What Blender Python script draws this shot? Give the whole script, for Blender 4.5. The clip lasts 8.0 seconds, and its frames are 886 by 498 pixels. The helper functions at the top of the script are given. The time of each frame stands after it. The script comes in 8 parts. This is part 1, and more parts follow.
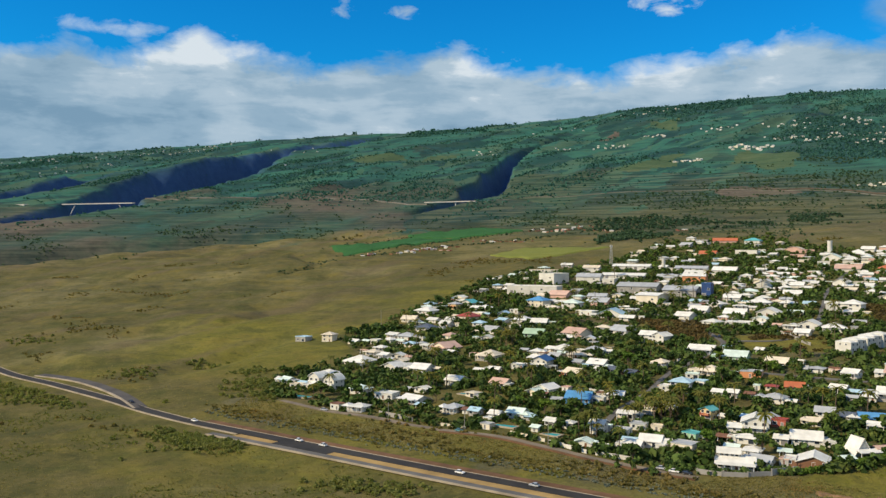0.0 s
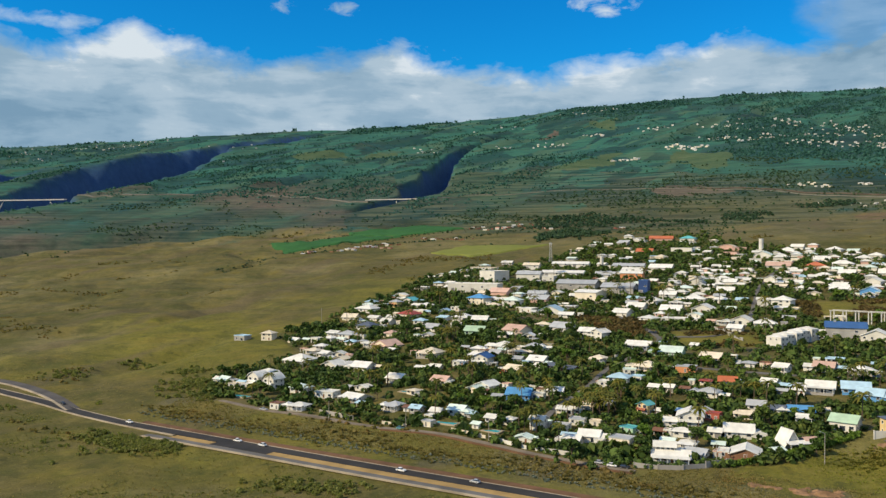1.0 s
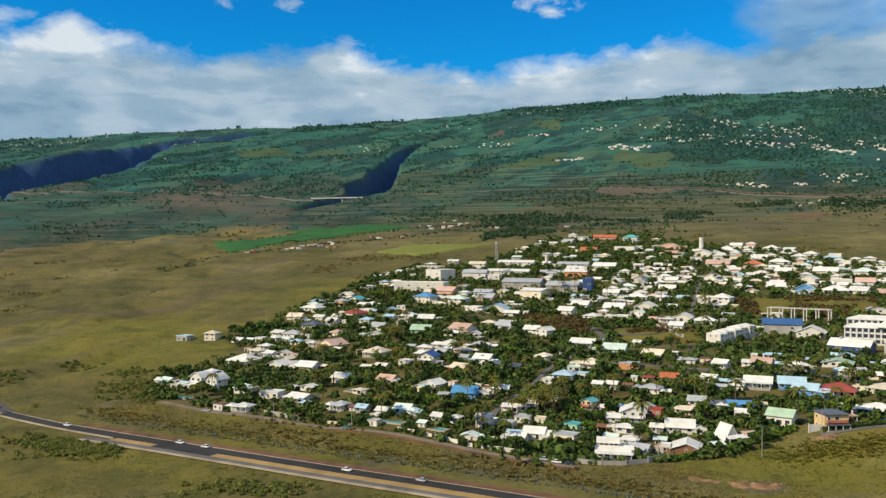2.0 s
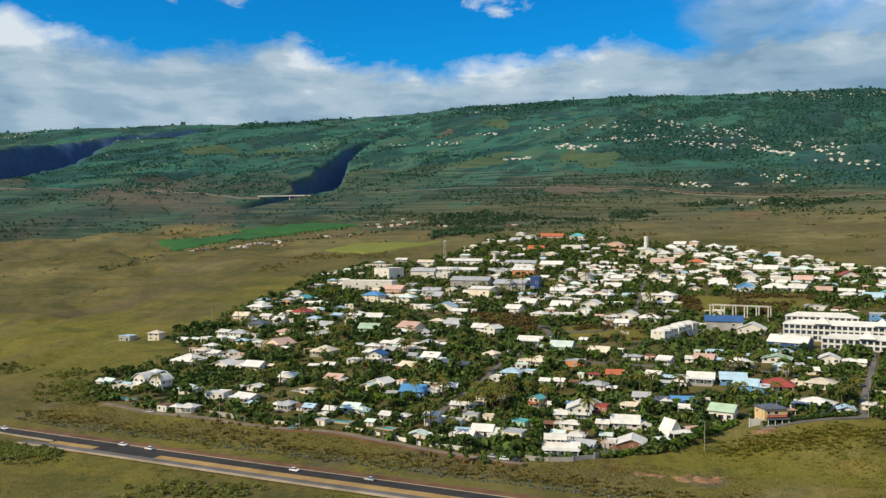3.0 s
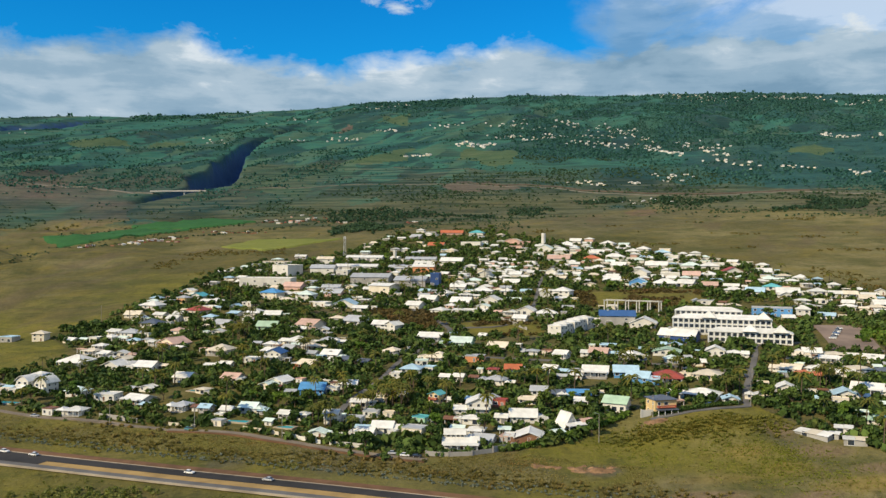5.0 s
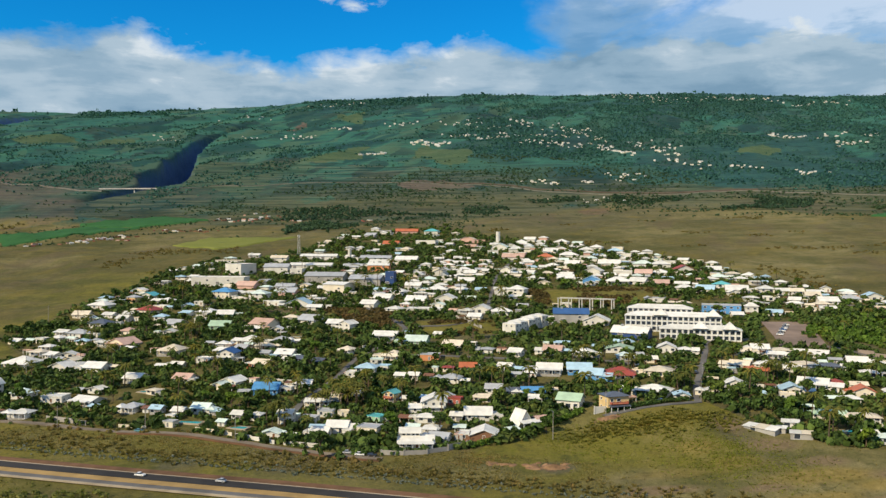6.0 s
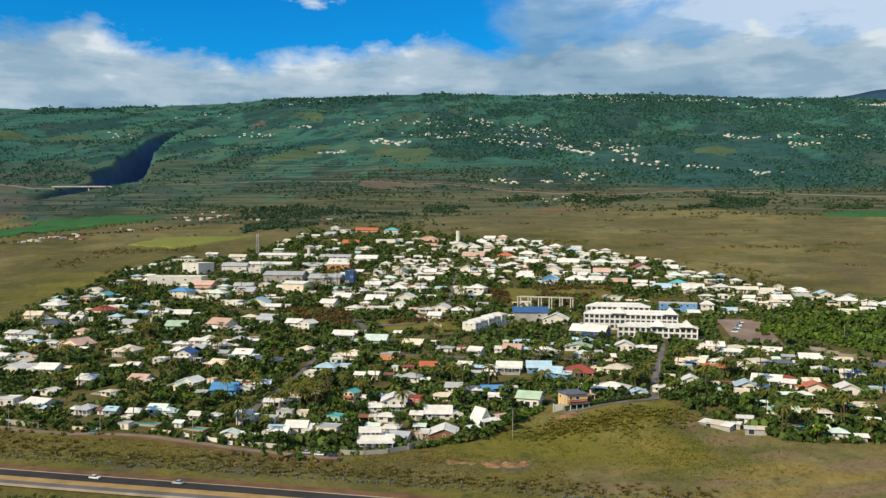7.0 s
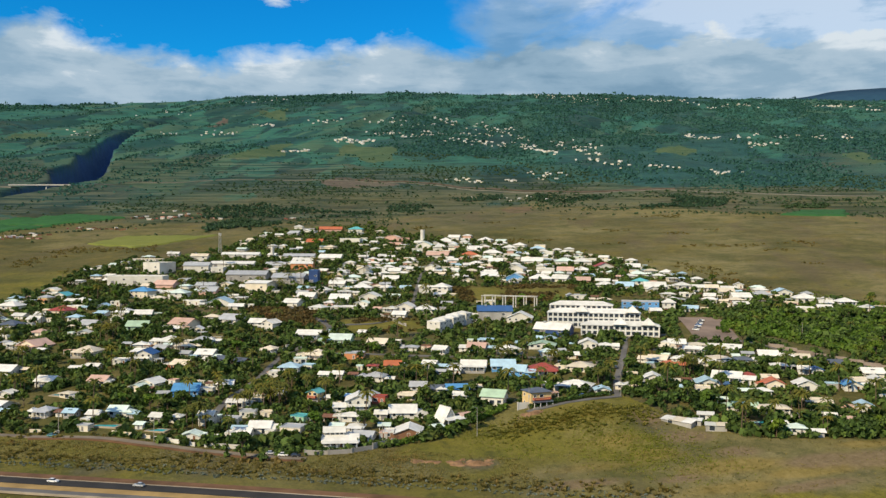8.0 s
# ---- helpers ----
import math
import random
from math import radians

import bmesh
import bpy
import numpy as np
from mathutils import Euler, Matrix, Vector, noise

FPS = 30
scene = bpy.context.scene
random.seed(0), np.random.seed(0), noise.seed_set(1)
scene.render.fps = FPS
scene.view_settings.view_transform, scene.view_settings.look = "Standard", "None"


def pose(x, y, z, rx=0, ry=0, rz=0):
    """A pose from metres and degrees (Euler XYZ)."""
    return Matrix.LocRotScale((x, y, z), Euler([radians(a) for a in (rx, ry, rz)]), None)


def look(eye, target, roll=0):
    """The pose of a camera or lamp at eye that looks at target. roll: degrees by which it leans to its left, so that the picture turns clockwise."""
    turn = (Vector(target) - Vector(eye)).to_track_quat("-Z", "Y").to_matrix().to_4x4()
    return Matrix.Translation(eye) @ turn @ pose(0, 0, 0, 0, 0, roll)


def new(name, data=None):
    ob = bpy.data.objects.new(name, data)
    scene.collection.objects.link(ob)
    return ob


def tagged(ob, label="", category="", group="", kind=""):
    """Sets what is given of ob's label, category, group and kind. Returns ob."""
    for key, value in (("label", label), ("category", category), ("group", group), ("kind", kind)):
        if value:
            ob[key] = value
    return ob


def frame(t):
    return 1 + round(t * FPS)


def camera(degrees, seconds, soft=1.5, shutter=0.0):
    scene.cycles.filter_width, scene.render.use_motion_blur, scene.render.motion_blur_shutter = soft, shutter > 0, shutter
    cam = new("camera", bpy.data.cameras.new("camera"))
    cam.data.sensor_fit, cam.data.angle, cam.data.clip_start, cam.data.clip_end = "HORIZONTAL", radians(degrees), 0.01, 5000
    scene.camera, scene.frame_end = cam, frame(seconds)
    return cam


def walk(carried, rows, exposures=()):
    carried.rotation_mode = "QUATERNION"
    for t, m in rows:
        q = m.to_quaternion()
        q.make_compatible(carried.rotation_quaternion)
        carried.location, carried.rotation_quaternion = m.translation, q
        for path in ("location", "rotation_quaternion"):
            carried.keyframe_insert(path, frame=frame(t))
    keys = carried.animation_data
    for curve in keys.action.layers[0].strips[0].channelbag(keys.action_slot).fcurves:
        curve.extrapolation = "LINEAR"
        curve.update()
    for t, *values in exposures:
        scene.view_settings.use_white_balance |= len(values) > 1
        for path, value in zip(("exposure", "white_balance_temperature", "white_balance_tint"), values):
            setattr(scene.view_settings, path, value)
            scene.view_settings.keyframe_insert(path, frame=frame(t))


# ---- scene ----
# ---- camera: it hangs in one place and pans ----
cam = camera(54.09, 8.0, 1.4)
EYE = 100.0
ROWS = [
    (0.0, 12.664, 0.030, -0.272),
    (0.5, 10.726, -0.047, -0.269),
    (1.0, 8.773, -0.102, -0.262),
    (1.5, 6.931, -0.127, -0.254),
    (3.0, 1.816, -0.257, -0.279),
    (3.5, 0.000, -0.300, -0.300),
    (4.0, -1.666, -0.348, -0.317),
    (4.5, -3.218, -0.396, -0.331),
    (6.0, -7.735, -0.521, -0.301),
    (6.5, -9.086, -0.550, -0.305),
    (7.0, -10.368, -0.574, -0.324),
    (7.5, -11.556, -0.592, -0.320),
    (8.0, -12.719, -0.627, -0.279),
]
walk(cam, [(t, pose(0, 0, EYE, 0, 0, yaw) @ pose(0, 0, 0, 90 + pitch, 0, 0) @ pose(0, 0, 0, 0, 0, -roll)) for t, yaw, pitch, roll in ROWS])


# ---- sky, clouds and sun ----
SUN_AZ, SUN_EL = -121.0, 35.0        # degrees clockwise from +y, and above the horizon
world = bpy.data.worlds.new("sky")
scene.world = world
world.use_nodes = True
wn, wl = world.node_tree.nodes, world.node_tree.links
wn.clear()


def wmath(op, a, b=0.0, c=0.0, clamp=False):
    n = wn.new("ShaderNodeMath")
    n.operation, n.use_clamp = op, clamp
    for i, v in enumerate((a, b, c)):
        if isinstance(v, (int, float)):
            n.inputs[i].default_value = v
        else:
            wl.new(v, n.inputs[i])
    return n.outputs[0]


def wramp(fac, stops, smooth="EASE"):
    n = wn.new("ShaderNodeValToRGB")
    n.color_ramp.interpolation = smooth
    e = n.color_ramp.elements
    while len(e) < len(stops):
        e.new(0.5)
    for el, (p, col) in zip(e, stops):
        el.position = p
        el.color = (*col, 1) if isinstance(col, tuple) else (col, col, col, 1)
    wl.new(fac, n.inputs[0])
    return n.outputs[0]


def wmix(fac, a, b):
    n = wn.new("ShaderNodeMix")
    n.data_type = "RGBA"
    for sock, v in ((n.inputs[0], fac), (n.inputs[6], a), (n.inputs[7], b)):
        if isinstance(v, (int, float)):
            sock.default_value = v
        elif isinstance(v, tuple):
            sock.default_value = (*v, 1)
        else:
            wl.new(v, sock)
    return n.outputs[2]


def wnoise(vec, scale, detail=6.0, rough=0.55, dist=0.0):
    n = wn.new("ShaderNodeTexNoise")
    n.inputs["Scale"].default_value, n.inputs["Detail"].default_value = scale, detail
    n.inputs["Roughness"].default_value, n.inputs["Distortion"].default_value = rough, dist
    wl.new(vec, n.inputs["Vector"])
    return n.outputs["Fac"]


sky = wn.new("ShaderNodeTexSky")
sky.sky_type, sky.sun_disc = "NISHITA", False
sky.sun_elevation, sky.sun_rotation = radians(SUN_EL), radians(SUN_AZ)
sky.air_density, sky.dust_density, sky.ozone_density, sky.altitude = 1.0, 0.2, 3.0, 100
coord = wn.new("ShaderNodeTexCoord").outputs["Generated"]
sep = wn.new("ShaderNodeSeparateXYZ")
wl.new(coord, sep.inputs[0])
flat = wmath("SQRT", wmath("ADD", wmath("MULTIPLY", sep.outputs[0], sep.outputs[0]), wmath("MULTIPLY", sep.outputs[1], sep.outputs[1])))
rise = wmath("DIVIDE", sep.outputs[2], wmath("MAXIMUM", flat, 0.02))          # tangent of the height above the horizon
turn_az = wmath("MULTIPLY", wmath("ARCTAN2", sep.outputs[0], sep.outputs[1]), 180 / math.pi)
# the cloud bank's own plane: azimuth across, stretched height upwards
comb = wn.new("ShaderNodeCombineXYZ")
wl.new(wmath("MULTIPLY", turn_az, 0.0175), comb.inputs[0])
wl.new(wmath("MULTIPLY", rise, 1.7), comb.inputs[1])
bank = comb.outputs[0]
comb2 = wn.new("ShaderNodeCombineXYZ")
wl.new(wmath("MULTIPLY", turn_az, 0.0175), comb2.inputs[0])
wl.new(wmath("MULTIPLY", rise, 4.2), comb2.inputs[1])
layers = comb2.outputs[0]
billow = wnoise(bank, 9.0, 9.0, 0.55, 0.25)
broad = wnoise(bank, 3.6, 4.0, 0.5, 0.1)
wisps = wnoise(bank, 5.5, 8.0, 0.62, 0.6)
# height of the bank's upper edge by azimuth, from 40 degrees west to 40 degrees east
along = wmath("MULTIPLY_ADD", turn_az, 1 / 80, 0.5, clamp=True)
top = wramp(along, [(0.003, 0.219), (0.049, 0.233), (0.101, 0.222), (0.144, 0.249), (0.17, 0.228), (0.233, 0.221), (0.301, 0.232), (0.349, 0.236), (0.381, 0.217), (0.414, 0.214), (0.464, 0.206), (0.509, 0.216), (0.536, 0.225), (0.574, 0.23), (0.591, 0.225), (0.629, 0.236), (0.665, 0.23), (0.694, 0.243), (0.735, 0.249), (0.802, 0.245), (0.89, 0.244), (0.995, 0.236)], "LINEAR")
edge = wmath("ADD", top, wmath("MULTIPLY", wmath("SUBTRACT", billow, 0.5), 0.085))
edge = wmath("ADD", edge, wmath("MULTIPLY", wmath("SUBTRACT", broad, 0.5), 0.02))
crisp = wnoise(bank, 26.0, 7.0, 0.6, 0.4)
edge = wmath("ADD", edge, wmath("MULTIPLY", wmath("SUBTRACT", crisp, 0.5), 0.04))
under = wmath("SUBTRACT", edge, rise)
bank_mask = wmath("MULTIPLY", under, 38.0, clamp=True)
# thin high veil in the east
veil_side = wramp(wmath("ADD", along, wmath("MULTIPLY", wmath("SUBTRACT", wnoise(bank, 7.0, 7.0, 0.6, 0.5), 0.5), 0.11)), [(0.0, 0.0), (0.672, 0.0), (0.712, 0.9), (1.0, 0.98)])
veil = wmath("MULTIPLY", veil_side, wmath("MULTIPLY_ADD", wisps, 3.2, -0.60, clamp=True), clamp=True)
puffs = wmath("MULTIPLY_ADD", wnoise(bank, 6.5, 7.0, 0.5, 0.2), 9.0, -6.1, clamp=True)
puffs = wmath("MULTIPLY", puffs, wmath("MULTIPLY_ADD", rise, 30.0, -7.0, clamp=True))


def small_puff(az, up, wide, tall):
    a = wmath("DIVIDE", wmath("SUBTRACT", turn_az, az), wide)
    b = wmath("DIVIDE", wmath("SUBTRACT", rise, up), tall)
    k = wmath("SUBTRACT", 1.0, wmath("ADD", wmath("MULTIPLY", a, a), wmath("MULTIPLY", b, b)))
    return wmath("MULTIPLY", wmath("ADD", k, wmath("MULTIPLY_ADD", crisp, 5.0, -2.7)), 0.8, clamp=True)


puffs = wmath("MAXIMUM", puffs, wmath("MAXIMUM", small_puff(-19.0, .278, 1.3, .016), wmath("MAXIMUM", small_puff(1.7, .277, 2.2, .014), wmath("MAXIMUM", small_puff(-15.4, .272, 1.2, .008), wmath("MULTIPLY", wmath("MAXIMUM", small_puff(-34.0, .238, 3.6, .010), small_puff(-11.9, .226, 2.4, .014)), 0.6)))))
mask = wmath("MAXIMUM", bank_mask, wmath("MAXIMUM", wmath("MULTIPLY", veil, 0.8), wmath("MULTIPLY", puffs, 0.85)))
# light on the clouds: bright upper billows, grey flat undersides
fine = wnoise(layers, 9.0, 8.0, 0.6, 0.3)
lit = wmath("ADD", wmath("MULTIPLY", wmath("SUBTRACT", billow, 0.5), 1.8), wmath("MULTIPLY", under, -4.6))
lit = wmath("ADD", lit, wmath("MULTIPLY", wmath("SUBTRACT", fine, 0.5), 1.5))
lit = wmath("ADD", lit, wmath("MULTIPLY_ADD", broad, 2.4, -0.42), clamp=True)
cloud = wramp(lit, [(0.0, (.200, .340, .475)), (0.35, (.295, .44, .57)), (0.7, (.43, .56, .67)), (1.0, (.71, .79, .85))])
SKY_GAIN = 0.080
bright = wn.new("ShaderNodeVectorMath")
bright.operation = "SCALE"
wl.new(sky.outputs[0], bright.inputs[0])
bright.inputs["Scale"].default_value = SKY_GAIN
hue = wn.new("ShaderNodeHueSaturation")
hue.inputs["Saturation"].default_value, hue.inputs["Value"].default_value = 1.3, 1.3
wl.new(bright.outputs[0], hue.inputs["Color"])
blue = wn.new("ShaderNodeMix")
blue.data_type, blue.blend_type = "RGBA", "MULTIPLY"
blue.inputs[0].default_value = 1.0
wl.new(hue.outputs[0], blue.inputs[6])
blue.inputs[7].default_value = (0.07, 1.05, 1.42, 1)
final = wmix(mask, blue.outputs[2], cloud)
back = wn.new("ShaderNodeBackground")
wl.new(final, back.inputs[0])
back.inputs[1].default_value = 1.0
wl.new(back.outputs[0], wn.new("ShaderNodeOutputWorld").inputs[0])

sun = new("sun", bpy.data.lights.new("sun", "SUN"))
sun.data.energy, sun.data.angle, sun.data.color = 5.7, radians(0.6), (1.0, 0.83, 0.55)
sun_from = Vector((math.sin(radians(SUN_AZ)) * math.cos(radians(SUN_EL)), math.cos(radians(SUN_AZ)) * math.cos(radians(SUN_EL)), math.sin(radians(SUN_EL))))
sun.matrix_world = look(sun_from * 900, (0, 0, 0))
scene.view_settings.exposure = -0.05


# ---- materials ----
class Shade:
    """A small node builder for one material."""

    def __init__(self, name, rough=0.8, metal=0.0, spec=0.3):
        self.mat = bpy.data.materials.new(name)
        self.mat.use_nodes = True
        self.n, self.l = self.mat.node_tree.nodes, self.mat.node_tree.links
        self.b = self.n["Principled BSDF"]
        self.b.inputs["Roughness"].default_value = rough
        self.b.inputs["Metallic"].default_value = metal
        self.b.inputs["Specular IOR Level"].default_value = spec
        self.where = self.n.new("ShaderNodeTexCoord").outputs["Object"]

    def put(self, sock, v):
        if isinstance(v, (int, float)):
            sock.default_value = v
        elif isinstance(v, tuple):
            sock.default_value = (*v, 1) if len(v) == 3 else v
        else:
            self.l.new(v, sock)

    def noise(self, size, detail=4.0, rough=0.55, vec=None, stretch=None):
        n = self.n.new("ShaderNodeTexNoise")
        n.inputs["Scale"].default_value, n.inputs["Detail"].default_value, n.inputs["Roughness"].default_value = 1 / size, detail, rough
        v = vec or self.where
        if stretch:
            m = self.n.new("ShaderNodeMapping")
            self.l.new(v, m.inputs[0])
            m.inputs["Scale"].default_value = stretch
            v = m.outputs[0]
        self.l.new(v, n.inputs["Vector"])
        return n.outputs["Fac"]

    def ramp(self, fac, stops):
        n = self.n.new("ShaderNodeValToRGB")
        e = n.color_ramp.elements
        while len(e) < len(stops):
            e.new(0.5)
        for el, (p, col) in zip(e, stops):
            el.position = p
            el.color = (*col, 1) if isinstance(col, tuple) else (col, col, col, 1)
        self.l.new(fac, n.inputs[0])
        return n.outputs[0]

    def mix(self, fac, a, b, how="MIX"):
        n = self.n.new("ShaderNodeMix")
        n.data_type, n.blend_type = "RGBA", how
        self.put(n.inputs[0], fac), self.put(n.inputs[6], a), self.put(n.inputs[7], b)
        return n.outputs[2]

    def math(self, op, a, b=0.0, c=0.0, clamp=False):
        n = self.n.new("ShaderNodeMath")
        n.operation, n.use_clamp = op, clamp
        for i, v in enumerate((a, b, c)):
            self.put(n.inputs[i], v)
        return n.outputs[0]

    def random(self):
        return self.n.new("ShaderNodeObjectInfo").outputs["Random"]

    def island(self):
        return self.n.new("ShaderNodeNewGeometry").outputs["Random Per Island"]

    def attr(self, name):
        n = self.n.new("ShaderNodeAttribute")
        n.attribute_name = name
        s = self.n.new("ShaderNodeSeparateColor")
        self.l.new(n.outputs["Color"], s.inputs[0])
        return s.outputs

    def bump(self, height, depth, strength=0.6):
        n = self.n.new("ShaderNodeBump")
        n.inputs["Strength"].default_value, n.inputs["Distance"].default_value = strength, depth
        self.l.new(height, n.inputs["Height"])
        self.l.new(n.outputs[0], self.b.inputs["Normal"])

    def colour(self, v):
        self.put(self.b.inputs["Base Color"], v)
        return self


def plain(name, col, rough=0.7, vary=0.12, size=1.5, metal=0.0, spec=0.3, per_thing=0.0):
    """Paint, plaster or sheet of one colour, with stains at two scales."""
    s = Shade(name, rough, metal, spec)
    dark = tuple(c * (1 - 2.2 * vary) for c in col)
    light = tuple(min(0.86, c * (1 + vary)) for c in col)
    big = s.ramp(s.noise(size * 4, 3), [(0.32, dark), (0.62, light)])
    out = s.mix(s.math("MULTIPLY", s.noise(size * 0.3, 5, 0.7), 0.35), big, tuple(c * (1 - 3 * vary) for c in col))
    if per_thing:
        tint = s.ramp(s.random(), [(0.0, (1 - per_thing, 1 - per_thing * 1.15, 1 - per_thing * 1.4)), (1.0, (1, 1, 1))])
        out = s.mix(1.0, out, tint, "MULTIPLY")
    s.colour(out)
    return s.mat


def sheet_roof(name, col, vary=0.1):
    """Corrugated painted sheet: fine ribs, weathering."""
    s = Shade(name, 0.5, 0.0, 0.35)
    dark = tuple(c * (1 - 2.4 * vary) for c in col)
    base = s.ramp(s.noise(5, 4, 0.6), [(0.3, dark), (0.6, col)])
    rust = s.ramp(s.noise(1.4, 6, 0.7), [(0.62, 0.0), (0.78, 0.35)])
    out = s.mix(rust, base, tuple(c * 0.55 for c in (col[0], col[1] * 0.92, col[2] * 0.85)))
    tint = s.ramp(s.random(), [(0.0, (0.84, 0.84, 0.82)), (0.5, (1, 0.985, 0.96)), (1.0, (1, 1, 1))])
    s.colour(s.mix(1.0, out, tint, "MULTIPLY"))
    return s.mat


ROOF = {
    "white": sheet_roof("white_sheet_roof", (.74, .735, .69)),
    "cream": sheet_roof("cream_roof", (.72, .64, .50)),
    "grey": sheet_roof("grey_sheet_roof", (.42, .44, .46)),
    "slate": sheet_roof("slate_grey_roof", (.10, .12, .16)),
    "blue": sheet_roof("blue_sheet_roof", (.10, .30, .58)),
    "deepblue": sheet_roof("deep_blue_roof", (.04, .11, .28)),
    "paleblue": sheet_roof("pale_blue_roof", (.42, .60, .72)),
    "teal": sheet_roof("turquoise_roof", (.12, .45, .48)),
    "green": sheet_roof("pale_green_roof", (.42, .58, .42)),
    "mint": sheet_roof("mint_white_roof", (.66, .78, .72)),
    "red": sheet_roof("red_roof", (.34, .07, .05)),
    "orange": sheet_roof("orange_tile_roof", (.52, .16, .07)),
    "rose": sheet_roof("rose_tile_roof", (.62, .42, .34)),
    "pink": sheet_roof("pink_roof", (.58, .40, .36)),
    "brown": sheet_roof("brown_roof", (.20, .10, .06)),
}
WALL = {
    "white": plain("white_plaster", (.64, .62, .56), 0.85, 0.08, 2, per_thing=0.06),
    "cream": plain("cream_plaster", (.70, .63, .50), 0.85, 0.08, 2, per_thing=0.08),
    "yellow": plain("yellow_plaster", (.66, .49, .24), 0.85, 0.08, 2),
    "pink": plain("pink_plaster", (.62, .40, .33), 0.85, 0.08, 2, per_thing=0.08),
    "orange": plain("orange_plaster", (.60, .26, .12), 0.85, 0.08, 2),
    "red": plain("brick_red_plaster", (.36, .10, .07), 0.85, 0.08, 2),
    "grey": plain("grey_concrete", (.36, .35, .33), 0.9, 0.12, 2, per_thing=0.1),
    "blue": plain("blue_plaster", (.10, .28, .55), 0.8, 0.08, 2),
    "darkblue": plain("dark_blue_cladding", (.03, .07, .20), 0.6, 0.08, 2),
    "green": plain("green_plaster", (.30, .46, .30), 0.85, 0.08, 2),
    "brown": plain("brown_wood", (.22, .11, .06), 0.8, 0.1, 2),
}
glass = plain("dark_window_glass", (.035, .045, .06), 0.12, 0.1, 1, spec=0.6)
shutter = plain("grey_shutter", (.22, .21, .20), 0.6, 0.1, 1)
concrete = plain("weathered_concrete", (.34, .32, .29), 0.9, 0.12, 3)
white_paint = plain("white_paint", (.78, .78, .75), 0.6, 0.06, 2)
metal_grey = plain("galvanised_steel", (.45, .46, .47), 0.45, 0.08, 1, metal=0.6)
asphalt = plain("asphalt", (.034, .032, .030), 0.9, 0.16, 3)
yard_brown = plain("worn_yard", (.22, .165, .13), 0.95, 0.18, 5)
track_grey = plain("dusty_track", (.20, .165, .125), 0.95, 0.16, 3)
lane_grey = plain("village_asphalt", (.13, .125, .118), 0.9, 0.14, 3)
earth = plain("dry_red_earth", (.150, .080, .040), 0.95, 0.2, 3)
gravel = plain("pale_gravel", (.36, .30, .215), 0.95, 0.14, 3)
ochre = plain("ochre_dry_grass_verge", (.36, .24, .09), 0.95, 0.14, 3)
pool_water = plain("pool_water", (.05, .42, .50), 0.08, 0.05, 2, spec=0.6)
bark = plain("grey_brown_bark", (.14, .10, .07), 0.95, 0.14, 0.4)


def leaves(name, dark, light, size=0.5, dry_share=0.6, through_light=0.3):
    s = Shade(name, 0.75, 0.0, 0.2)
    k = s.math("ADD", s.math("MULTIPLY", s.island(), 0.6), s.math("MULTIPLY", s.noise(size, 3), 0.55))
    base = s.ramp(k, [(0.2, dark), (0.9, light)])
    patch = s.noise(16, 3, 0.6)
    dry = tuple(c * m for c, m in zip(light, (1.35, 0.88, 0.9)))
    base = s.mix(s.ramp(patch, [(0.52, 0.0), (0.66, dry_share)]), base, s.mix(k, dark, dry))
    base = s.mix(s.ramp(patch, [(0.34, 0.55), (0.46, 0.0)]), base, tuple(c * 0.9 for c in dark))
    tint = s.ramp(s.random(), [(0.0, (.70, .80, .74)), (0.45, (1, 1, 1)), (0.85, (1.12, 1.04, .85)), (1.0, (1.3, 1.12, .8))])
    out = s.mix(1.0, base, tint, "MULTIPLY")
    s.colour(out)
    thin_leaf = s.n.new("ShaderNodeBsdfTranslucent")
    s.l.new(s.mix(1.0, out, (1.1, 1.25, 0.7), "MULTIPLY"), thin_leaf.inputs["Color"])
    both = s.n.new("ShaderNodeMixShader")
    both.inputs[0].default_value = through_light
    s.l.new(s.b.outputs[0], both.inputs[1])
    s.l.new(thin_leaf.outputs[0], both.inputs[2])
    s.l.new(both.outputs[0], s.n["Material Output"].inputs["Surface"])
    return s.mat


leaf_green = leaves("broad_leaves", (.009, .024, .006), (.114, .178, .036), through_light=0.14)
# blue-green because distance haze is put into this leaf colour
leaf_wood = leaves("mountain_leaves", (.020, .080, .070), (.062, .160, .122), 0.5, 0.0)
leaf_bright = leaves("bright_leaves", (.05, .10, .012), (.15, .24, .035))
leaf_palm = leaves("palm_fronds", (.050, .068, .014), (.215, .205, .046), through_light=0.35)
leaf_scrub = leaves("scrub_leaves", (.112, .100, .036), (.225, .188, .070), through_light=0.45)
leaf_slope = leaves("slope_bush_leaves", (.024, .060, .036), (.068, .118, .062), 0.5, 0.0)
leaf_thicket = leaves("thicket_leaves", (.110, .132, .040), (.215, .230, .074), 0.5, 0.2, 0.45)
leaf_knoll = leaves("olive_knoll_leaves", (.110, .125, .030), (.225, .215, .056), 0.5, 0.3, 0.4)
leaf_reed = leaves("yellow_green_reeds", (.190, .192, .026), (.340, .315, .050), 0.5, 0.0, 0.4)
leaf_tuft = leaves("dry_tufts", (.190, .158, .054), (.320, .260, .095), through_light=0.45)
leaf_brown = leaves("brown_brush", (.05, .042, .016), (.15, .11, .038))
leaf_agave = leaves("blue_grey_agave", (.105, .135, .128), (.20, .235, .225), 0.5, 0.0)

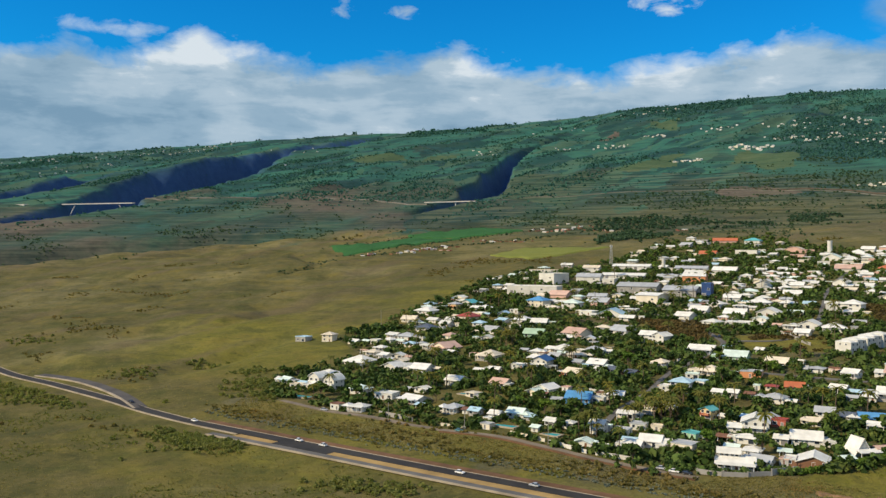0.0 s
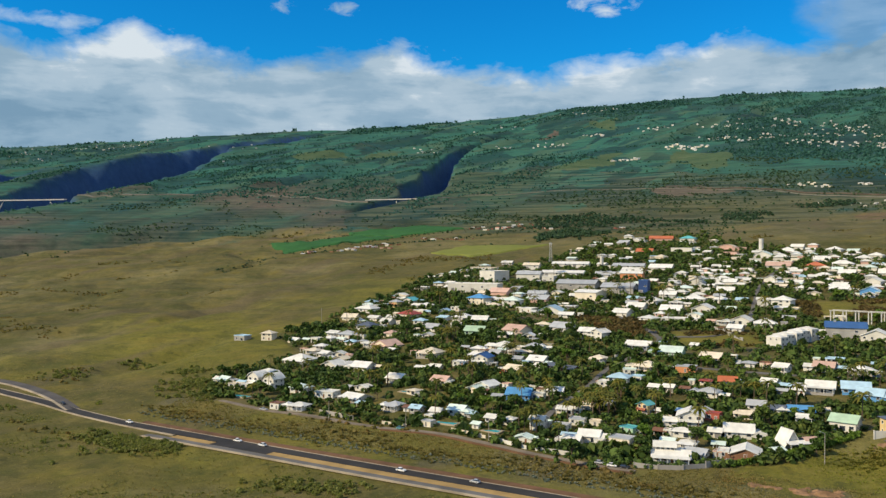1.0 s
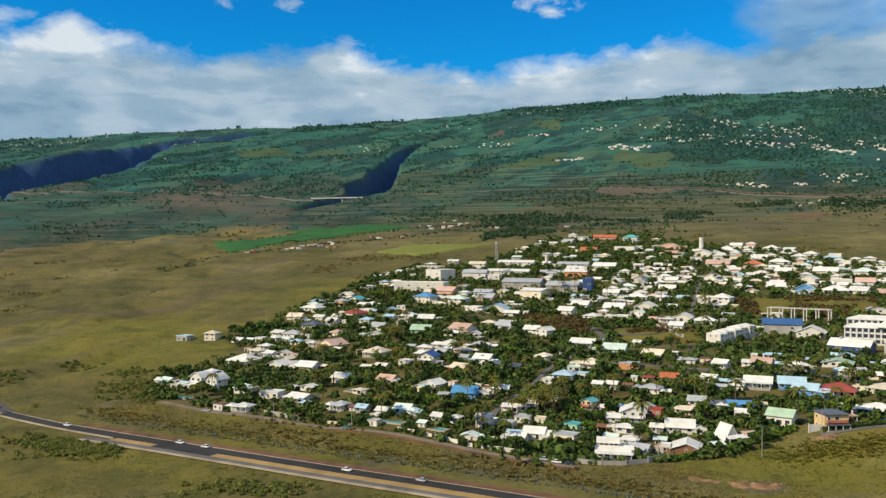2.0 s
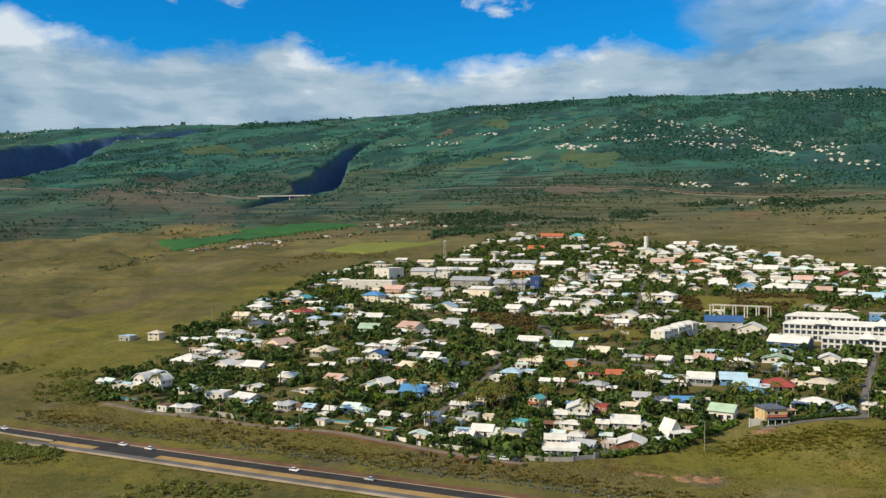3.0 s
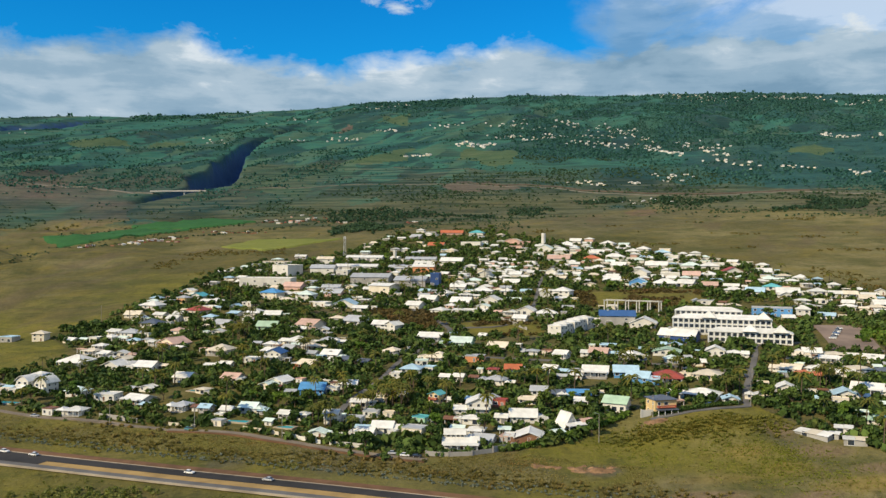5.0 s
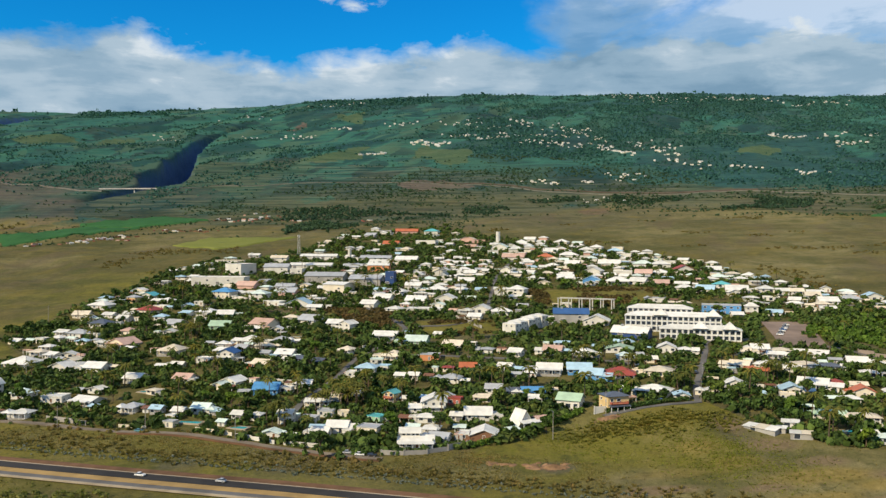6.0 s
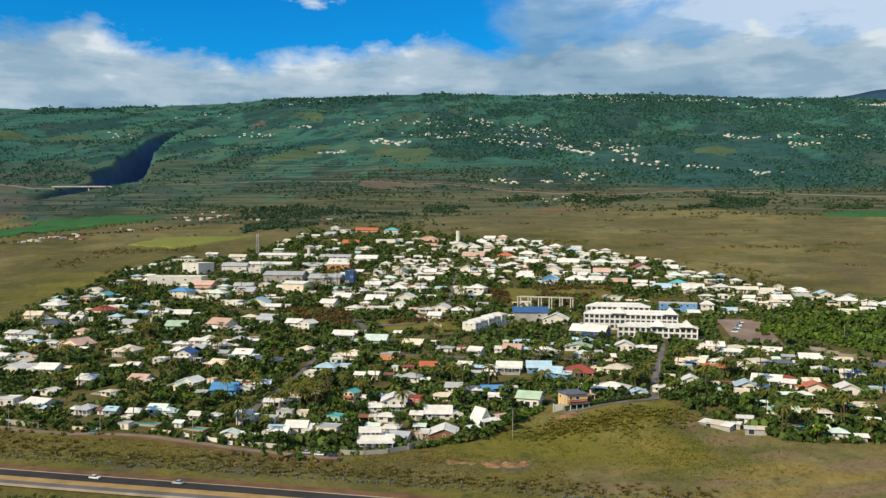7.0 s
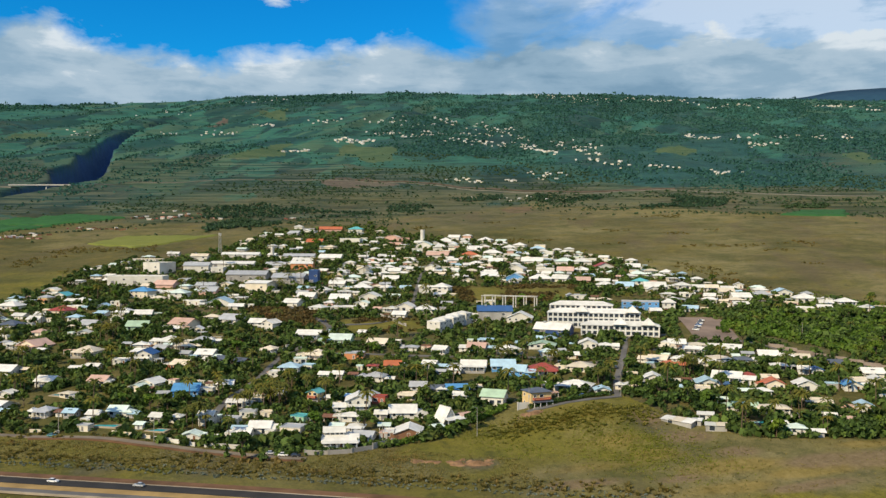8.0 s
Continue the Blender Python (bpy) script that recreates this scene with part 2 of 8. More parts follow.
# the land: dry grass, scrub green, woods and bare soil, mixed by the cover that the plan gives
g = Shade("land", 0.95, 0.0, 0.1)
cover = g.attr("cover")
spots = g.noise(14, 7, 0.68)
tuft = g.noise(0.9, 6, 0.75)
turned = g.n.new("ShaderNodeMapping")
g.l.new(g.where, turned.inputs[0])
turned.inputs["Rotation"].default_value = (0, 0, radians(24))
turned.inputs["Scale"].default_value = (0.22, 1.0, 1.0)
streaks = g.noise(42, 6, 0.6, turned.outputs[0])
drift = g.math("ADD", g.math("MULTIPLY", g.noise(130, 5, 0.55), 0.5), g.math("MULTIPLY", streaks, 0.5))
grass = g.ramp(g.math("ADD", g.math("MULTIPLY", drift, 0.6), g.math("MULTIPLY", spots, 0.5)), [(0.38, (.048, .053, .017)), (0.48, (.085, .082, .025)), (0.56, (.118, .104, .033)), (0.70, (.158, .131, .056))])
# woods green, its blue share standing in for distance haze
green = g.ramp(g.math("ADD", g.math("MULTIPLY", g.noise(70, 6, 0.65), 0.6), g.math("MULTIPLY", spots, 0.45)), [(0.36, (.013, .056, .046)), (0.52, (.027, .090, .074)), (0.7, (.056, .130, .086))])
soil = g.ramp(g.math("ADD", g.math("MULTIPLY", g.noise(40, 5), 0.5), g.math("MULTIPLY", spots, 0.5)), [(0.35, (.090, .086, .046)), (0.55, (.136, .124, .066)), (0.72, (.185, .160, .092))])
lush = g.ramp(g.math("ADD", g.math("MULTIPLY", g.noise(60, 5), 0.5), g.math("MULTIPLY", spots, 0.5)), [(0.3, (.120, .122, .020)), (0.7, (.235, .200, .034))])
ragged = g.math("MULTIPLY", g.math("SUBTRACT", g.noise(26, 6, 0.7), 0.5), 1.1)
to_green = g.math("MULTIPLY_ADD", g.math("ADD", cover[0], ragged), 2.4, -0.75, clamp=True)
to_soil = g.math("MULTIPLY_ADD", g.math("ADD", cover[1], ragged), 2.4, -0.75, clamp=True)
to_lush = g.math("MULTIPLY_ADD", g.math("ADD", cover[2], ragged), 2.0, -0.6, clamp=True)
thin = g.n.new("ShaderNodeMapping")
g.l.new(g.where, thin.inputs[0])
thin.inputs["Rotation"].default_value = (0, 0, radians(24))
thin.inputs["Scale"].default_value = (0.10, 1.0, 1.0)
banks = g.ramp(g.noise(24, 5, 0.6, thin.outputs[0]), [(0.34, 0.30), (0.45, 0.0)])
def layer_of(name):
    n = g.n.new("ShaderNodeAttribute")
    n.attribute_name = name
    return n.outputs["Fac"]


straw = g.ramp(g.math("ADD", g.math("MULTIPLY", g.noise(22, 5), 0.5), g.math("MULTIPLY", spots, 0.5)), [(0.34, (.150, .138, .050)), (0.52, (.215, .185, .078)), (0.70, (.280, .235, .120))])
scrubby = g.ramp(g.math("ADD", g.math("MULTIPLY", drift, 0.5), g.math("MULTIPLY", spots, 0.5)), [(0.36, (.020, .052, .038)), (0.47, (.046, .074, .050)), (0.56, (.074, .088, .058)), (0.70, (.110, .106, .074))])
fall = g.n.new("ShaderNodeMapping")
g.l.new(g.where, fall.inputs[0])
fall.inputs["Rotation"].default_value = (0, 0, radians(24))
down = g.n.new("ShaderNodeMapping")
g.l.new(fall.outputs[0], down.inputs[0])
down.inputs["Scale"].default_value = (1.0, 0.22, 1.0)
downhill_bands = g.noise(120, 5, 0.6, down.outputs[0])
meadow = g.ramp(g.math("ADD", g.math("MULTIPLY", streaks, 0.55), g.math("MULTIPLY", g.noise(90, 5, 0.6), 0.5)), [(0.38, (.024, .098, .070)), (0.50, (.040, .142, .090)), (0.62, (.060, .170, .094)), (0.75, (.086, .170, .090))])
to_straw = g.math("MULTIPLY_ADD", g.math("ADD", layer_of("pale"), g.math("MULTIPLY", ragged, 0.6)), 1.8, -0.4, clamp=True)
land_col = g.mix(to_soil, g.mix(to_lush, grass, lush), soil)
land_col = g.mix(to_straw, land_col, straw)
land_col = g.mix(g.math("MULTIPLY", layer_of("foot"), 0.85), land_col, scrubby)
land_col = g.mix(banks, land_col, (.062, .060, .024))
land_col = g.mix(to_green, land_col, green)
hedges = g.ramp(g.noise(11, 5, 0.62, thin.outputs[0]), [(0.40, 0.62), (0.50, 0.0)])
to_meadow = g.math("MULTIPLY_ADD", g.math("ADD", layer_of("pasture"), g.math("MULTIPLY", ragged, 0.7)), 1.8, -0.4, clamp=True)
land_col = g.mix(g.math("MULTIPLY", to_meadow, layer_of("foot")), land_col, meadow)
# darker and lighter green bands that run downhill, in colour only
land_col = g.mix(g.math("MULTIPLY", g.ramp(downhill_bands, [(0.38, 0.7), (0.47, 0.0)]), layer_of("foot")), land_col, (.012, .046, .040))
land_col = g.mix(g.math("MULTIPLY", g.ramp(downhill_bands, [(0.53, 0.0), (0.62, 0.55)]), layer_of("foot")), land_col, (.058, .120, .066))
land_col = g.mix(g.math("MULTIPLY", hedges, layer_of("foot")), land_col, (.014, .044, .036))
crop_of = g.attr("crop")
# a mosaic of fields and pastures, long down the slope, with dark hedges between them
bent = g.n.new("ShaderNodeVectorMath")
bent.operation = "ADD"
g.l.new(down.outputs[0], bent.inputs[0])
shift = g.n.new("ShaderNodeTexNoise")
shift.inputs["Scale"].default_value, shift.inputs["Detail"].default_value = 0.012, 4.0
g.l.new(g.where, shift.inputs["Vector"])
wander = g.n.new("ShaderNodeVectorMath")
wander.operation = "SCALE"
wander.inputs["Scale"].default_value = 70.0
g.l.new(shift.outputs["Color"], wander.inputs[0])
g.l.new(wander.outputs[0], bent.inputs[1])
cells = g.n.new("ShaderNodeTexVoronoi")
cells.inputs["Scale"].default_value = 1 / 62
g.l.new(bent.outputs[0], cells.inputs["Vector"])
plot_tone = g.n.new("ShaderNodeSeparateColor")
g.l.new(cells.outputs["Color"], plot_tone.inputs[0])
farmed = g.math("MULTIPLY", layer_of("farm"), layer_of("foot"))
land_col = g.mix(g.math("MULTIPLY", farmed, g.ramp(plot_tone.outputs[0], [(0.50, 0.0), (0.54, 0.85)])), land_col, meadow)
land_col = g.mix(g.math("MULTIPLY", farmed, g.ramp(plot_tone.outputs[1], [(0.72, 0.0), (0.76, 0.7)])), land_col, (.086, .138, .072))
land_col = g.mix(g.math("MULTIPLY", farmed, g.ramp(plot_tone.outputs[2], [(0.70, 0.0), (0.74, 0.7)])), land_col, (.014, .052, .044))
stubble = g.ramp(g.math("ADD", g.math("MULTIPLY", streaks, 0.5), g.math("MULTIPLY", spots, 0.5)), [(0.36, (.058, .100, .044)), (0.52, (.092, .128, .052)), (0.68, (.135, .150, .062))])
tilled = g.ramp(spots, [(0.3, (.110, .078, .052)), (0.7, (.200, .136, .088))])
land_col = g.mix(g.math("MULTIPLY_ADD", g.math("ADD", crop_of[0], g.math("MULTIPLY", ragged, 0.5)), 1.8, -0.4, clamp=True), land_col, stubble)
land_col = g.mix(g.math("MULTIPLY_ADD", g.math("ADD", crop_of[1], g.math("MULTIPLY", ragged, 0.5)), 1.8, -0.4, clamp=True), land_col, tilled)
# old terraces and cattle paths that follow the level lines
level = g.n.new("ShaderNodeMapping")
g.l.new(g.where, level.inputs[0])
level.inputs["Scale"].default_value = (0.007, 0.007, 0.25)
steps = g.noise(1.0, 3, 0.55, level.outputs[0])
land_col = g.mix(g.math("MULTIPLY", crop_of[2], g.ramp(steps, [(0.40, 0.70), (0.48, 0.0)])), land_col, (.016, .032, .018))
land_col = g.mix(g.math("MULTIPLY", crop_of[2], g.ramp(steps, [(0.52, 0.0), (0.62, 0.60)])), land_col, (.165, .150, .078))
# distance haze painted on: mountain colours multiplied towards blue
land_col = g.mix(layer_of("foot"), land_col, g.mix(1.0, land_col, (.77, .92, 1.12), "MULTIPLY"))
# gorge walls: blue of shade and haze put into the basalt colour
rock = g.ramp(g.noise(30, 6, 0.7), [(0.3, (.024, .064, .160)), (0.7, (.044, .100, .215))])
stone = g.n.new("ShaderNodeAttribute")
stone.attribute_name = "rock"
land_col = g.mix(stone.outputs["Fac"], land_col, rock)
land_col = g.mix(g.ramp(tuft, [(0.38, 0.44), (0.56, 0.0)]), land_col, (.030, .032, .012))
mottle = g.noise(3.2, 6, 0.72)
open_grass = g.math("SUBTRACT", 1.0, layer_of("foot"))
flecks = g.noise(7.5, 6, 0.7)
land_col = g.mix(g.math("MULTIPLY", open_grass, g.ramp(flecks, [(0.34, 0.62), (0.45, 0.0)])), land_col, (.046, .052, .018))
land_col = g.mix(g.math("MULTIPLY", open_grass, g.ramp(flecks, [(0.55, 0.0), (0.68, 0.40)])), land_col, (.190, .160, .060))
tones = g.noise(36, 5, 0.6)
tones_b = g.noise(52, 5, 0.6, down.outputs[0])
land_col = g.mix(g.math("MULTIPLY", open_grass, g.ramp(tones, [(0.36, 0.55), (0.47, 0.0)])), land_col, (.058, .068, .018))
land_col = g.mix(g.math("MULTIPLY", open_grass, g.ramp(tones, [(0.54, 0.0), (0.66, 0.45)])), land_col, (.172, .136, .030))
land_col = g.mix(g.math("MULTIPLY", open_grass, g.ramp(tones_b, [(0.54, 0.0), (0.66, 0.50)])), land_col, (.112, .086, .054))
land_col = g.mix(g.math("MULTIPLY", open_grass, g.ramp(mottle, [(0.36, 0.28), (0.50, 0.0)])), land_col, (.065, .062, .024))
land_col = g.mix(g.math("MULTIPLY", open_grass, g.ramp(mottle, [(0.52, 0.0), (0.68, 0.30)])), land_col, (.215, .180, .066))
# faded mauve-brown and golden dry grass on the knoll
faded = g.ramp(g.math("ADD", g.math("MULTIPLY", mottle, 0.5), g.math("MULTIPLY", g.noise(1.3, 5, 0.7), 0.5)), [(0.36, (.110, .080, .040)), (0.50, (.190, .136, .080)), (0.64, (.260, .194, .118))])
golden = g.ramp(g.math("ADD", g.math("MULTIPLY", mottle, 0.5), g.math("MULTIPLY", flecks, 0.5)), [(0.36, (.130, .094, .022)), (0.50, (.225, .168, .048)), (0.64, (.300, .230, .082))])
heath_tint = g.math("MULTIPLY_ADD", g.math("ADD", layer_of("heath"), g.math("MULTIPLY", ragged, 0.6)), 2.2, -0.6, clamp=True)
golden_tint = g.math("MULTIPLY_ADD", g.math("ADD", layer_of("golden"), g.math("MULTIPLY", ragged, 0.6)), 2.2, -0.6, clamp=True)
land_col = g.mix(g.math("MULTIPLY", golden_tint, 0.75), land_col, golden)
land_col = g.mix(g.math("MULTIPLY", heath_tint, 0.80), land_col, faded)
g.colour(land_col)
g.bump(g.math("ADD", tuft, g.math("MULTIPLY", spots, 2.0)), 0.8, 0.7)
land = g.mat


# ---- the lie of the land ----
UP = (math.sin(radians(24)), math.cos(radians(24)))   # the way uphill in plan
R_NEAR, R_CREST = 1500.0, 4550.0
CREST_AZ = [-180, -75, -42, -37, -30, -24, -16, -12, -5, 0, 4, 8, 14, 21, 31, 40, 75, 180]
CREST_TAN = [-.03, .05, .085, .098, .110, .1235, .134, .139, .1505, .159, .165, .169, .1665, .166, .157, .145, .08, -.03]


def lattice(ix, iy, seed):
    h = (ix.astype(np.int64) * 374761393 + iy.astype(np.int64) * 668265263 + seed * 974634391) & 0x7FFFFFFF
    h = ((h ^ (h >> 13)) * 1274126177) & 0x7FFFFFFF
    return ((h ^ (h >> 16)) & 0xFFFF) / 65535.0


def value_noise(x, y, seed=0):
    ix, iy = np.floor(x), np.floor(y)
    fx, fy = x - ix, y - iy
    fx, fy = fx * fx * (3 - 2 * fx), fy * fy * (3 - 2 * fy)
    a, b = lattice(ix, iy, seed), lattice(ix + 1, iy, seed)
    c, d = lattice(ix, iy + 1, seed), lattice(ix + 1, iy + 1, seed)
    return (a + (b - a) * fx) * (1 - fy) + (c + (d - c) * fx) * fy


def fbm(x, y, size, octaves=4, seed=0):
    out, amp = 0.0, 1.0
    for k in range(octaves):
        out = out + amp * (value_noise(x / size * 2 ** k, y / size * 2 ** k, seed + k) - 0.5)
        amp *= 0.5
    return out


def line_distance(x, y, line):
    """Distance of plan points to a polyline of (x, y, width, depth), with the width and depth there and the side."""
    best = np.full(np.shape(x), 1e9)
    wide, deep = np.zeros(np.shape(x)), np.zeros(np.shape(x))
    for (ax, ay, aw, ad), (bx, by, bw, bd) in zip(line, line[1:]):
        k = np.clip(((x - ax) * (bx - ax) + (y - ay) * (by - ay)) / ((bx - ax) ** 2 + (by - ay) ** 2), 0, 1)
        d = np.hypot(x - ax - k * (bx - ax), y - ay - k * (by - ay))
        m = d < best
        best = np.where(m, d, best)
        wide, deep = np.where(m, aw + k * (bw - aw), wide), np.where(m, ad + k * (bd - ad), deep)
    return best, wide, deep


def soft_step(v, a, b):
    k = np.clip((v - a) / (b - a), 0, 1)
    return k * k * (3 - 2 * k)


def slope_height(x, y):
    """The smooth slope, without gorges and small relief."""
    s, r, az = x * UP[0] + y * UP[1], np.hypot(x, y), np.degrees(np.arctan2(x, y))
    q = s - 300.0
    near = 0.064 * (q + np.sqrt(q * q + 6400))
    near = np.where(s < 250, near - 0.02 * np.maximum(0, 250 - s), near)
    crest = sum(np.interp(az + o, CREST_AZ, CREST_TAN) for o in (-3, -1.5, 0, 1.5, 3)) / 5
    k = np.clip((r - R_NEAR) / (R_CREST - R_NEAR), 0, 1.2)
    e = np.interp(az, [-180, -90, -60, 60, 90, 180], [-.06, -.06, 1, 1, -.06, -.06])
    first = (near - EYE) / np.maximum(r, 1)
    at_near = np.where(e > 0.99, first, first)
    far = EYE + r * (at_near * (1 - np.minimum(k, 1)) + crest * np.minimum(k, 1) ** 0.9)
    far = far - np.maximum(0, r - R_CREST) * 0.35
    m = soft_step(r, R_NEAR - 300, R_NEAR + 500)
    return near * (1 - m) + far * m



GORGE_WEST = [(-1445, 1796, 90, 70), (-1385, 2000, 130, 170), (-1410, 2241, 165, 240), (-1455, 2645, 190, 260), (-1560, 3216, 190, 210), (-1412, 3825, 140, 130), (-1250, 4150, 60, 20)]
GORGE_FAR = [(-1850, 2227, 90, 60), (-1899, 2548, 110, 110), (-1960, 2900, 100, 80), (-1960, 3300, 60, 10)]
GORGE_MID = [(-480, 1830, 24, 8), (-428, 1925, 42, 46), (-380, 2038, 64, 112), (-394, 2277, 62, 116), (-407, 2579, 42, 84), (-420, 2994, 30, 42), (-388, 3190, 24, 22), (-308, 3499, 22, 12), (-211, 3809, 20, 6)]
RAVINE = [(-1300, 1180, 75, 26), (-1140, 1335, 75, 32), (-1050, 1405, 75, 34), (-955, 1487, 75, 32), (-815, 1565, 70, 26), (-650, 1592, 60, 18), (-520, 1560, 45, 8)]

GULLIES = [[(-442, 1153, 14, 5), (-464, 1085, 14, 6), (-521, 1036, 16, 5), (-577, 1035, 16, 2)], [(-315, 824, 14, 3), (-359, 812, 16, 5), (-372, 741, 16, 5), (-409, 735, 14, 2)],
           [(-322, 578, 14, 4), (-301, 618, 13, 5), (-292, 660, 12, 4), (-284, 716, 12, 1)], [(-754, 1155, 16, 3), (-613, 1100, 16, 5), (-535, 1096, 14, 2)], [(-556, 1346, 16, 6), (-481, 1264, 18, 7), (-442, 1153, 14, 5)]]
ROAD = [(-780, 800), (-620, 680), (-469, 566), (-386, 519), (-316, 479), (-285, 459), (-257, 443), (-232, 430), (-150, 393), (-75, 360), (-14, 334), (40, 310), (140, 266), (300, 203)]
LINK = [(-423, 551), (-400, 543), (-372, 530), (-341, 510), (-313, 488), (-286, 462)]


def ground(x, y):
    x, y = np.asarray(x, float), np.asarray(y, float)
    z, r = slope_height(x, y), np.hypot(x, y)
    far = soft_step(r, 1300, 2600)
    rough = 1 - 0.75 * soft_step(r, 3400, 4400)
    # small relief: hummocks near, ribs and gullies that run downhill far off
    calm = soft_step(line_distance(x, y, [(a, b, 1, 1) for a, b in ROAD])[0], 18, 55)
    lumpy = 3.0 + 6.0 * soft_step(-x, 250, 420) * soft_step(y, 300, 480)
    z = z + lumpy * fbm(x, y, 70, 4, 3) * soft_step(r, 150, 400) * (1 - 0.5 * far) * calm + 26 * fbm(x, y, 420, 3, 11) * far * rough
    c, s = x * UP[1] - y * UP[0], x * UP[0] + y * UP[1]
    rib = fbm(c + 90 * fbm(x, y, 500, 2, 5), s * 0.25, 260, 4, 21)
    z = z + (26 * rib - 55 * np.abs(rib) + 10) * far * rough
    z = z + 3.5 * np.exp(-((x - 160) ** 2 + (y - 384) ** 2) / 900) + 2.5 * np.exp(-((x - 215) ** 2 + (y - 395) ** 2) / 500)
    wob = 1 + 0.5 * fbm(x, y, 160, 3, 31)
    for line in GULLIES:
        d, wide, deep = line_distance(x, y, line)
        z = z - deep * np.exp(-(d * wob / wide) ** 2)
    for line, steep in ((GORGE_WEST, 0.62), (GORGE_FAR, 0.5), (GORGE_MID, 0.66), (RAVINE, 0.45)):
        d, wide, deep = line_distance(x, y, line)
        z = z - deep * (1 - soft_step(d * wob / np.maximum(wide, 1), steep * 0.6, 1.0))
    return z


# ---- ground ----
def mesh_of(name, verts, faces, mats, smooth=False):
    me = bpy.data.meshes.new(name)
    me.from_pydata(verts, [], faces)
    for m in mats if isinstance(mats, (list, tuple)) else [mats]:
        me.materials.append(m)
    if smooth:
        me.shade_smooth()
    me.update()
    return me


def rise_at(x, y):
    return float(ground(x, y))


def inside(x, y, poly):
    """Which plan points lie in a polygon."""
    out = np.zeros(np.shape(x), bool)
    for (ax, ay), (bx, by) in zip(poly, poly[1:] + poly[:1]):
        out ^= ((ay > y) != (by > y)) & (x < (bx - ax) * (y - ay) / (by - ay + 1e-9) + ax)
    return out


VILLAGE = [(-222, 495), (-152, 449), (-70, 420), (5, 366), (60, 370), (92, 378), (124, 412), (184, 409), (195, 367), (212, 334), (290, 315), (520, 330), (560, 560), (461, 575), (395, 655), (379, 845), (251, 1070), (164, 1285), (50, 1270), (-45, 1050), (-135, 1030), (-175, 910), (-215, 730), (-243, 676), (-206, 618), (-190, 600), (-232, 548), (-232, 520)]
YARD = [(275, 514), (280, 494), (308, 490), (331, 530), (314, 574), (293, 558)]
PLOTS = [[(-6, 697), (53, 690), (47, 617), (22, 632)], [(66, 641), (125, 633), (119, 583), (70, 592)], [(174, 744), (281, 724), (263, 660), (222, 650), (166, 673)]]
az_steps = np.radians(np.concatenate([np.arange(-180, -48, 4.0), np.arange(-48, 48, 0.165), np.arange(48, 180, 4.0)]))
r_steps = np.concatenate([[0.02, 20, 60, 110, 160, 200], np.geomspace(230, 4950, 500)])
A, R = np.meshgrid(az_steps, r_steps)
GX, GY = R * np.sin(A), R * np.cos(A)
GZ = ground(GX, GY)
n_r, n_a = GX.shape
index = np.arange(n_r * n_a).reshape(n_r, n_a)
nxt = np.roll(index, -1, axis=1)
quads = np.stack([index[:-1], nxt[:-1], nxt[1:], index[1:]], -1).reshape(-1, 4)[:, ::-1]
me = bpy.data.meshes.new("ground")
me.vertices.add(n_r * n_a)
me.vertices.foreach_set("co", np.stack([GX, GY, GZ], -1).ravel())
me.loops.add(quads.size)
me.loops.foreach_set("vertex_index", quads.ravel().astype(np.int32))
me.polygons.add(len(quads))
me.polygons.foreach_set("loop_start", np.arange(0, quads.size, 4, dtype=np.int32))
me.update(calc_edges=True)
me.shade_smooth()
me.materials.append(land)


# open slopes below the woods, and the fields above them
SLOPE_WEST = [(-2300, 1950), (-1500, 2020), (-1147, 2246), (-938, 2106), (-890, 2260), (-869, 2407), (-711, 2401), (-550, 2523), (-446, 2215), (-443, 1975), (-457, 1925), (-400, 1620), (-560, 1480), (-700, 1380), (-900, 1250), (-1300, 1050), (-2300, 1000)]
TERRACES = [(-420, 1930), (-330, 1950), (-253, 1898), (-111, 1798), (-119, 2284), (22, 2220), (161, 2151), (277, 1977), (383, 1866), (480, 1777), (665, 1659), (794, 1559), (1008, 1464), (1083, 1305), (1400, 1120), (1150, 950), (900, 1083), (805, 1169), (710, 1251), (541, 1430), (502, 1496), (296, 1439), (192, 1367), (60, 1396), (-200, 1500), (-400, 1640), (-457, 1925)]
OLIVE_STEPS = [(-390, 2420), (-300, 2480), (-119, 2284), (-111, 1798), (-253, 1898), (-330, 1950)]
MEADOWS = [[(-1264, 3407), (-1311, 4154), (-1152, 3933), (-1038, 3583), (-1199, 3291)], [(-670, 3886), (-501, 4162), (-232, 4189), (-334, 3539), (-539, 3382)], [(241, 3365), (366, 3631), (576, 3940), (527, 3573), (317, 3362)],
           [(25, 2553), (109, 3053), (302, 3199), (412, 3167), (326, 2865), (158, 2559)], [(670, 4043), (910, 4307), (978, 4122), (976, 3706), (782, 3817)], [(1032, 3608), (1168, 3629), (1187, 3289), (1024, 3117)],
           [(2181, 2827), (2387, 2879), (2154, 2597), (2115, 2712)], [(65, 2063), (209, 2026), (236, 2239), (171, 2308)], [(-49, 1695), (18, 1762), (12, 1678), (-37, 1653)]]
STUBBLES = [[(232, 2295), (280, 2456), (377, 2270), (368, 2092), (289, 2060)], [(-80, 2254), (23, 2376), (139, 2516), (99, 2327), (-7, 2205)], [(-1040, 3043), (-1002, 3176), (-867, 3209), (-814, 2876), (-921, 2918)],
            [(-700, 2829), (-610, 2854), (-655, 3058), (-721, 2998)], [(991, 1993), (1083, 2083), (1103, 2029), (1018, 1928)], [(1346, 1763), (1411, 1769), (1372, 1653), (1303, 1616)], [(44, 3557), (157, 3338), (167, 3736), (58, 3766)]]
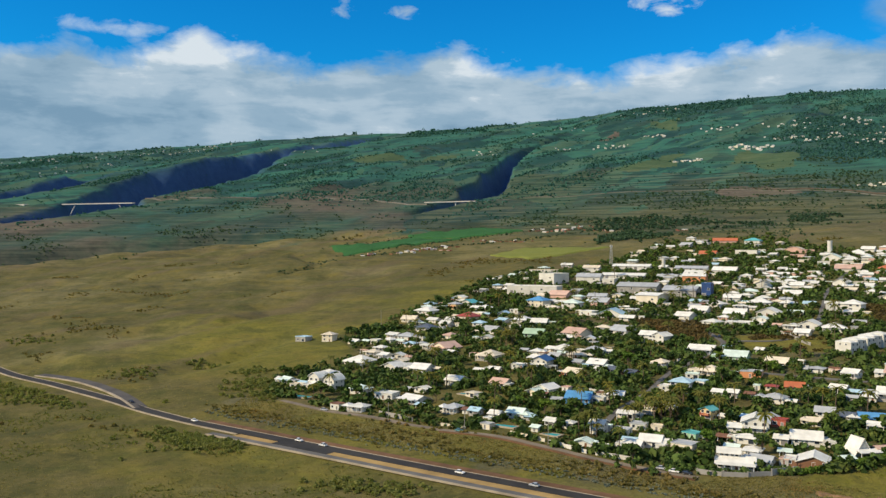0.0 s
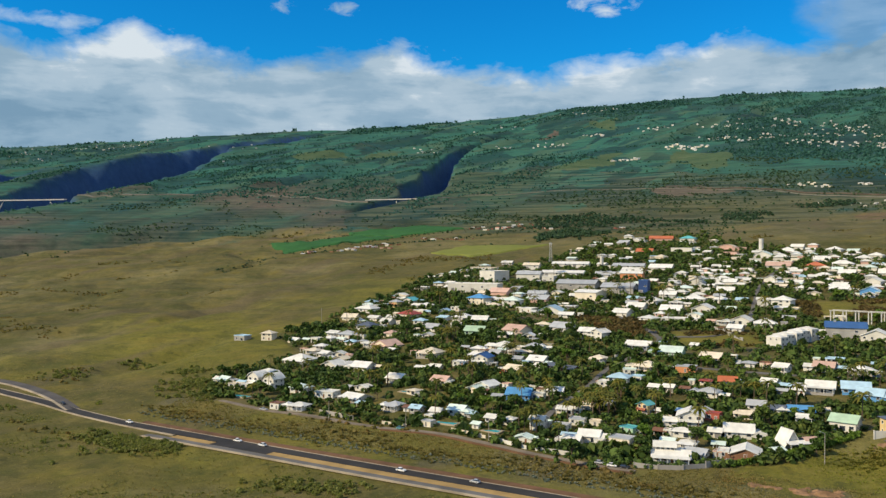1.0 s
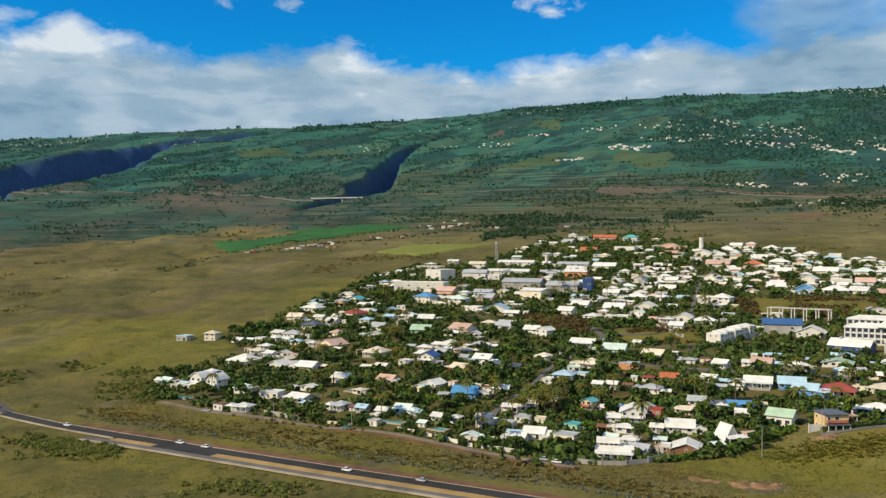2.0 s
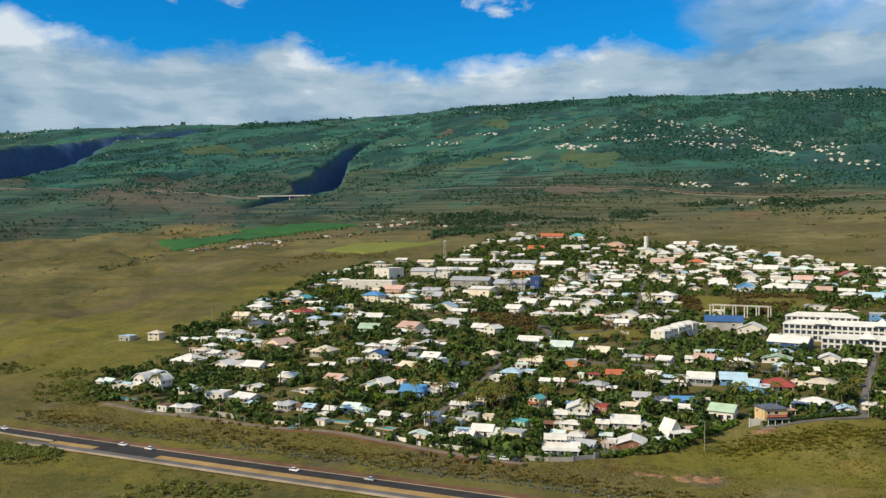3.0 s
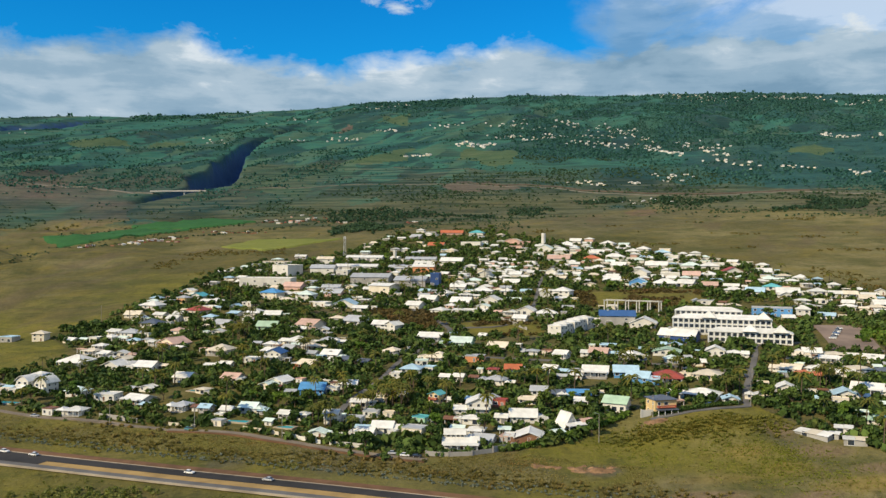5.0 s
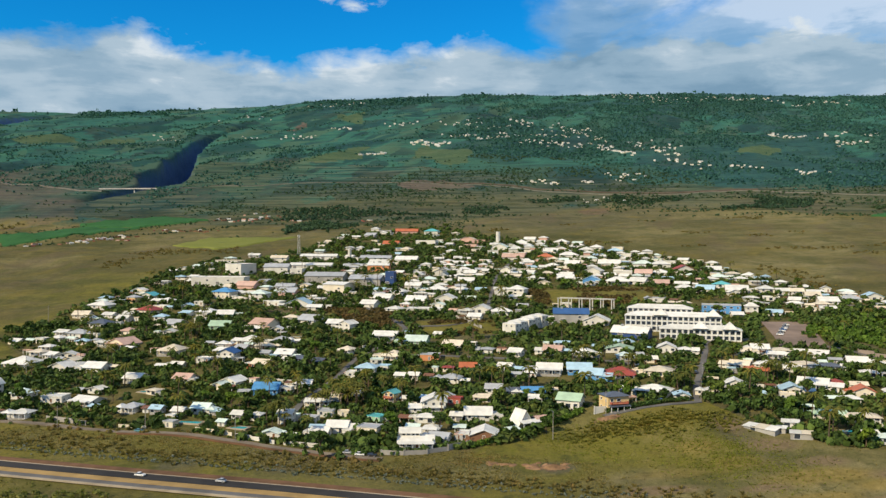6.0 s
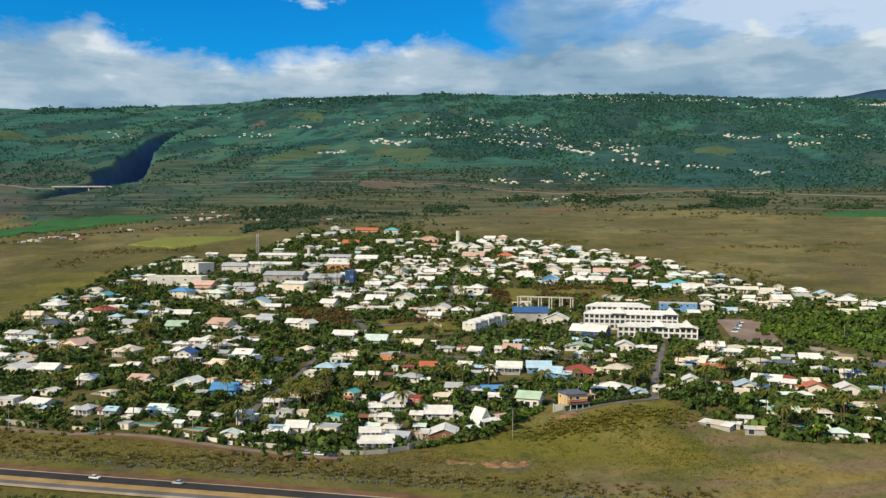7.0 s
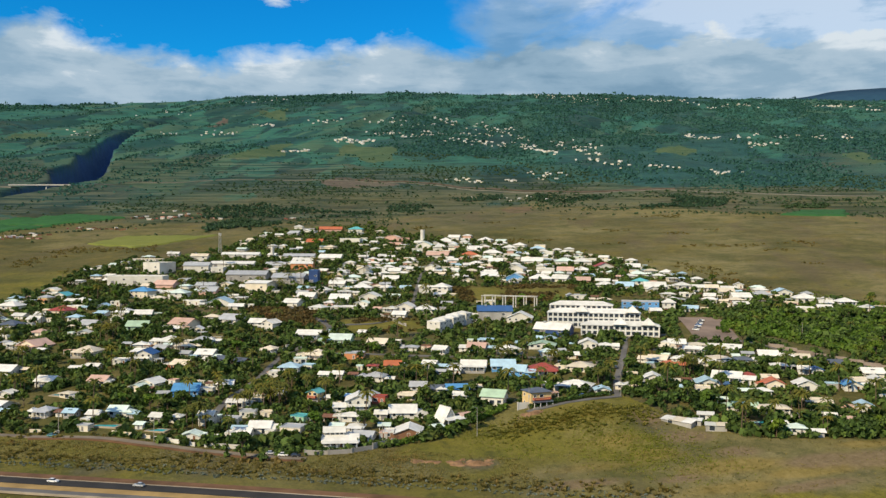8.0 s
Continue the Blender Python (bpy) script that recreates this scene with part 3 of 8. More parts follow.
TILLED = [[(82, 345), (88, 348), (94, 349), (97, 341), (90, 339)], [(-144, 3165), (-95, 3635), (-69, 3505), (-93, 3173)], [(425, 1434), (490, 1461), (467, 1378), (419, 1381)], [(153, 1844), (185, 1892), (262, 1866), (304, 1759), (188, 1746)]]


def zones(x, y, polys, wob=40.0, size=120.0, seed=205):
    """1 in any of the polygons, whose borders wander a little."""
    u, v = x + wob * fbm(x, y, size, 3, seed), y + 1.4 * wob * fbm(x, y, size, 3, seed + 5)
    out = np.zeros(np.shape(x), bool)
    for p in polys:
        out |= inside(u, v, p)
    return out.astype(float)


def crop_cover(x, y):
    """Stubble, tilled soil, and where terraces and paths follow the level lines."""
    r, az = np.hypot(x, y), np.degrees(np.arctan2(x, y))
    olive = zones(x, y, [OLIVE_STEPS])
    steps = 0.9 * np.maximum(zones(x, y, [TERRACES], 90, 260), olive) + 0.5 * zones(x, y, [SLOPE_WEST], 90, 260)
    steps = steps + 0.3 * soft_step(r, 560, 800) * (1 - soft_step(r, 1500, 1600)) + 0.3 * soft_step(r, 1900, 2200) * soft_step(fbm(x, y, 300, 3, 207), 0.0, 0.2)
    return np.maximum(zones(x, y, STUBBLES), 0.45 * olive), np.maximum(zones(x, y, TILLED, 16, 60), (0.38 + 0.8 * fbm(x, y, 210, 3, 213)) * zones(x, y, [SLOPE_WEST], 110, 260)), np.clip(steps, 0, 1)


def cover_of(x, y):
    """Land cover in plan: green scrub and woods, bare soil, yellow-green sward."""
    r, az, s = np.hypot(x, y), np.degrees(np.arctan2(x, y)), x * UP[0] + y * UP[1]
    woods = soft_step(r, 1560, 1680) * (0.80 + 0.85 * fbm(x, y, 420, 4, 41))
    woods = woods + 0.25 * soft_step(r, 2400, 3600)
    wide_open = np.maximum(zones(x, y, [SLOPE_WEST], 110, 260), zones(x, y, [TERRACES, OLIVE_STEPS], 110, 260))
    woods = np.where(wide_open > 0, 0.03 + 0.9 * np.clip(fbm(x, y, 150, 4, 203), 0, 1), woods)
    woods = woods + 0.18 * soft_step(r, 300, 330) * (fbm(x, y, 90, 3, 51) > 0.22)
    bare = 0.42 * soft_step(r, 850, 1300) * (1 - soft_step(r, 1900, 2500)) + 0.9 * fbm(x, y, 240, 3, 61) * soft_step(r, 900, 1500) * (1 - soft_step(r, 2300, 2900))
    bare = bare + 1.0 * np.clip(fbm(x, y, 150, 4, 66), 0, 1) * (1 - soft_step(r, 700, 1000))
    for ex, ey, er in ((184, 356, 13), (189, 344, 13), (179, 375, 13), (209, 284, 13), (189, 294, 13), (105, 304, 13), (186, 326, 13), (231, 284, 13)):
        bare = bare + 0.75 * np.exp(-((x - ex) ** 2 + (y - ey) ** 2) / er ** 2)
    for ex, ey, er in ((94, 344, 9), (66, 345, 8), (-60, 372, 10), (-15, 366, 9), (-215, 492, 14), (-232, 478, 10), (-27, 384, 8)):
        bare = bare + 1.1 * np.exp(-((x - ex) ** 2 + (y - ey) ** 2) / er ** 2)
    vill = inside(x, y, VILLAGE)
    plot = inside(x, y, PLOTS[0]) | inside(x, y, PLOTS[1]) | inside(x, y, PLOTS[2])
    woods, bare = np.where(vill, 0.0, woods), np.where(vill, 0.2 + 1.2 * fbm(x, y, 40, 3, 56), bare)
    woods, bare = np.where(plot, 0.05, woods), np.where(plot, 0.1, bare)
    # village ground gets no yellow-green sward, so it stays darker
    garden_ground = vill & ~plot
    sward = 0.45 + 1.2 * fbm(x, y, 170, 4, 71) - 0.5 * soft_step(r, 700, 1300)
    for ex, ey, er in ((146, 349, 12), (158, 337, 12), (168, 321, 12), (172, 308, 12), (125, 364, 12), (105, 367, 12), (213, 307, 12)):
        sward, bare = sward + 0.8 * np.exp(-((x - ex) ** 2 + (y - ey) ** 2) / er ** 2), bare - 0.5 * np.exp(-((x - ex) ** 2 + (y - ey) ** 2) / er ** 2)
    return np.clip(woods, 0, 1), np.clip(bare, 0, 1), np.where(garden_ground, 0, np.clip(sward, 0, 1))


cw, cb, cs = cover_of(GX, GY)
layer = me.color_attributes.new("cover", "FLOAT_COLOR", "POINT")
layer.data.foreach_set("color", np.stack([cw, cb, cs, np.ones_like(cw)], -1).ravel().astype(np.float32))
# mask of the gorges that take the painted shade and haze
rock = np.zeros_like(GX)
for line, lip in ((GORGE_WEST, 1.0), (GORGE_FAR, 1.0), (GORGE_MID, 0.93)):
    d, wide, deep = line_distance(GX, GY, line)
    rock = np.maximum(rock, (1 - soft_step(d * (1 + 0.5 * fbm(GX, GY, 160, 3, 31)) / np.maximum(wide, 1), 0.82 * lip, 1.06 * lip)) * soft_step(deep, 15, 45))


def extra_cover(x, y):
    """Pale straw on the near slope, grey-olive scrub and haze tint from the mountain foot up, pastures above it."""
    r, az = np.hypot(x, y), np.degrees(np.arctan2(x, y))
    c, s = x * UP[1] - y * UP[0], x * UP[0] + y * UP[1]
    bank = np.exp(-((line_distance(x, y, [(a, b, 1, 1) for a, b in ROAD])[0] - 34) / 16) ** 2) * (s > 322) * (x > -230)
    pale = 0.35 * bank + 0.9 * bank * fbm(x, y, 34, 3, 133) + 0.9 * fbm(x, y, 60, 4, 131) * soft_step(x, 20, 120) * (1 - soft_step(y, 430, 520))
    for ex, ey, er in ((205, 343, 17), (196, 350, 12), (232, 302, 30), (262, 312, 24), (120, 312, 20), (180, 300, 18), (160, 300, 16), (215, 318, 14)):
        pale = pale + 0.75 * np.exp(-((x - ex) ** 2 + (y - ey) ** 2) / er ** 2)
    pale = pale + (0.22 + 0.10 * soft_step(az, 4, 14) + 0.16 * soft_step(az, 17, 25) + 0.9 * fbm(x, y, 110, 4, 135)) * soft_step(r, 480, 800)
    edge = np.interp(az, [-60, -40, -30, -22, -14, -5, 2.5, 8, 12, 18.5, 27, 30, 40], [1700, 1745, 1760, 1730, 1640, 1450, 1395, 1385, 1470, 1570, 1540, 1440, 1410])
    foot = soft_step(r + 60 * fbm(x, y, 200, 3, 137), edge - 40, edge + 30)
    wedge = fbm(c, s * 0.30, 190, 4, 141)
    pasture = soft_step(wedge - 0.12 * soft_step(az, 6, 14), 0.05, 0.16) * soft_step(r - 320 * soft_step(-az, 3, 12), 1850, 2150) * (1 - 0.2 * soft_step(az, 12, 20))
    pasture = np.maximum(pasture * (1 - zones(x, y, [SLOPE_WEST, TERRACES], 110, 260)), zones(x, y, MEADOWS))
    farm = soft_step(fbm(c, s * 0.5, 520, 3, 211) + 0.22 * soft_step(r, 2300, 3200) - 0.25 * soft_step(az, 6, 14), 0.0, 0.16) * soft_step(r, 1800, 2000) * (1 - 0.6 * zones(x, y, [SLOPE_WEST], 110, 260))
    foot = foot * (1 - 0.5 * (1 - soft_step(r, 1620, 1820)) * soft_step(az, -16, -10))
    return np.where(inside(x, y, VILLAGE), 0, np.clip(pale, 0, 1)), foot, pasture, farm


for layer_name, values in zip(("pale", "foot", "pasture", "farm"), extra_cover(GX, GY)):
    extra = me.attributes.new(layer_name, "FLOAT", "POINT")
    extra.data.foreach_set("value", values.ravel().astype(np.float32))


def blots(x, y, spots):
    """Soft overlapping patches in plan, each (x, y, half width, half depth)."""
    out = np.zeros_like(x)
    for ex, ey, ew, ed in spots:
        out = np.maximum(out, np.exp(-((x - ex) / ew) ** 2 - ((y - ey) / ed) ** 2))
    return out


for layer_name, spots, seed in (("heath", ((181, 368, 8, 12), (188, 346, 13, 11), (126, 308, 24, 5), (160, 302, 14, 4), (196, 322, 12, 6), (226, 303, 20, 8), (245, 300, 22, 9), (205, 283, 22, 4)), 151),
                               ("golden", ((158, 350, 12, 10), (165, 330, 16, 10), (140, 325, 26, 8), (185, 308, 26, 9), (175, 290, 22, 6), (215, 295, 26, 6), (255, 316, 16, 5)), 153)):
    extra = me.attributes.new(layer_name, "FLOAT", "POINT")
    extra.data.foreach_set("value", np.clip(blots(GX, GY, spots) * (1 + 0.9 * fbm(GX, GY, 30, 3, seed)), 0, 1).ravel().astype(np.float32))
crop_layer = me.color_attributes.new("crop", "FLOAT_COLOR", "POINT")
crop_layer.data.foreach_set("color", np.stack([*crop_cover(GX, GY), np.ones_like(GX)], -1).ravel().astype(np.float32))
gorge_layer = me.attributes.new("rock", "FLOAT", "POINT")
gorge_layer.data.foreach_set("value", rock.ravel().astype(np.float32))
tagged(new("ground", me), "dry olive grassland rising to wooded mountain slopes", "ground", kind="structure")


def smooth_line(points, step):
    """A plan polyline resampled through its points at even steps."""
    p = np.array(points, float)
    q = []
    for i in range(len(p) - 1):
        a, b, c, d = p[max(0, i - 1)], p[i], p[i + 1], p[min(len(p) - 1, i + 2)]
        n = max(2, int(np.hypot(*(c - b)[:2]) / step))
        for k in range(n):
            t = k / n
            q.append(0.5 * (2 * b + (c - a) * t + (2 * a - 5 * b + 4 * c - d) * t * t + (3 * b - a - 3 * c + d) * t ** 3))
    q.append(p[-1])
    return np.array(q)


def strip(name, line, left, right, lift, mat, label="", category="", step=6.0, kind="structure", skirt=0.6, parent=None, level=None):
    """A band laid on the land along a plan line, between two offsets, with a skirt down into the soil."""
    q = smooth_line(line, step)
    d = np.gradient(q, axis=0)
    d /= np.hypot(d[:, 0], d[:, 1])[:, None]
    nrm = np.stack([-d[:, 1], d[:, 0]], -1)
    base = level(q[:, 0], q[:, 1]) if level else ground(q[:, 0], q[:, 1])
    cuts = [(left, -skirt), (left, 0), (0.5 * (left + right), 0.02), (right, 0), (right, -skirt)]
    verts = []
    for o, dz in cuts:
        xy = q + nrm * o
        z = np.maximum(base, ground(xy[:, 0], xy[:, 1])) if not level else base
        verts.append(np.c_[xy, z + lift + dz])
    n = len(q)
    verts = np.concatenate(verts)
    faces = [(k * n + i, k * n + i + 1, (k + 1) * n + i + 1, (k + 1) * n + i) for k in range(4) for i in range(n - 1)]
    ob = new(name, mesh_of(name, verts.tolist(), faces, mat))
    if parent:
        ob.parent = parent
        return ob
    return tagged(ob, label, category, kind=kind)


slip_grey = plain("old_slip_road_asphalt", (.085, .078, .072), 0.9, 0.14, 3)
ROAD_EAST = ROAD[7:]
LANES = [
    [(-16, 439), (-10, 459), (-2, 475), (7, 494), (16, 529), (27, 553), (47, 591), (57, 618), (51, 647), (46, 667), (22, 717), (-2, 730)],
    [(-205, 480), (-180, 465), (-161, 456), (-131, 444), (-95, 424), (-77, 418), (-60, 410), (-32, 393), (-6, 379), (12, 369), (24, 364)],
    [(181, 403), (194, 434), (211, 465), (229, 500), (242, 523), (270, 520)],
    [(214, 467), (190, 472), (165, 490), (131, 505), (115, 510), (75, 528), (27, 553)],
    [(183, 405), (171, 402), (152, 399), (131, 396)],
    [(60, 622), (88, 622), (112, 638), (128, 680), (145, 745), (162, 813), (199, 910)],
    [(304, 494), (318, 468), (329, 446), (347, 417), (372, 380)],
    [(242, 523), (260, 600), (330, 640), (400, 600)],
]
strip("road", ROAD, -3.3, 3.3, 0.32, asphalt, "two-lane dark asphalt road through dry grassland", "road")
strip("road_verge", ROAD, 3.5, 4.3, 0.26, gravel, "pale gravel shoulder beside the asphalt road", "verge")
strip("earth_bank", ROAD_EAST, 4.7, 8.6, 0.25, earth, "bare red earth bank beside the road", "verge")
strip("median_strip", [(-196, 413), (-178, 405), (-158, 396.5)], -8.6, -3.6, 0.28, ochre, "ochre dry-grass island between two lanes", "verge")
strip("median_strip", [(-139, 388), (-75, 360), (-14, 334), (40, 310), (140, 266), (300, 203)], -8.6, -3.6, 0.28, ochre, "ochre dry-grass strip between two lanes", "verge")
strip("side_road", [(-210, 419), (-193, 412), (-150, 393), (-75, 360), (-14, 334), (40, 310), (140, 266), (300, 203)], -12.6, -8.8, 0.24, lane_grey, "worn grey service lane beside the road", "road")
strip("side_verge", [(-210, 419), (-150, 393), (-75, 360), (-14, 334), (40, 310), (140, 266), (300, 203)], -14.0, -12.7, 0.22, gravel, "pale gravel shoulder of the service lane", "verge")
strip("road_junction", [(-170, 402), (-154, 395), (-136, 387)], -9.0, -3.2, 0.36, asphalt, "asphalt crossing between main road and lane", "road")
strip("side_road", LINK, -3.4, 3.4, 0.26, slip_grey, "old grey asphalt slip road joining the main road", "road")
strip("side_verge", LINK, -5.2, -3.5, 0.2, gravel, "pale gravel island beside the slip road", "verge")
strip("road_verge", ROAD[1:8] + [(-198, 414)], -4.6, -3.5, 0.26, gravel, "pale gravel shoulder beside the asphalt road", "verge")
for nth, lane in enumerate(LANES):
    strip("lane", lane, -1.7, 1.7, 0.3, lane_grey if nth != 1 else track_grey, "narrow grey asphalt lane between village gardens" if nth != 1 else "narrow lane along the lower village edge", "lane")
strip("school_yard", [(289, 497), (298, 521), (307, 548), (312, 565)], -16, 12, 0.25, yard_brown, "worn brown asphalt yard beside the school", "yard", 3.0)
strip("track", LANES[1][4:], -3.8, -2.1, 0.26, earth, "bare red earth shoulder below the village lane", "verge")


# ---- building blocks ----
def part(name, me, parent, m=None, label=""):
    """One mesh as a part under a thing or under a part."""
    ob = new(name, me)
    ob.parent = parent
    if m is not None:
        ob.matrix_local = m
    if label:
        ob["label"] = label
    return ob


def thing(name, m, label, category, group=""):
    ob = new(name)
    ob.empty_display_size = 0.5
    ob.matrix_world = m
    return tagged(ob, label, category, group)


class Solid:
    """Collects boxes, prisms and tubes into one mesh."""

    def __init__(self):
        self.v, self.f, self.k = [], [], []

    def add(self, verts, faces, mat=0):
        n = len(self.v)
        self.v += verts
        self.f += [tuple(n + i for i in f) for f in faces]
        self.k += [mat] * len(faces)

    def box(self, x0, x1, y0, y1, z0, z1, mat=0):
        self.add([(x, y, z) for z in (z0, z1) for x, y in ((x0, y0), (x1, y0), (x1, y1), (x0, y1))],
                 [(3, 2, 1, 0), (4, 5, 6, 7), (0, 1, 5, 4), (1, 2, 6, 5), (2, 3, 7, 6), (3, 0, 4, 7)], mat)

    def prism(self, ring, z0, z1, mat=0):
        n = len(ring)
        self.add([(x, y, z0) for x, y in ring] + [(x, y, z1) for x, y in ring],
                 [tuple(range(n))[::-1], tuple(range(n, 2 * n))] + [(i, (i + 1) % n, n + (i + 1) % n, n + i) for i in range(n)], mat)

    def tube(self, a, b, r0, r1, sides=6, mat=0):
        a, b = Vector(a), Vector(b)
        q = (b - a).to_track_quat("Z", "Y")
        ring = [(math.cos(2 * math.pi * i / sides), math.sin(2 * math.pi * i / sides)) for i in range(sides)]
        vs = [tuple(a + q @ Vector((x * r0, y * r0, 0))) for x, y in ring] + [tuple(b + q @ Vector((x * r1, y * r1, 0))) for x, y in ring]
        self.add(vs, [tuple(range(sides))[::-1], tuple(range(sides, 2 * sides))] + [(i, (i + 1) % sides, sides + (i + 1) % sides, sides + i) for i in range(sides)], mat)

    def mesh(self, name, *mats):
        me = mesh_of(name, self.v, self.f, mats)
        me.polygons.foreach_set("material_index", self.k)
        return me


def framed(name, w, h, edge, proud, depth, frame_mat, pane_mat):
    """A frame that stands proud of the wall with its pane set back, as one closed skin."""
    a, b = w / 2 + edge, w / 2
    out = [(-a, -edge), (a, -edge), (a, h + edge), (-a, h + edge)]
    inn = [(-b, 0.0), (b, 0.0), (b, h), (-b, h)]
    vs = [(x, 0.02, z) for x, z in out] + [(x, -proud, z) for x, z in out] + [(x, -proud, z) for x, z in inn] + [(x, -proud + depth, z) for x, z in inn]
    s = Solid()
    s.add(vs, [f for i in range(4) for j in [(i + 1) % 4] for f in ((i, j, 4 + j, 4 + i), (4 + i, 4 + j, 8 + j, 8 + i), (8 + i, 8 + j, 12 + j, 12 + i))] + [(12, 13, 14, 15)])
    s.k[-1] = 1
    return s.mesh(name, frame_mat, pane_mat)


def window_mesh(w, h):
    return framed("window", w, h, 0.12, 0.12, 0.09, white_paint, glass)


def door_mesh(w, h, mat):
    return framed("door", w, h, 0.1, 0.1, 0.06, white_paint, mat)


WINDOWS = [window_mesh(1.3, 1.3), window_mesh(1.9, 1.4), window_mesh(1.0, 1.1)]
DOORS = [door_mesh(1.1, 2.1, WALL["brown"]), door_mesh(2.4, 2.2, glass), door_mesh(1.1, 2.1, shutter)]
GARAGE = door_mesh(2.6, 2.3, shutter)
post = Solid()
post.box(-0.11, 0.11, -0.11, 0.11, 0, 2.5)
POST = post.mesh("post", white_paint)
FOOT = []          # (x, y, half width, half depth, turn) of what stands on the land, to keep plants off it
WORDS = {"white": "white", "cream": "cream", "grey": "grey", "slate": "slate-grey", "blue": "bright blue", "deepblue": "deep blue", "paleblue": "pale blue", "teal": "turquoise", "green": "pale green",
         "mint": "greenish white", "red": "red", "orange": "orange", "rose": "rose-beige", "brown": "brown", "yellow": "yellow", "pink": "pink", "darkblue": "dark blue"}
SHAPES = {"hip": "hipped", "gable": "gabled", "side": "pitched", "flat": "flat", "aframe": "steep gabled", "arch": "curved"}
hrng = random.Random(11)


def slab_roof(w, d, z, rise, shape, thick=0.22):
    """A roof with eaves that stick out, and its underside: hipped, pitched along x or y, flat with a parapet, or curved."""
    s = Solid()
    if shape == "flat":
        s.box(-w / 2 - 0.15, w / 2 + 0.15, -d / 2 - 0.15, d / 2 + 0.15, z, z + 0.2)
        for x0, x1, y0, y1 in ((-w / 2 - 0.15, w / 2 + 0.15, -d / 2 - 0.15, -d / 2 + 0.1), (-w / 2 - 0.15, w / 2 + 0.15, d / 2 - 0.1, d / 2 + 0.15), (-w / 2 - 0.15, -w / 2 + 0.1, -d / 2 + 0.1, d / 2 - 0.1), (w / 2 - 0.1, w / 2 + 0.15, -d / 2 + 0.1, d / 2 - 0.1)):
            s.box(x0, x1, y0, y1, z + 0.2, z + 0.2 + max(0.25, rise))
        return s
    o = 0.8
    a, b = w / 2 + o, d / 2 + o
    if shape == "hip":
        ridge = max(0.0, a - b) if a >= b else 0.0
        side = max(0.0, b - a) if b > a else 0.0
        top = [(-ridge - 0.01, -side, z + rise), (ridge + 0.01, side, z + rise)]
        eave = [(-a, -b), (a, -b), (a, b), (-a, b)]
        lo = [(x, y, z - thick) for x, y in eave]
        hi = [(x, y, z - 0.02) for x, y in eave]
        if ridge >= side:
            up = [(4, 5, 9, 8), (5, 6, 9), (6, 7, 8, 9), (7, 4, 8)]
        else:
            up = [(4, 5, 8), (5, 6, 9, 8), (6, 7, 9), (7, 4, 8, 9)]
        s.add(lo + hi + top, [(3, 2, 1, 0), (0, 1, 5, 4), (1, 2, 6, 5), (2, 3, 7, 6), (3, 0, 4, 7)] + up)
        s.box(-ridge - 0.2, ridge + 0.2, -side - 0.14, side + 0.14, z + rise - 0.08, z + rise + 0.07)
        return s
    if shape == "arch":
        n = 10
        arc = [(-a + 2 * a * i / n, z + rise * math.sin(math.pi * i / n)) for i in range(n + 1)]
        vs = [(x, y, q + dz) for y in (-b, b) for dz in (0, thick) for x, q in arc]
        m = n + 1
        fs = []
        for i in range(n):
            fs += [(i, i + 1, m + i + 1, m + i), (2 * m + i + 1, 2 * m + i, 3 * m + i, 3 * m + i + 1), (m + i, m + i + 1, 3 * m + i + 1, 3 * m + i), (i + 1, i, 2 * m + i, 2 * m + i + 1)]
        s.add(vs, fs)
        return s
    # two slopes: "side" has its ridge along x, "gable" and "aframe" along y
    across = shape == "side"
    p, q = (b, a) if across else (a, b)
    drop = rise * o / max(0.1, p - o)
    prof = [(-p, z - drop), (0, z + rise), (p, z - drop), (p, z - drop - thick), (0, z + rise - thick), (-p, z - drop - thick)]
    vs = [((e, u, h) if across else (u, e, h)) for e in (-q, q) for u, h in prof]
    fs = [(0, 1, 7, 6), (1, 2, 8, 7), (2, 3, 9, 8), (3, 4, 10, 9), (4, 5, 11, 10), (5, 0, 6, 11), (0, 5, 4, 1), (1, 4, 3, 2), (6, 7, 10, 11), (7, 8, 9, 10)]
    if not across:
        fs = [f[::-1] for f in fs]
    s.add(vs, [f[::-1] for f in fs])
    if across:
        s.box(-q, q, -0.16, 0.16, z + rise - 0.03, z + rise + 0.08)
    else:
        s.box(-0.16, 0.16, -q, q, z + rise - 0.03, z + rise + 0.08)
    return s


def body(w, d, h, rise, shape, deep):
    """Walls down into the slope, with the gable ends under a pitched roof."""
    s = Solid()
    a, b = w / 2, d / 2
    s.box(-a, a, -b, b, -deep, h - 0.02)
    g = rise - 0.3
    if shape == "side" and g > 0.1:
        for x in (-a, a - 0.2):
            s.add([(x, -b, h - 0.02), (x, b, h - 0.02), (x, 0, h + g), (x + 0.2, -b, h - 0.02), (x + 0.2, b, h - 0.02), (x + 0.2, 0, h + g)], [(0, 2, 1), (3, 4, 5), (0, 3, 5, 2), (1, 2, 5, 4)])
    if shape in ("gable", "aframe", "arch") and g > 0.1:
        top = [(0, h + g)] if shape != "arch" else [(-a * 0.5, h + g * 0.7), (0, h + g), (a * 0.5, h + g * 0.7)]
        for y in (-b, b - 0.2):
            ring = [(-a, h - 0.02)] + top + [(a, h - 0.02)]
            n = len(ring)
            s.add([(x, y, z) for x, z in ring] + [(x, y + 0.2, z) for x, z in ring], [tuple(range(n))[::-1] if False else tuple(range(n)), tuple(range(n, 2 * n))[::-1]] + [(i + 1, i, n + i, n + i + 1) for i in range(n - 1)])
    return s


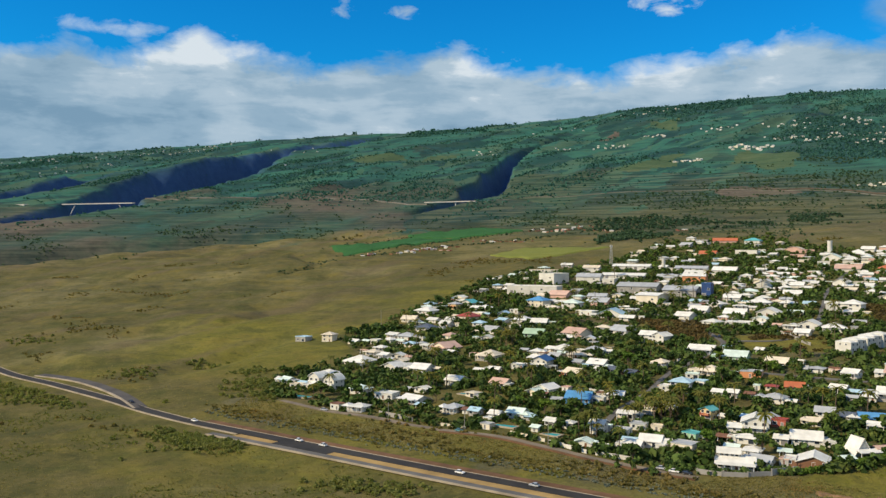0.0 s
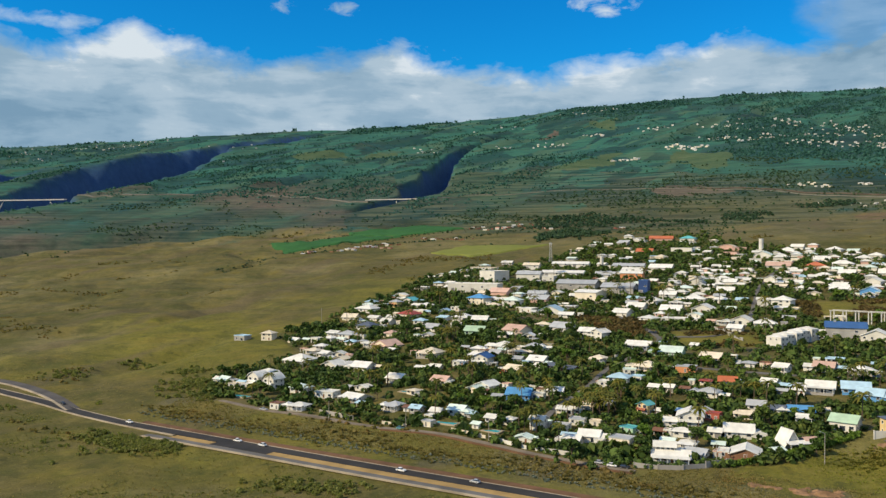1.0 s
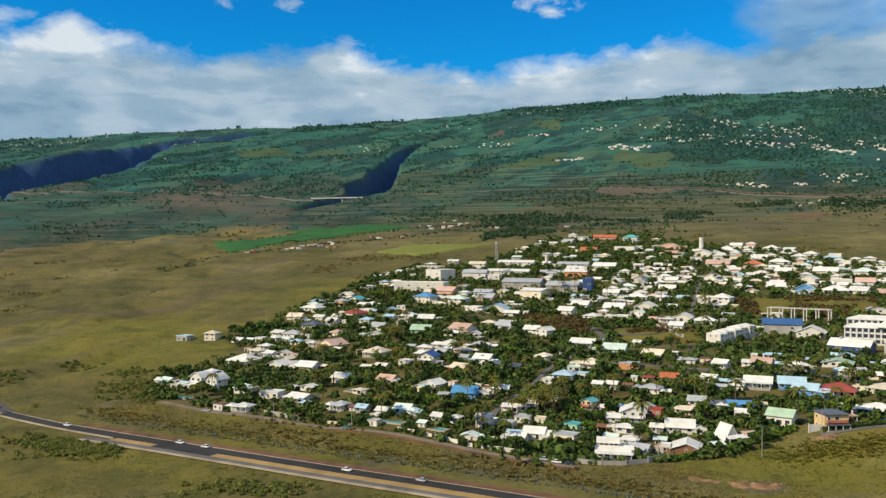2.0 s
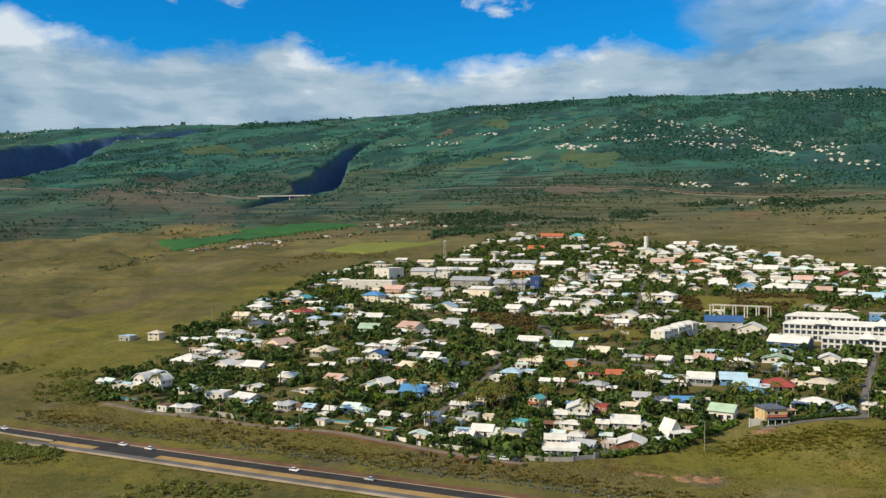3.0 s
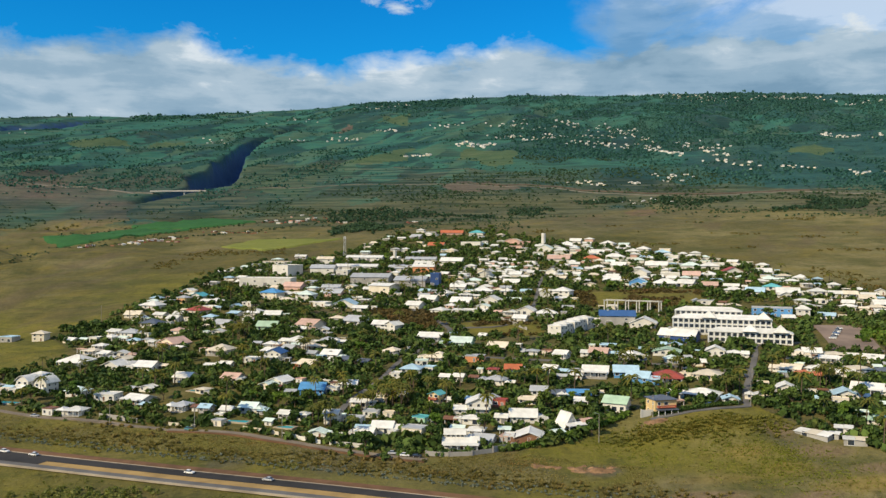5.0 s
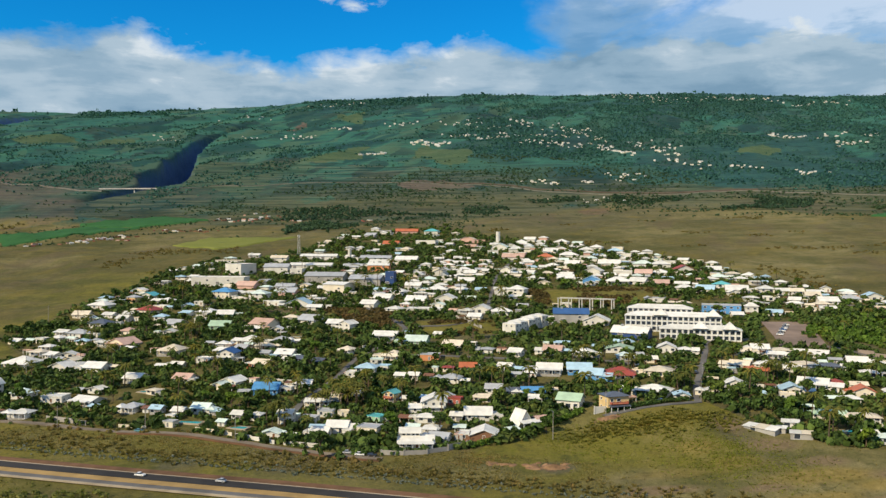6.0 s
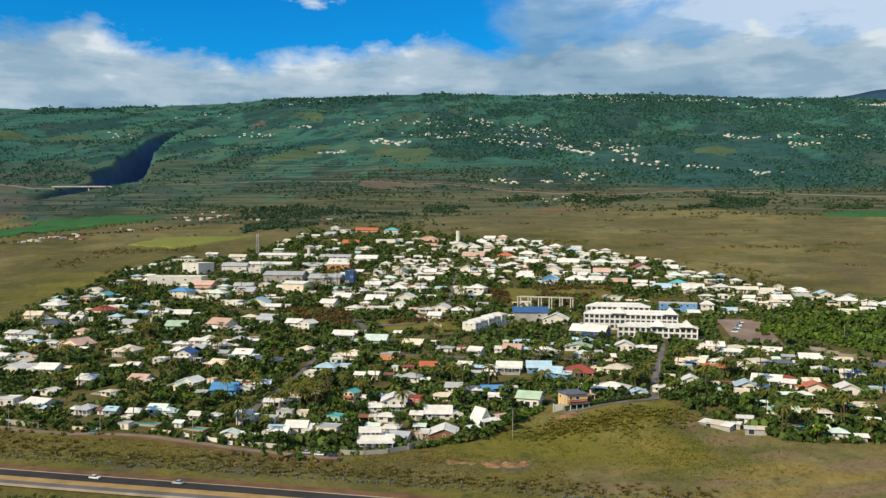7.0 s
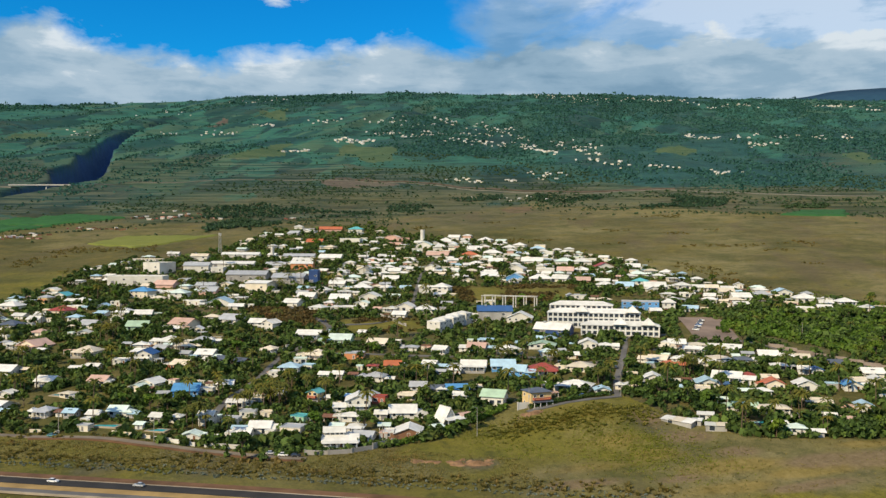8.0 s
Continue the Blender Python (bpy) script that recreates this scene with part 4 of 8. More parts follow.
def stand(x, y, w, d, turn):
    """Height of the floor for a footprint on the slope, and how far the walls must reach down."""
    c, s = math.cos(radians(turn)), math.sin(radians(turn))
    zs = [rise_at(x + c * a - s * b, y + s * a + c * b) for a in (-w / 2, 0, w / 2) for b in (-d / 2, 0, d / 2)]
    z = 0.5 * (sum(zs) / len(zs) + min(zs)) + 0.15
    return z, z - min(zs) + 0.8


def villa(x, y, w, d, h, rise, turn, shape, roof, wall, veranda=False):
    if shape != "aframe":
        k = 0.86 if math.hypot(x, y) < 560 and w > 7.5 else 1.0
        w, d, h, rise = 1.02 * k * w, 0.96 * k * d, 0.94 * h, rise * (1.0 if shape == "flat" else 0.82 * k)
    z, deep = stand(x, y, w, d, turn)
    tall = h > 4.4
    label = f"{WORDS[wall]} {'two-storey ' if tall else ''}villa with {WORDS[roof]} {SHAPES[shape]} roof" + (" and veranda" if veranda else " among gardens")
    home = thing("house", pose(x, y, z, 0, 0, turn), label, "house", "houses of the village")
    FOOT.append((x, y, w / 2 + 0.5, d / 2 + (2.8 if veranda else 0.7), turn))
    part("wall", body(w, d, h, rise, shape, deep).mesh("wall", WALL[wall]), home)
    part("roof", slab_roof(w, d, h, rise, shape).mesh("roof", ROOF[roof]), home)
    near = math.hypot(x, y) < 620
    floors = max(1, round(h / 3.1))
    step = h / floors
    for fl in range(floors):
        z0 = fl * step + 0.95
        if z0 + 1.3 > h or math.hypot(x, y) > 800:
            continue
        n = max(2, int(w / (3.2 if near else 4.2)))
        for i in range(n):
            u = -w / 2 + w * (i + 0.5) / n
            if fl == 0 and i == n // 2:
                part("door", DOORS[hrng.randrange(3)] if w > 6 else GARAGE, home, pose(u, -d / 2, 0.02))
            elif hrng.random() < 0.85:
                part("window", WINDOWS[hrng.randrange(2)], home, pose(u, -d / 2, z0))
        if near:
            m = max(1, int(d / 4.5))
            for i in range(m):
                v = -d / 2 + d * (i + 0.5) / m
                for side, a in ((-w / 2, -90), (w / 2, 90)):
                    part("window", WINDOWS[hrng.choice((0, 2))], home, pose(side, v, z0, 0, 0, a))
    if tall and near and shape != "flat" or wall == "yellow":
        # balconies with their rails
        for fl in range(1, floors):
            zz = fl * step
            tone = white_paint if wall != "yellow" else WALL["red"]
            s = Solid()
            s.box(-w * 0.42, w * 0.42, -d / 2 - 1.5, -d / 2 - 0.02, zz - 0.18, zz)
            floor_slab = part("balcony", s.mesh("balcony", tone), home)
            s = Solid()
            s.box(-w * 0.42, w * 0.42, -d / 2 - 1.5, -d / 2 - 1.42, zz + 0.45, zz + 1.0)
            part("railing", s.mesh("railing", tone), floor_slab)
            for u in (-w * 0.42, w * 0.42 - 0.08):
                s = Solid()
                s.box(u, u + 0.08, -d / 2 - 1.419, -d / 2 - 0.02, zz + 0.002, zz + 1.0)
                part("railing", s.mesh("railing", tone), floor_slab)
    if near and shape != "flat" and w > 7 and hrng.random() < 0.6:
        # a lower wing set against one side
        aw, ad, ah = w * hrng.uniform(0.4, 0.55), d * hrng.uniform(0.5, 0.7), min(h, 2.7)
        u = hrng.choice((-1, 1)) * (w / 2 + aw / 2 + 0.002)
        kind = hrng.choice(("side", "hip", "flat"))
        at = pose(u, -d / 2 + ad / 2 + hrng.uniform(-1.2, 0.6), 0)
        part("annex_wall", body(aw, ad, ah, 1.2, kind, deep).mesh("annex_wall", WALL[wall]), home, at)
        part("annex_roof", slab_roof(aw - 1.0, ad, ah, 1.2 if kind != "flat" else 0.3, kind).mesh("annex_roof", ROOF[roof if roof not in ("rose", "red", "blue") and hrng.random() < 0.6 else "white"]), home, at)
        part("window", WINDOWS[0], home, at @ pose(0, -ad / 2, 0.9))
    if veranda:
        s = Solid()
        vd = 2.4
        s.box(-w * 0.48, w * 0.48, -d / 2 - vd, -d / 2 - 0.02, -deep, 0.0)
        deck = part("terrace", s.mesh("terrace", concrete), home)
        s = Solid()
        s.add([(-w * 0.5, -d / 2 - vd - 0.3, 2.5), (w * 0.5, -d / 2 - vd - 0.3, 2.5), (w * 0.5, -d / 2 - 0.01, 3.0), (-w * 0.5, -d / 2 - 0.01, 3.0),
               (-w * 0.5, -d / 2 - vd - 0.3, 2.64), (w * 0.5, -d / 2 - vd - 0.3, 2.64), (w * 0.5, -d / 2 - 0.01, 3.14), (-w * 0.5, -d / 2 - 0.01, 3.14)],
              [(3, 2, 1, 0), (4, 5, 6, 7), (0, 1, 5, 4), (1, 2, 6, 5), (2, 3, 7, 6), (3, 0, 4, 7)])
        part("veranda_roof", s.mesh("veranda_roof", ROOF[roof]), home)
        for i in range(4):
            part("post", POST, deck, pose(-w * 0.46 + w * 0.92 * i / 3, -d / 2 - vd + 0.1, 0.0))
    if near and shape in ("side", "gable", "hip") and hrng.random() < 0.14:
        s = Solid()
        if shape == "gable":
            s.box(-w * 0.3, -w * 0.3 + 1.0, -1.0, 1.0, h + rise * 0.52, h + rise * 0.6 + 0.12)
        else:
            s.box(-1.0, 1.0, -d * 0.28, -d * 0.28 + 1.1, h + rise * 0.52, h + rise * 0.6 + 0.12)
        part("solar_panel", s.mesh("solar_panel", glass), home, None, "dark solar water heater")
    return home


def hall(x, y, w, d, h, turn, rise, roof, wall):
    """A large shed or workshop building."""
    z, deep = stand(x, y, w, d, turn)
    shape = "side" if rise else "flat"
    label = f"{WORDS[wall]} industrial hall with {WORDS[roof]} {'pitched' if rise else 'flat'} roof"
    home = thing("warehouse", pose(x, y, z, 0, 0, turn), label, "warehouse", "halls of the village")
    FOOT.append((x, y, w / 2 + 1, d / 2 + 1, turn))
    part("wall", body(w, d, h, rise, shape, deep).mesh("wall", WALL[wall]), home)
    part("roof", slab_roof(w, d, h, rise or 0.5, shape).mesh("roof", ROOF[roof]), home)
    n = max(2, int(w / 9))
    for i in range(n):
        u = -w / 2 + w * (i + 0.5) / n
        if i % 2 == 0:
            part("roller_door", GARAGE, home, pose(u, -d / 2, 0.02) @ Matrix.Diagonal((1.3, 1, 1.5, 1)))
        else:
            part("window", WINDOWS[1], home, pose(u, -d / 2, h * 0.55))
    s = Solid()
    s.box(-w * 0.3, -w * 0.3 + 1.6, -1, 0.6, h + (rise or 0.2) * 0.8, h + (rise or 0.2) + 0.9)
    part("roof_vent", s.mesh("roof_vent", metal_grey), home)
    return home


# ---- the houses of the village, one by one: x, y, width, depth, wall height, roof height, turn ----
villa(-265.3, 665.2, 10.2, 9.2, 3.8, 0.3, -19, "flat", "paleblue", "grey")
villa(-242.4, 663.0, 9.1, 9.1, 5.8, 2.5, -9, "hip", "cream", "cream")
villa(-189.3, 581.2, 17.1, 16.0, 3.3, 4.3, -20, "hip", "white", "white", True)
villa(-160.4, 564.6, 11.6, 12.9, 3.3, 3.1, -23, "gable", "white", "white")
villa(-139.4, 560.1, 12.3, 12.3, 3.3, 3.3, -20, "side", "white", "white")
villa(-196.5, 518.0, 10.2, 10.5, 5.6, 4.4, -25, "arch", "white", "white")
villa(-183.5, 510.0, 10.2, 11.0, 5.8, 4.8, -25, "arch", "white", "white")
villa(-162.5, 499.9, 11.1, 11.1, 3.3, 3.0, -24, "hip", "mint", "white")
villa(-142.8, 488.5, 13.4, 12.0, 3.3, 0.3, -13, "flat", "white", "white")
villa(-123.3, 478.1, 14.7, 14.7, 2.5, 2.8, -32, "side", "white", "white", True)
villa(-164.8, 464.4, 6.2, 5.6, 3.3, 0.3, -21, "flat", "brown", "white")
villa(-197.4, 645.2, 6.9, 6.3, 3.3, 0.3, -27, "flat", "white", "white")
villa(-185.8, 642.9, 7.5, 7.5, 3.3, 2.0, -29, "hip", "white", "white")
villa(-175.8, 656.3, 11.4, 11.4, 3.3, 3.1, -19, "hip", "grey", "white")
villa(-108.2, 521.1, 11.9, 11.9, 3.3, 3.2, -22, "side", "white", "white")
villa(-96.7, 459.9, 8.5, 8.5, 3.3, 2.3, -23, "hip", "grey", "white", True)
villa(-83.1, 451.2, 5.7, 5.7, 3.3, 1.5, -22, "side", "paleblue", "grey")
villa(-141.3, 658.0, 9.6, 9.6, 3.3, 2.6, -31, "hip", "rose", "cream")
villa(-136.5, 619.7, 16.0, 16.0, 3.3, 4.3, -35, "gable", "rose", "cream", True)
villa(-71.1, 443.7, 5.8, 5.8, 3.3, 1.6, -22, "side", "white", "white")
villa(-60.6, 447.4, 9.8, 9.8, 3.3, 2.6, -18, "side", "mint", "white")
villa(-98.2, 587.3, 13.9, 13.9, 3.3, 3.8, -22, "hip", "cream", "cream", True)
villa(-78.7, 508.2, 11.2, 11.2, 3.3, 3.0, -22, "side", "rose", "white")
villa(-91.4, 487.8, 6.5, 6.5, 2.5, 1.0, -32, "hip", "cream", "cream")
villa(-60.0, 558.3, 11.0, 12.3, 5.8, 3.0, -16, "gable", "deepblue", "white")
villa(-37.0, 531.2, 11.8, 11.8, 3.3, 3.2, -37, "side", "cream", "orange")
villa(-36.4, 558.5, 5.7, 5.7, 3.3, 1.5, -27, "side", "grey", "white")
villa(-24.0, 557.4, 12.7, 12.7, 3.3, 3.4, -23, "side", "white", "white")
villa(-14.4, 541.7, 5.9, 5.9, 3.3, 1.6, -38, "side", "slate", "red")
villa(-2.9, 532.1, 8.1, 8.1, 3.3, 2.2, -38, "side", "slate", "red")
villa(-50.6, 499.0, 12.0, 13.4, 2.5, 3.0, -31, "gable", "white", "white")
villa(-30.5, 476.3, 14.8, 14.8, 3.3, 4.0, -8, "side", "blue", "blue")
villa(-20.0, 473.7, 6.4, 5.8, 3.3, 0.3, -16, "flat", "white", "white")
villa(-41.3, 432.8, 5.4, 5.4, 3.3, 1.5, -27, "side", "white", "white")
villa(-32.4, 430.6, 5.1, 5.1, 3.2, 1.4, -22, "hip", "white", "white")
villa(-18.0, 425.3, 7.7, 7.7, 5.8, 2.1, -20, "side", "white", "white")
villa(-7.0, 425.9, 9.0, 8.1, 2.7, 0.3, -19, "flat", "grey", "white")
villa(6.5, 408.7, 10.7, 10.7, 3.3, 2.9, -13, "side", "white", "white")
villa(-1.5, 401.7, 8.8, 8.8, 3.3, 2.4, -19, "side", "white", "white", True)
villa(20.8, 400.0, 11.3, 9.8, 3.6, 0.3, -26, "flat", "grey", "cream")
villa(25.0, 416.3, 7.2, 6.5, 2.5, 0.3, -37, "flat", "teal", "green")
villa(62.4, 407.2, 5.2, 5.2, 3.3, 1.4, -17, "side", "white", "cream")
villa(73.1, 409.6, 14.1, 14.1, 3.1, 3.8, -10, "side", "white", "white")
villa(71.6, 384.7, 14.1, 15.7, 2.5, 3.3, -13, "gable", "white", "brown")
a_house = villa(91.1, 397.0, 7.8, 7.2, 1.0, 6.2, 24, "aframe", "white", "white")
s = Solid()
s.add([(-4.6, -8.6, 2.0), (8.4, -8.6, 2.0), (8.4, -3.7, 2.7), (-4.6, -3.7, 2.7), (-4.6, -8.6, 2.16), (8.4, -8.6, 2.16), (8.4, -3.7, 2.86), (-4.6, -3.7, 2.86)],
      [(3, 2, 1, 0), (4, 5, 6, 7), (0, 1, 5, 4), (1, 2, 6, 5), (2, 3, 7, 6), (3, 0, 4, 7)])
part("veranda_roof", s.mesh("veranda_roof", ROOF["white"]), a_house)
for u in (-4.3, -0.2, 4.0, 8.0):
    part("post", POST, a_house, pose(u, -8.3, -0.5))
FOOT.append((95.5, 390.5, 7.5, 4.0, 24))
villa(53.6, 424.4, 13.2, 14.7, 5.8, 3.6, -9, "gable", "white", "white")
villa(65.5, 432.3, 6.5, 5.8, 3.3, 0.3, -25, "flat", "red", "red")
villa(23.9, 494.5, 12.4, 12.4, 5.8, 3.3, -17, "hip", "paleblue", "white")
villa(34.2, 503.4, 8.2, 7.4, 3.3, 0.3, -27, "flat", "paleblue", "white")
villa(42.5, 531.5, 13.0, 13.0, 3.3, 3.5, -36, "hip", "cream", "cream", True)
villa(63.8, 523.5, 12.7, 11.4, 3.3, 0.3, -17, "flat", "grey", "orange")
villa(70.5, 493.3, 5.6, 5.6, 2.5, 1.0, -17, "hip", "red", "cream")
villa(81.9, 492.5, 10.4, 10.4, 3.3, 2.8, -11, "side", "orange", "white")
villa(14.3, 557.2, 9.3, 9.3, 3.3, 2.5, -32, "hip", "cream", "white", True)
villa(49.5, 480.2, 5.3, 5.3, 3.3, 1.4, -24, "side", "white", "white")
villa(42.0, 481.9, 5.0, 5.0, 3.3, 1.3, -24, "side", "white", "white")
villa(16.3, 459.3, 6.6, 7.4, 3.2, 1.8, -23, "gable", "white", "white")
villa(34.2, 443.3, 5.7, 6.5, 5.7, 1.6, -36, "gable", "teal", "yellow")
villa(69.1, 471.7, 11.6, 11.6, 2.6, 3.1, -22, "hip", "grey", "white")
villa(103.0, 488.3, 8.7, 8.7, 3.3, 2.4, -31, "side", "white", "white", True)
villa(114.4, 474.0, 6.1, 6.1, 2.7, 1.7, -20, "hip", "white", "white")
villa(116.5, 520.3, 9.1, 9.1, 3.3, 2.4, -36, "side", "white", "white", True)
villa(88.1, 446.9, 9.2, 9.2, 3.3, 2.5, -17, "side", "grey", "white")
villa(96.6, 442.0, 7.0, 7.0, 2.8, 1.9, -21, "side", "slate", "grey")
villa(107.5, 441.8, 12.7, 12.7, 2.5, 2.6, -7, "side", "blue", "white")
villa(82.7, 554.2, 11.9, 11.9, 2.5, 3.2, -25, "side", "cream", "white")
villa(100.4, 532.1, 9.1, 9.1, 2.5, 1.4, -24, "hip", "grey", "white")
villa(139.9, 521.7, 12.3, 12.3, 3.2, 3.3, -25, "side", "rose", "white")
villa(155.4, 510.5, 10.6, 10.6, 3.3, 2.9, -35, "hip", "white", "white", True)
villa(179.6, 513.1, 18.0, 16.0, 2.5, 2.7, -23, "gable", "green", "white")
villa(206.9, 506.4, 12.2, 13.6, 3.3, 3.3, -22, "gable", "white", "white")
villa(216.1, 500.2, 9.1, 9.1, 2.5, 1.9, -21, "hip", "white", "white")
villa(126.7, 479.7, 15.6, 15.6, 2.7, 4.2, -19, "side", "white", "white", True)
villa(142.5, 474.7, 14.9, 14.9, 3.3, 4.0, -14, "side", "paleblue", "blue")
villa(146.7, 463.7, 13.5, 13.5, 3.3, 3.7, -29, "side", "paleblue", "blue")
villa(161.8, 461.1, 17.8, 16.0, 3.3, 4.3, -19, "hip", "red", "white", True)
villa(184.7, 462.2, 16.4, 16.0, 2.5, 3.2, -34, "hip", "cream", "cream")
villa(167.8, 426.1, 18.5, 16.0, 2.5, 3.6, -35, "hip", "white", "white", True)
villa(120.8, 416.5, 12.8, 12.8, 4.6, 3.5, -31, "side", "green", "white")
villa(139.1, 405.3, 12.5, 11.5, 7.6, 2.2, 10, "hip", "slate", "yellow", True)
villa(-193.3, 731.9, 12.1, 12.1, 2.9, 3.3, -9, "side", "cream", "cream")
villa(-186.0, 763.8, 16.6, 16.0, 3.3, 4.3, -24, "hip", "white", "white")
villa(-169.2, 694.1, 14.0, 14.0, 3.3, 3.8, -22, "hip", "slate", "white")
villa(-173.2, 654.4, 10.6, 10.6, 3.3, 2.9, -23, "hip", "grey", "white")
villa(-155.6, 708.2, 9.5, 9.5, 3.3, 2.6, -24, "side", "white", "white")
villa(-163.6, 781.0, 9.0, 9.0, 5.4, 2.4, -32, "hip", "grey", "yellow")
villa(-155.2, 806.1, 12.4, 13.8, 3.3, 3.3, -19, "gable", "teal", "white")
villa(-141.6, 734.8, 15.8, 15.8, 3.3, 4.3, -33, "hip", "red", "cream")
villa(-133.1, 769.9, 10.4, 10.4, 3.3, 2.8, -38, "hip", "white", "white")
villa(-111.8, 738.4, 8.4, 9.4, 3.3, 2.3, -12, "gable", "paleblue", "white")
villa(-126.9, 704.9, 9.1, 9.1, 3.3, 2.4, -19, "hip", "paleblue", "white")
villa(-110.7, 670.8, 12.7, 12.7, 3.3, 3.4, -31, "side", "grey", "white")
villa(-91.8, 707.3, 13.9, 13.9, 3.3, 3.7, -24, "hip", "white", "white")
villa(-76.2, 694.4, 11.9, 11.9, 3.3, 3.2, -7, "side", "white", "green")
villa(-74.7, 647.4, 14.1, 14.1, 3.3, 3.8, -10, "side", "green", "green")
villa(-88.0, 792.1, 16.5, 16.0, 5.8, 4.3, -24, "hip", "blue", "cream")
villa(-72.1, 835.0, 18.1, 16.0, 3.3, 4.3, -21, "side", "rose", "pink")
villa(-56.5, 773.9, 15.1, 15.1, 5.8, 4.1, -17, "hip", "mint", "white")
villa(-43.5, 646.6, 16.0, 16.0, 3.3, 4.3, -35, "side", "rose", "cream")
villa(-48.6, 595.8, 12.4, 12.4, 3.3, 3.3, -33, "hip", "white", "cream", True)
villa(-39.8, 732.9, 12.1, 10.8, 3.3, 0.3, -31, "flat", "white", "white")
villa(-19.9, 718.8, 19.1, 16.0, 3.3, 5.1, -16, "gable", "paleblue", "white")
villa(-32.1, 793.8, 15.4, 15.4, 3.3, 4.2, -20, "side", "grey", "pink")
villa(7.9, 630.7, 10.4, 10.4, 5.8, 2.8, -19, "side", "white", "white")
villa(16.7, 626.5, 10.2, 11.3, 5.8, 2.7, -38, "gable", "white", "white")
villa(-10.0, 657.3, 15.0, 15.0, 3.3, 4.1, -37, "side", "grey", "white")
villa(41.9, 595.5, 15.6, 15.6, 2.5, 3.4, -20, "side", "white", "white", True)
villa(60.5, 570.0, 13.8, 13.8, 3.3, 3.7, -20, "side", "mint", "green")
villa(76.8, 586.7, 4.6, 4.6, 3.1, 1.2, -30, "side", "white", "white")
villa(36.3, 704.3, 12.3, 12.3, 3.3, 3.3, -31, "side", "white", "white")
villa(49.1, 728.3, 13.5, 13.5, 3.3, 3.6, -21, "side", "white", "white")
villa(64.0, 749.8, 12.4, 12.4, 3.3, 3.4, -33, "hip", "white", "white")
villa(55.4, 685.2, 11.6, 11.6, 2.5, 2.6, -38, "hip", "white", "white")
villa(75.5, 715.3, 15.7, 15.7, 3.3, 4.2, -20, "side", "white", "white")
villa(78.2, 679.7, 26.7, 16.0, 2.5, 0.3, -14, "flat", "white", "white")
villa(100.0, 713.9, 15.4, 16.0, 3.3, 4.1, -22, "gable", "white", "white")
villa(97.2, 813.7, 15.9, 15.9, 2.5, 2.9, -21, "hip", "mint", "white")
villa(80.2, 785.2, 13.8, 13.8, 2.5, 3.2, -20, "side", "white", "white")
villa(97.8, 754.8, 17.2, 16.0, 3.3, 4.3, -11, "hip", "white", "white")
villa(115.2, 844.8, 19.7, 16.0, 3.3, 5.3, -15, "gable", "white", "white")
villa(141.2, 836.2, 10.9, 10.9, 3.3, 2.9, -22, "side", "white", "white")
villa(130.5, 797.4, 13.8, 13.8, 2.7, 3.7, -13, "side", "white", "white")
villa(118.7, 747.0, 10.5, 10.5, 3.2, 2.8, -25, "hip", "white", "white")
villa(111.3, 638.1, 9.3, 9.3, 3.3, 2.5, -24, "side", "white", "white")
villa(120.7, 665.0, 13.3, 14.8, 3.3, 3.6, -23, "gable", "white", "white")
villa(134.0, 651.5, 14.7, 14.7, 3.3, 4.0, -9, "hip", "white", "white")
villa(162.4, 723.6, 14.5, 14.5, 5.8, 3.9, -28, "hip", "white", "white")
villa(149.6, 727.1, 11.8, 10.6, 5.8, 0.3, -8, "flat", "white", "white")
villa(59.9, 936.3, 23.1, 16.0, 3.3, 4.3, -20, "side", "white", "orange")
villa(32.3, 915.1, 15.8, 16.0, 3.3, 4.3, -20, "gable", "grey", "grey")
villa(89.9, 954.7, 23.6, 16.0, 3.3, 4.3, -20, "side", "white", "white")
villa(96.5, 1032.0, 11.4, 11.4, 3.3, 3.1, -35, "hip", "cream", "cream")
villa(127.4, 1086.8, 24.7, 16.0, 5.8, 0.3, -22, "flat", "white", "white")
villa(139.4, 1049.1, 12.0, 10.8, 3.3, 0.3, -22, "flat", "white", "white")
villa(74.2, 1282.5, 11.5, 11.5, 3.3, 3.1, -17, "hip", "white", "white")
villa(64.0, 1200.0, 15.2, 15.2, 3.3, 4.1, -33, "side", "grey", "grey")
villa(87.5, 1257.1, 16.2, 14.5, 3.3, 0.3, -17, "flat", "grey", "grey")
villa(115.5, 1232.7, 30.5, 16.0, 3.3, 4.3, -9, "side", "orange", "pink")
villa(149.3, 1213.7, 19.0, 16.0, 3.3, 4.3, -21, "hip", "teal", "white")
villa(84.1, 1104.3, 19.4, 16.0, 3.3, 4.3, -19, "side", "orange", "cream")
villa(182.2, 1101.6, 18.5, 12.9, 3.3, 3.5, -24, "arch", "cream", "pink")
villa(192.4, 1082.6, 15.9, 14.3, 3.3, 0.3, -8, "flat", "pink", "pink")
villa(177.3, 1046.9, 14.8, 13.3, 3.3, 0.3, -21, "flat", "pink", "pink")
villa(204.8, 1004.5, 19.1, 16.0, 3.3, 5.2, -27, "gable", "mint", "white")
villa(218.4, 980.4, 16.9, 16.0, 3.3, 4.3, -13, "hip", "white", "white")
villa(241.1, 1051.9, 11.0, 11.0, 3.3, 3.0, -22, "hip", "white", "white")
villa(256.9, 1072.2, 13.4, 13.4, 3.3, 3.6, -25, "side", "white", "white")
villa(256.6, 1018.3, 8.3, 8.3, 3.3, 2.2, -33, "hip", "white", "white")
villa(202.4, 922.1, 22.5, 16.0, 3.3, 4.3, -18, "side", "rose", "white")
